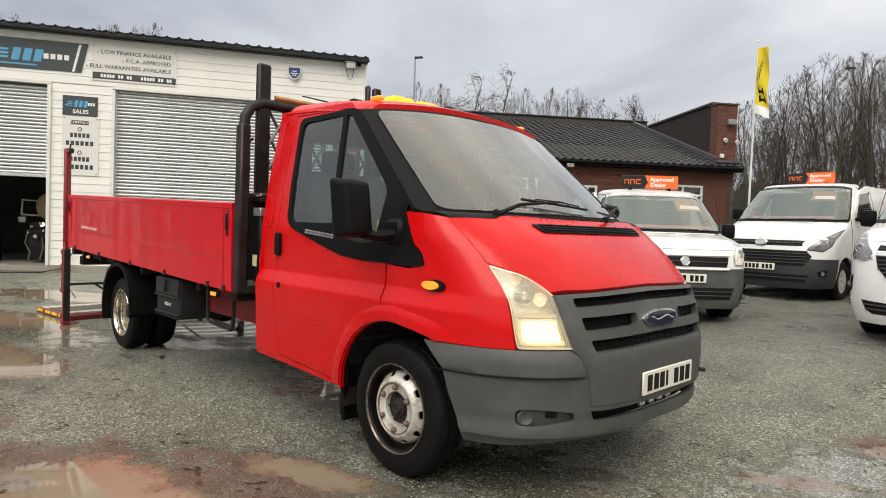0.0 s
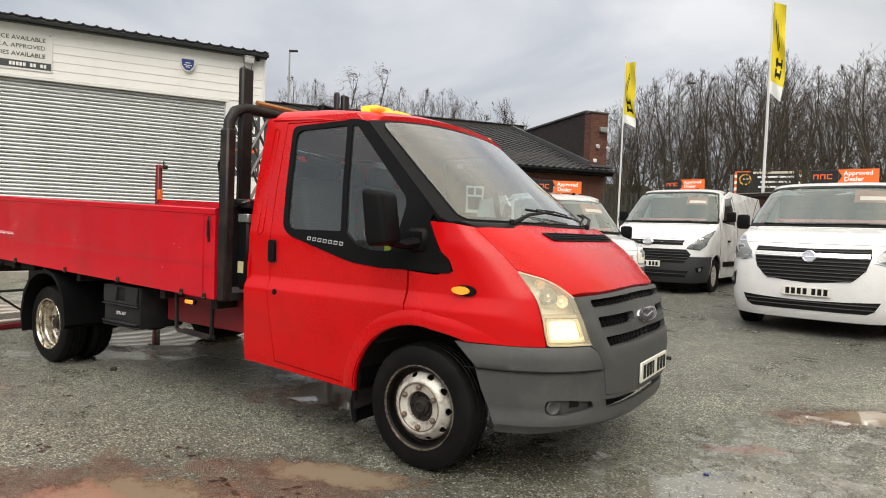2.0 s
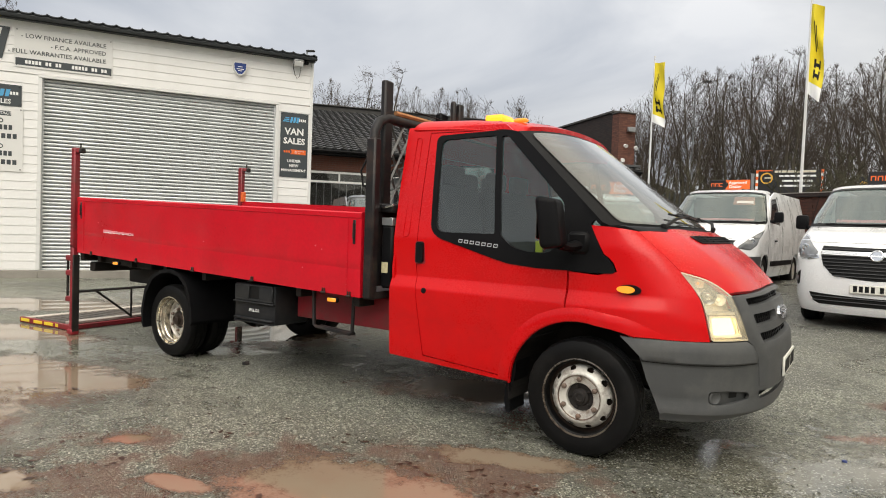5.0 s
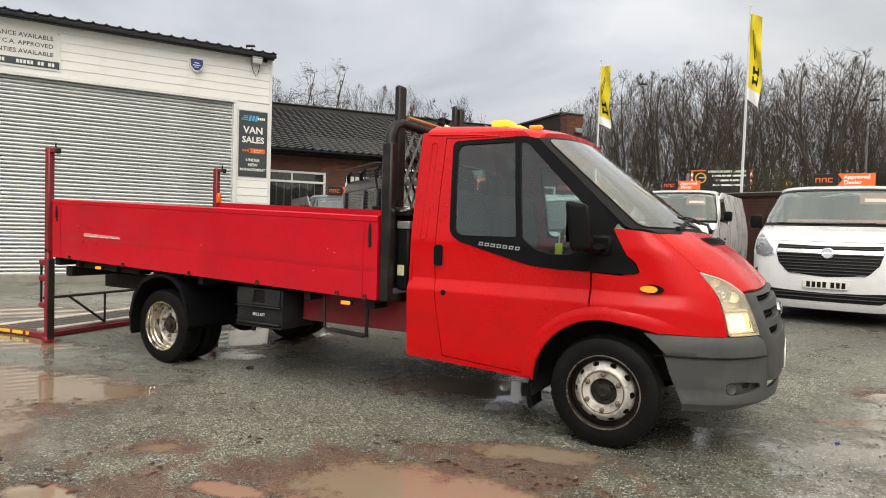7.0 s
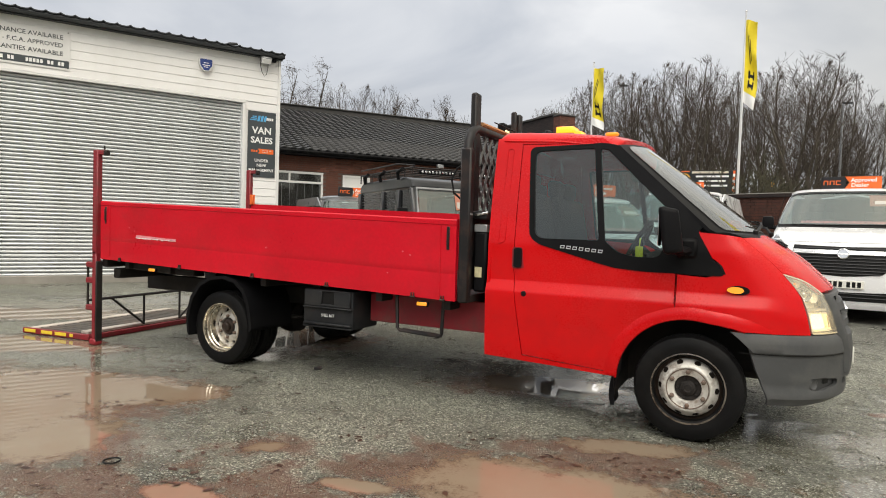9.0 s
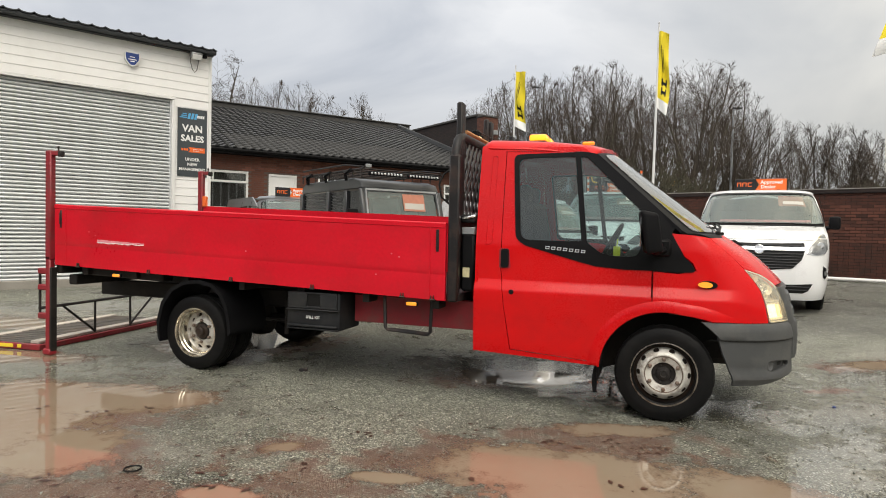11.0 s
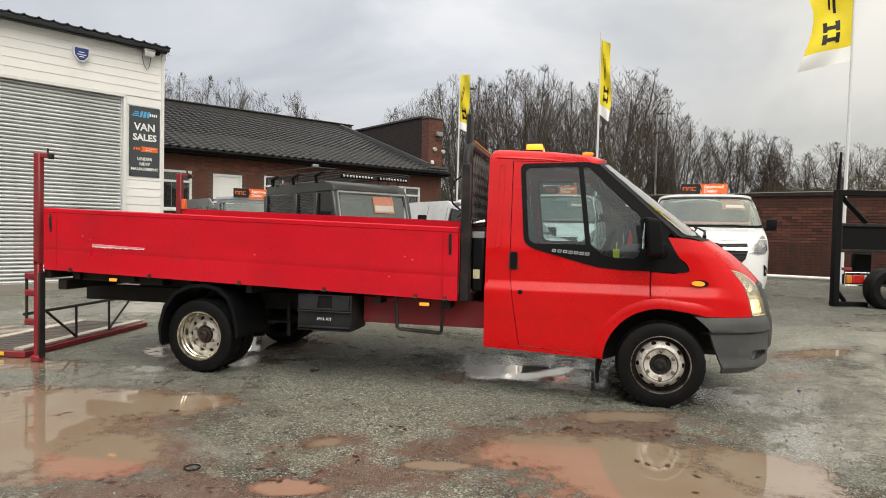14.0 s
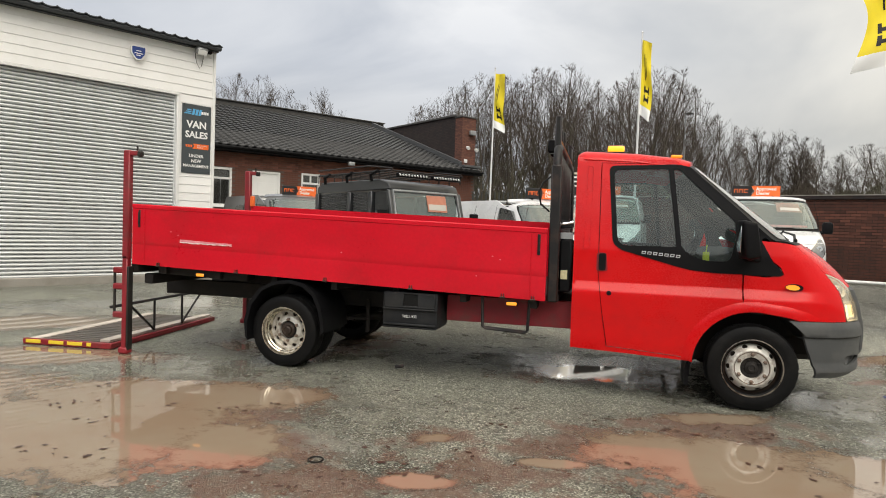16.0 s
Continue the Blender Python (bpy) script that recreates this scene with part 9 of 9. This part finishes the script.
# ---- bare winter trees ----
def grow(seed, height, radius, limbs=8, fork=0.10, low=0.22, sparse=1.0, droop=0.0, counts=(7, 6, 5)):
    """Segments of a bare tree: limbs that rise and fan out into a rounded crown, boughs, branches, fine twigs."""
    rnd = random.Random(seed)
    wood, twigs = [], []
    mid, half = height * (low + 1.0) / 2, height * (1.0 - low) / 2

    def reach(p, d):
        """How far from p along d the crown's edge lies."""
        q, e = Vector((p.x / radius, p.y / radius, (p.z - mid) / half)), Vector((d.x / radius, d.y / radius, d.z / half))
        a, b, c = e.dot(e), q.dot(e), q.dot(q) - 1
        disc = b * b - a * c
        return (-b + math.sqrt(disc)) / a if disc > 0 else 0.0

    def branch(p, d, length, r, level):
        n = (6, 5, 3, 2)[level]
        q = p
        k_all = counts[level] if level < 3 else 0
        due = 0.0
        for i in range(n):
            t1 = (i + 1) / n
            bend = Vector((rnd.uniform(-1, 1), rnd.uniform(-1, 1), rnd.uniform(-0.5, 0.8) - droop * level * 0.5)) * (0.09, 0.16, 0.22, 0.25)[level]
            d = (d + bend + Vector((0, 0, 0.05 if level == 0 else 0.02))).normalized()
            e = q + d * (length / n)
            r0, r1 = r * (1 - 0.75 * i / n), r * (1 - 0.75 * t1)
            (wood if level < 2 else twigs).append((q, e, r0, r1, 5 if level == 0 else 4 if level == 1 else 3))
            q = e
            if level < 3 and t1 > (0.28, 0.18, 0.10)[level]:
                due += k_all * sparse / n * (1.25 if t1 > 0.5 else 0.9)
                while due > 0.5:
                    due -= 1
                    a = rnd.uniform(0, 2 * math.pi)
                    side = Vector((math.cos(a), math.sin(a), rnd.uniform(-0.2, 0.5)))
                    side = (side - d * side.dot(d)).normalized()
                    tilt = rnd.uniform(0.40, 0.95)
                    nd = (d * math.cos(tilt) + side * math.sin(tilt) + Vector((0, 0, 0.18 - droop * 0.4))).normalized()
                    span = reach(q, nd)
                    full = height * (0.30, 0.15, 0.075)[level] * rnd.uniform(0.6, 1.25)
                    nl = min(full, max(span * rnd.uniform(0.75, 1.04), 0.02 * height))
                    branch(q, nd, nl, max(0.019, r1 * rnd.uniform(0.42, 0.65)), level + 1)

    top = Vector((0, 0, height * fork))
    r = height * 0.013
    wood.append((Vector((0, 0, -0.3)), top, r * 1.6, r * 1.3, 7))
    for k in range(limbs):
        a = k * 2.399 + rnd.uniform(-0.3, 0.3)
        lean = 0.10 + 0.95 * (k / max(1, limbs - 1)) ** 0.8 * min(1.0, 1.9 * radius / height * 1.6)
        d = Vector((math.cos(a) * math.sin(lean), math.sin(a) * math.sin(lean), math.cos(lean)))
        p = top + Vector((0, 0, height * rnd.uniform(-0.03, 0.14) * (1 - k / limbs)))
        branch(p, d, reach(p, d) * rnd.uniform(0.84, 1.0), r * rnd.uniform(0.55, 0.85), 0)
    return wood, twigs


def wood_mesh(name, segs, material):
    vs, fs = [], []
    for a, b, r0, r1, k in segs:
        d = (b - a).normalized()
        s = d.cross(Vector((0.31, 0.17, 0.93))).normalized()
        u = s.cross(d)
        o = len(vs)
        for p, r in ((a, r0), (b, r1)):
            for j in range(k):
                t = 2 * math.pi * j / k
                vs.append(p + (s * math.cos(t) + u * math.sin(t)) * r)
        for j in range(k):
            fs.append((o + j, o + (j + 1) % k, o + k + (j + 1) % k, o + k + j))
    me = bpy.data.meshes.new(name)
    me.from_pydata([tuple(v) for v in vs], [], fs)
    me.materials.append(material)
    return me


def make_tree(m, label, **kw):
    t = thing("tree", m, label, "tree", "bare trees behind the yard")
    wood, twigs = grow(**kw)
    new("trunk", wood_mesh("trunk", wood, BARK)).parent = t
    new("crown", wood_mesh("crown", twigs, TWIG)).parent = t
    return t


def at(az, d):
    return Matrix.Translation((d * math.cos(radians(az)), -5 + d * math.sin(radians(az)), 0.6))


def tree_pose(az, d, h, r, h0, r0):
    return at(az, d) @ Matrix.Rotation(az * 2.3, 4, "Z") @ Matrix.Diagonal((r / r0, r / r0, (h - 0.6) / h0, 1))


DOME, SLIM, BIRCH = "tall bare winter tree with a rounded crown of dense twigs", "slender upright bare tree with fine twigs", "slender bare birch with drooping sparse twigs"
KINDS = [(22.0, 5.5, DOME, dict(seed=11, limbs=10)), (22.0, 5.5, DOME, dict(seed=23, limbs=9, fork=0.14)), (22.0, 5.5, DOME, dict(seed=37, limbs=11, fork=0.08)),
         (16.0, 2.2, SLIM, dict(seed=41, limbs=5, fork=0.12, low=0.15, counts=(8, 6, 4))), (16.0, 2.2, SLIM, dict(seed=43, limbs=4, fork=0.2, low=0.2, counts=(8, 6, 4))), (22.0, 2.8, BIRCH, dict(seed=47, limbs=4, fork=0.3, low=0.3, droop=0.7, counts=(8, 6, 4)))]
SPOTS = [(107.5, 84, 17.6, 4.2, 0), (104.6, 88, 21.2, 5.2, 1), (102.2, 84, 22.2, 5.0, 2), (99.4, 86, 22.4, 5.4, 0), (97.2, 90, 24.8, 5.2, 1), (94.9, 85, 23.8, 5.6, 2), (92.5, 88, 22.0, 4.4, 0), (89.8, 86, 21.4, 4.4, 1), (87.1, 84, 23.0, 6.6, 2), (84.4, 88, 20.6, 5.0, 0), (82.0, 86, 16.6, 4.2, 1),
         (106.0, 96, 21.5, 5.0, 2), (101.0, 97, 24.5, 5.6, 1), (96.0, 97, 26.0, 5.4, 0), (91.0, 96, 23.0, 5.2, 2), (88.3, 98, 25.0, 5.4, 0), (85.8, 97, 25.0, 5.2, 1), (83.4, 97, 19.5, 4.6, 2), (109.2, 90, 14.5, 3.2, 1), (99.0, 102, 24.0, 5.5, 1), (93.6, 103, 25.5, 5.5, 2),
         (79.3, 90, 16.4, 2.3, 3), (78.2, 92, 16.8, 2.1, 4), (77.1, 90, 15.9, 2.2, 3), (76.0, 92, 16.2, 2.1, 4), (74.9, 90, 14.8, 2.2, 3), (80.2, 94, 15.5, 2.4, 4), (75.4, 98, 14.2, 2.8, 3), (73.2, 86, 11.4, 3.6, 0), (71.4, 88, 12.8, 4.2, 1), (69.4, 86, 12.4, 4.2, 2), (67.0, 90, 12.2, 4.4, 0), (64.0, 88, 12.0, 4.4, 1), (61.0, 88, 12.4, 4.4, 2),
         (131.6, 85, 23.4, 2.7, 5), (129.0, 86, 24.6, 2.7, 5), (126.4, 85, 20.4, 3.3, 0), (124.3, 88, 21.0, 3.4, 1), (122.2, 84, 20.2, 3.2, 2), (120.3, 88, 20.6, 3.0, 3), (116.9, 85, 20.2, 2.3, 3), (115.5, 86, 17.8, 2.0, 4), (127.6, 92, 20.5, 3.4, 2), (133.6, 85, 20.6, 3.2, 1), (136.0, 87, 21.0, 3.6, 0), (119.0, 90, 17.5, 2.2, 4),
         (159.2, 85, 25.4, 4.2, 0), (162.2, 87, 24.8, 4.0, 1), (168.8, 86, 24.0, 3.4, 2)]
first = {}
for az, d, h, r, k in SPOTS:
    h0, r0, label, kw = KINDS[k]
    m = tree_pose(az, d, h, r, h0, r0)
    if k in first:
        copy_thing(first[k], m @ Matrix.Diagonal(tuple(1 / q for q in (*first[k].scale, 1))))
    else:
        first[k] = make_tree(m, label, height=h0, radius=r0, **kw)


# undergrowth below the trees: one mass of bare shrubs
def shrubs():
    rnd = random.Random(77)
    segs = []
    base = [grow(s, 3.4, 1.7, 7, 0.03, 0.02, 0.8, 0.0, (7, 5, 3)) for s in (5, 6, 7)]
    for k in range(17):
        az = rnd.uniform(64, 112)
        d = rnd.uniform(30, 40) if az > 92 else rnd.uniform(27, 40)
        o = at(az, d).translation
        wood, twigs = base[k % 3]
        sc = rnd.uniform(0.7, 1.35)
        rot = Matrix.Rotation(rnd.uniform(0, 6.28), 3, "Z")
        for a, b, r0, r1, n in wood + twigs:
            segs.append((rot @ a * sc + o, rot @ b * sc + o, r0, r1, 3))
    ob = new("undergrowth", wood_mesh("undergrowth", segs, BRUSH))
    tagged(ob, "tangled brown winter undergrowth below the trees", "undergrowth", kind="stuff")


shrubs()


# distant wooded rise that closes the horizon; behind the camera it is added to darken reflections
bm = bmesh.new()
rnd = random.Random(9)
prev = None
for k in range(241):
    az = radians(30 + k * 1.5)
    front_of = smooth(20, 40, abs((30 + k * 1.5 - 90 + 180) % 360 - 180) - 60)
    d = 95 - 55 * front_of + 6 * math.sin(k * 0.7)
    hgt = 8.2 - 0.7 * front_of + 1.4 * math.sin(k * 0.9) + 1.0 * math.sin(k * 2.3 + 1) + rnd.uniform(-0.5, 0.5)
    col = [bm.verts.new((dd * math.cos(az), -5 + dd * math.sin(az), z)) for dd, z in ((d, -0.5), (d + 2, hgt * 0.6), (d + 6, hgt), (d + 30, -0.5))]
    if prev:
        for i in range(3):
            bm.faces.new((prev[i], col[i], col[i + 1], prev[i + 1]))
    prev = col
tagged(part("backdrop", bm, BRUSH), "dark wooded rise round the horizon, added unseen behind the camera", "backdrop", kind="structure")

street_lamp(-50.6, 43.8, 19.6, radians(30), 1.5)
street_lamp(-17.6, 78.2, 19.9, radians(25), 1.7, 0.9)
street_lamp(8.3, 79.5, 16.4, radians(10), 1.6)

# ---- board fence and company board behind the vans ----
FENCE_STEEL = mat("dark_fence_steel", (0.045, 0.046, 0.042), 0.6, 0.2, var=0.25)
pal = thing("palisade_fence", Matrix.Translation((-7.0, 21.5, 0.55)), "dark steel palisade fence behind the vans", "fence")
for k in range(60):
    bm = bmesh.new()
    box(bm, (k * 0.20, 0, 1.24), (0.07, 0.02, 2.48), 0.004)
    part("pale", bm, FENCE_STEEL, pal)
for z in (0.4, 2.0):
    bm = bmesh.new()
    box(bm, (6.0, 0.03, z), (12.2, 0.03, 0.06), 0.004)
    part("rail", bm, FENCE_STEEL, pal)
cb = thing("roadside_board", Matrix.Translation((-3.67, 42.5, -1.0)) @ Matrix.Rotation(radians(4), 4, "Z") @ Matrix.Scale(2.5, 4), "black roadside board with an amber ring and striped edges", "sign")
AMBER_INK = mat("amber_sign_ink", (0.75, 0.42, 0.05), 0.45, var=0.05)
CREAM_SIGN = mat("cream_sign", (0.62, 0.57, 0.46), 0.5)
bm = bmesh.new()
box(bm, (0.165, 0, 2.44), (1.54, 0.04, 0.68), 0.005)
part("panel", bm, SIGN_BLACK, cb)
bm = bmesh.new()
box(bm, (0.30, -0.024, 2.735), (0.95, 0.008, 0.06), 0.001)
part("cream_strip", bm, CREAM_SIGN, cb)
for x in (-0.59, 0.92):
    for k in range(8):
        bm = bmesh.new()
        box(bm, (x, -0.024, 2.14 + 0.085 * k), (0.06, 0.008, 0.082), 0.001)
        part("edge_stripe", bm, SIGN_ORANGE if k % 2 else SIGN_TEXT, cb)
bm = bmesh.new()
box(bm, (-0.40, -0.024, 2.765), (0.34, 0.008, 0.03), 0.001)
part("orange_strip", bm, SIGN_ORANGE, cb)
bm = bmesh.new()
lathe(bm, [(0.15, -0.03), (0.115, -0.03)], (-0.36, 0, 2.56), 20, "y", False)
part("ring_mark", bm, AMBER_INK, cb)
bm = bmesh.new()
box(bm, (-0.33, -0.028, 2.57), (0.16, 0.008, 0.035), 0.001)
part("ring_bar", bm, CREAM_SIGN, cb)
for k, w in enumerate((0.85, 0.7, 0.8)):
    bm = bmesh.new()
    box(bm, (0.36, -0.025, 2.62 - k * 0.13), (w, 0.006, 0.05), 0.001)
    part("bar", bm, SIGN_TEXT, cb)
for x in (-0.7, 0.6):
    bm = bmesh.new()
    tube(bm, [(x, 0.06, 0.67), (x, 0.06, 2.7)], 0.04, 8)
    part("post", bm, GALV, cb)

sb = thing("small_sign_board", Matrix.Translation((0.90, 39.9, 0.0)) @ Matrix.Scale(1.875, 4), "small black board with an amber mark on a post", "sign")
bm = bmesh.new()
tube(bm, [(0, 0.03, 0.34), (0, 0.03, 2.75)], 0.025, 6)
part("post", bm, GALV, sb)
bm = bmesh.new()
box(bm, (0, 0, 2.56), (0.31, 0.02, 0.42), 0.004)
part("panel", bm, SIGN_BLACK, sb)
bm = bmesh.new()
lathe(bm, [(0.085, -0.014), (0.06, -0.014)], (-0.02, 0, 2.54), 16, "y", False)
box(bm, (0.04, -0.014, 2.56), (0.14, 0.006, 0.02), 0.001)
part("ring_mark", bm, AMBER_INK, sb)

# ---- rear of a dark flatbed at the edge of the yard ----
dark = thing("dark_flatbed", Matrix.Translation((3.55, 5.9, gz(3.55, 5.9))) @ Matrix.Rotation(math.atan2(0.2386, 0.971), 4, "Z"), "rear corner of a black flatbed truck with an open steel frame", "truck")
bm = bmesh.new()
box(bm, (0.060, 0.0, 1.00), (0.115, 0.11, 2.00), 0.012)
tube(bm, [(0.058, 0.0, 1.98), (0.066, 0.0, 2.30), (0.085, 0.0, 2.64)], [0.034, 0.028, 0.018], 7)
part("corner_post", bm, DARK_PAINT, dark)
bm = bmesh.new()
box(bm, (0.96, 0.0, 1.945), (1.70, 0.09, 0.10), 0.01)
part("top_rail", bm, DARK_PAINT, dark)
bm = bmesh.new()
tube(bm, [(0.13, 0.0, 1.87), (0.56, 0.0, 1.45)], 0.050, 4)
part("brace", bm, DARK_PAINT, dark)
bm = bmesh.new()
box(bm, (1.0, 0.04, 1.18), (1.84, 0.05, 0.50), 0.008)
tb = part("tailboard", bm, DARK_PAINT, dark, "black tailboard with a raised frame")
bm = bmesh.new()
for cx, cz, w, h in ((1.0, 1.40, 1.84, 0.055), (1.0, 0.955, 1.84, 0.055), (0.115, 1.18, 0.08, 0.40), (1.9, 1.18, 0.06, 0.40)):
    box(bm, (cx, 0.0, cz), (w, 0.04, h), 0.006)
part("tailboard_frame", bm, BLACK_STEEL, tb)
bm = bmesh.new()
box(bm, (2.2, 0.9, 0.98), (1.7, 1.7, 0.12), 0.01)
part("load_bed", bm, DARK_PAINT, dark)
bm = bmesh.new()
box(bm, (1.1, -0.03, 0.475), (1.86, 0.05, 0.17), 0.01)
bp = part("rear_bumper", bm, CHASSIS, dark)
bm = bmesh.new()
for z in (0.37, 0.585):
    tube(bm, [(0.18, -0.075, z), (1.9, -0.075, z)], 0.012, 6)
tube(bm, [(0.18, -0.075, 0.37), (0.18, -0.075, 0.585)], 0.012, 6)
part("lamp_guard", bm, CHROME, bp, "bright steel lamp guard")
for x, w, m_, lab in ((0.255, 0.10, mat("amber_tail_lens", (0.60, 0.17, 0.02), 0.25, coat=0.5), "amber tail lamp"), (0.41, 0.20, mat("red_tail_lens", (0.45, 0.02, 0.015), 0.25, coat=0.5), "red tail lamp"), (0.57, 0.11, mat("clear_tail_lens", (0.55, 0.53, 0.52), 0.25, coat=0.5), "clear tail lamp")):
    bm = bmesh.new()
    box(bm, (x, -0.07, 0.475), (w, 0.04, 0.14), 0.01)
    part("tail_lamp", bm, m_, bp, lab)
bm = bmesh.new()
box(bm, (0.26, 0.0, 0.645), (0.16, 0.06, 0.05), 0.01)
part("reflector", bm, RED_FRAME, dark)
bm = bmesh.new()
box(bm, (0.31, 0.0, 0.045), (0.62, 0.11, 0.075), 0.01)
tube(bm, [(0.10, 0.0, 0.26), (0.24, 0.0, 0.09)], 0.04, 4)
part("foot_rail", bm, DARK_PAINT, dark)
bm = bmesh.new()
box(bm, (0.75, 0.35, 0.72), (0.34, 0.10, 0.40), 0.03)
part("mudguard", bm, BLACK_PLASTIC, dark)
for y in (-0.22,):
    bm = bmesh.new()
    lathe(bm, [(0.19, -0.12), (0.31, -0.13), (0.35, -0.09), (0.35, 0.09), (0.31, 0.13), (0.19, 0.12), (0.19, -0.12)], (0.80, y, 0.33), 28, "y", False)
    part("wheel", bm, RUBBER, dark)

# ---- loose things in the yard ----
for k, (x, y, ln, a) in enumerate(((3.3, 10.9, 3.4, -22), (3.5, 10.75, 2.8, -20))):
    t = thing("plastic_pipe", Matrix.Translation((x, y, gz(x, y) + 0.03)) @ Matrix.Rotation(radians(a), 4, "Z"), "long white plastic pipe lying by the wall", "pipe", "loose pipes")
    bm = bmesh.new()
    tube(bm, [(0, 0, 0.02), (ln / 2, 0, 0.025), (ln, 0, 0.02)], 0.035, 10)
    part("barrel", bm, FRAME_WHITE, t)
t = thing("loose_brick", Matrix.Translation((2.55, 7.7, gz(2.55, 7.7))) @ Matrix.Rotation(radians(15), 4, "Z"), "dark red loose brick on the gravel", "brick")
bm = bmesh.new()
box(bm, (0, 0, 0.05), (0.30, 0.14, 0.10), 0.012)
part("block", bm, DARK_BRICK, t)


def litter():
    """Fallen leaves and loose chippings round the puddles."""
    rnd = random.Random(4)
    bm = bmesh.new()
    heaps = [(rnd.uniform(-5.2, 0.3), rnd.uniform(-3.6, -1.2)) for _ in range(26)]
    for k in range(190):
        if k % 3:
            hx, hy = heaps[k % len(heaps)]
            x, y = rnd.gauss(hx, 0.07), rnd.gauss(hy, 0.05)
        else:
            x, y = rnd.uniform(-5.5, 2.0), rnd.uniform(-4.0, -1.0)
        z = gz(x, y) + 0.003
        r, a = rnd.uniform(0.008, 0.022), rnd.uniform(0, 6.28)
        vs = []
        for j in range(8):
            b = a + j * math.pi / 4
            q = r * (1.45 if j % 4 == 0 else rnd.uniform(0.5, 0.9))
            vs.append(bm.verts.new((x + q * math.cos(b), y + q * math.sin(b), z + rnd.uniform(0, 0.004))))
        mid = bm.verts.new((x, y, z + 0.001))
        for j in range(8):
            bm.faces.new((mid, vs[j], vs[(j + 1) % 8]))
    tagged(part("fallen_leaves", bm, mat("rotting_leaf", (0.060, 0.027, 0.016), 0.45, var=0.6, scale=8)), "scattered rotting brown leaves on wet gravel", "leaves", kind="stuff")
    bm = bmesh.new()
    for k in range(2600):
        x, y = rnd.uniform(-6.0, 3.0), rnd.uniform(-4.5, 1.5)
        r = rnd.uniform(0.004, 0.011)
        if any(math.hypot((x - a) * math.cos(radians(w)) + (y - b) * math.sin(radians(w)), ((y - b) * math.cos(radians(w)) - (x - a) * math.sin(radians(w))) * p / q) < p * 1.2 for a, b, p, q, w in PUDDLES):
            continue
        m = Matrix.Translation((x, y, gz(x, y) + r * 0.4)) @ Euler((rnd.uniform(0, 3), rnd.uniform(0, 3), rnd.uniform(0, 3))).to_matrix().to_4x4()
        vs = [bm.verts.new(m @ (Vector(v) * r)) for v in ((1, 0, -0.6), (-0.6, 0.9, -0.6), (-0.5, -0.9, -0.5), (0.1, 0.1, 0.9))]
        for f in ((0, 1, 3), (1, 2, 3), (2, 0, 3), (2, 1, 0)):
            bm.faces.new([vs[i] for i in f])
    tagged(part("loose_chippings", bm, mat("grey_chipping", (0.20, 0.20, 0.175), 0.5, var=0.5, scale=3)), "loose grey stone chippings on the yard", "gravel", kind="stuff")


litter()


def torus(bm, r, t, z):
    ring = [(r * math.cos(a), r * math.sin(a), z) for a in np.linspace(0, 2 * math.pi, 21)]
    tube(bm, ring, t, 6, False)


t = thing("rubber_ring", Matrix.Translation((-2.68, -2.97, 0.0)), "small black rubber ring lying on wet gravel", "ring")
bm = bmesh.new()
torus(bm, 0.042, 0.0045, 0.0045)
part("band", bm, RUBBER, t)
t = thing("bottle_cap", Matrix.Translation((1.25, -0.03, 0.0)), "small blue plastic bottle cap on the gravel", "bottle cap")
bm = bmesh.new()
lathe(bm, [(0.014, 0.0), (0.014, 0.009), (0.010, 0.011), (0.002, 0.011)], (0, 0, 0), 14, "z")
part("cap", bm, mat("blue_plastic", (0.02, 0.035, 0.16), 0.5), t)
t = thing("power_cable", WORKSHOP, "thin black power cable trailing out of the open bay", "cable")
bm = bmesh.new()
tube(bm, [(-9.4, -0.75, 0.012), (-8.3, -0.55, 0.012), (-7.4, -0.34, 0.012), (-6.7, -0.22, 0.014), (-6.35, -0.11, 0.10), (-6.1, -0.02, 0.55)], 0.012, 6)
part("lead", bm, PLAIN_BLACK, t)

# ---- bricks and boards, piece by piece ----
cladding()
brick_face(wall_office, -14.6, 0.2, 1.5, 3.45, WIN, (-11.0, -4.0, 2.92, 3.45), 0.405)
brick_face(yw, -5.5, 11.5, 0.0, 2.1, (), (-0.5, 5.0, 0.9, 2.1), 0.015, YARD_BRICK_MESH, 0.008)
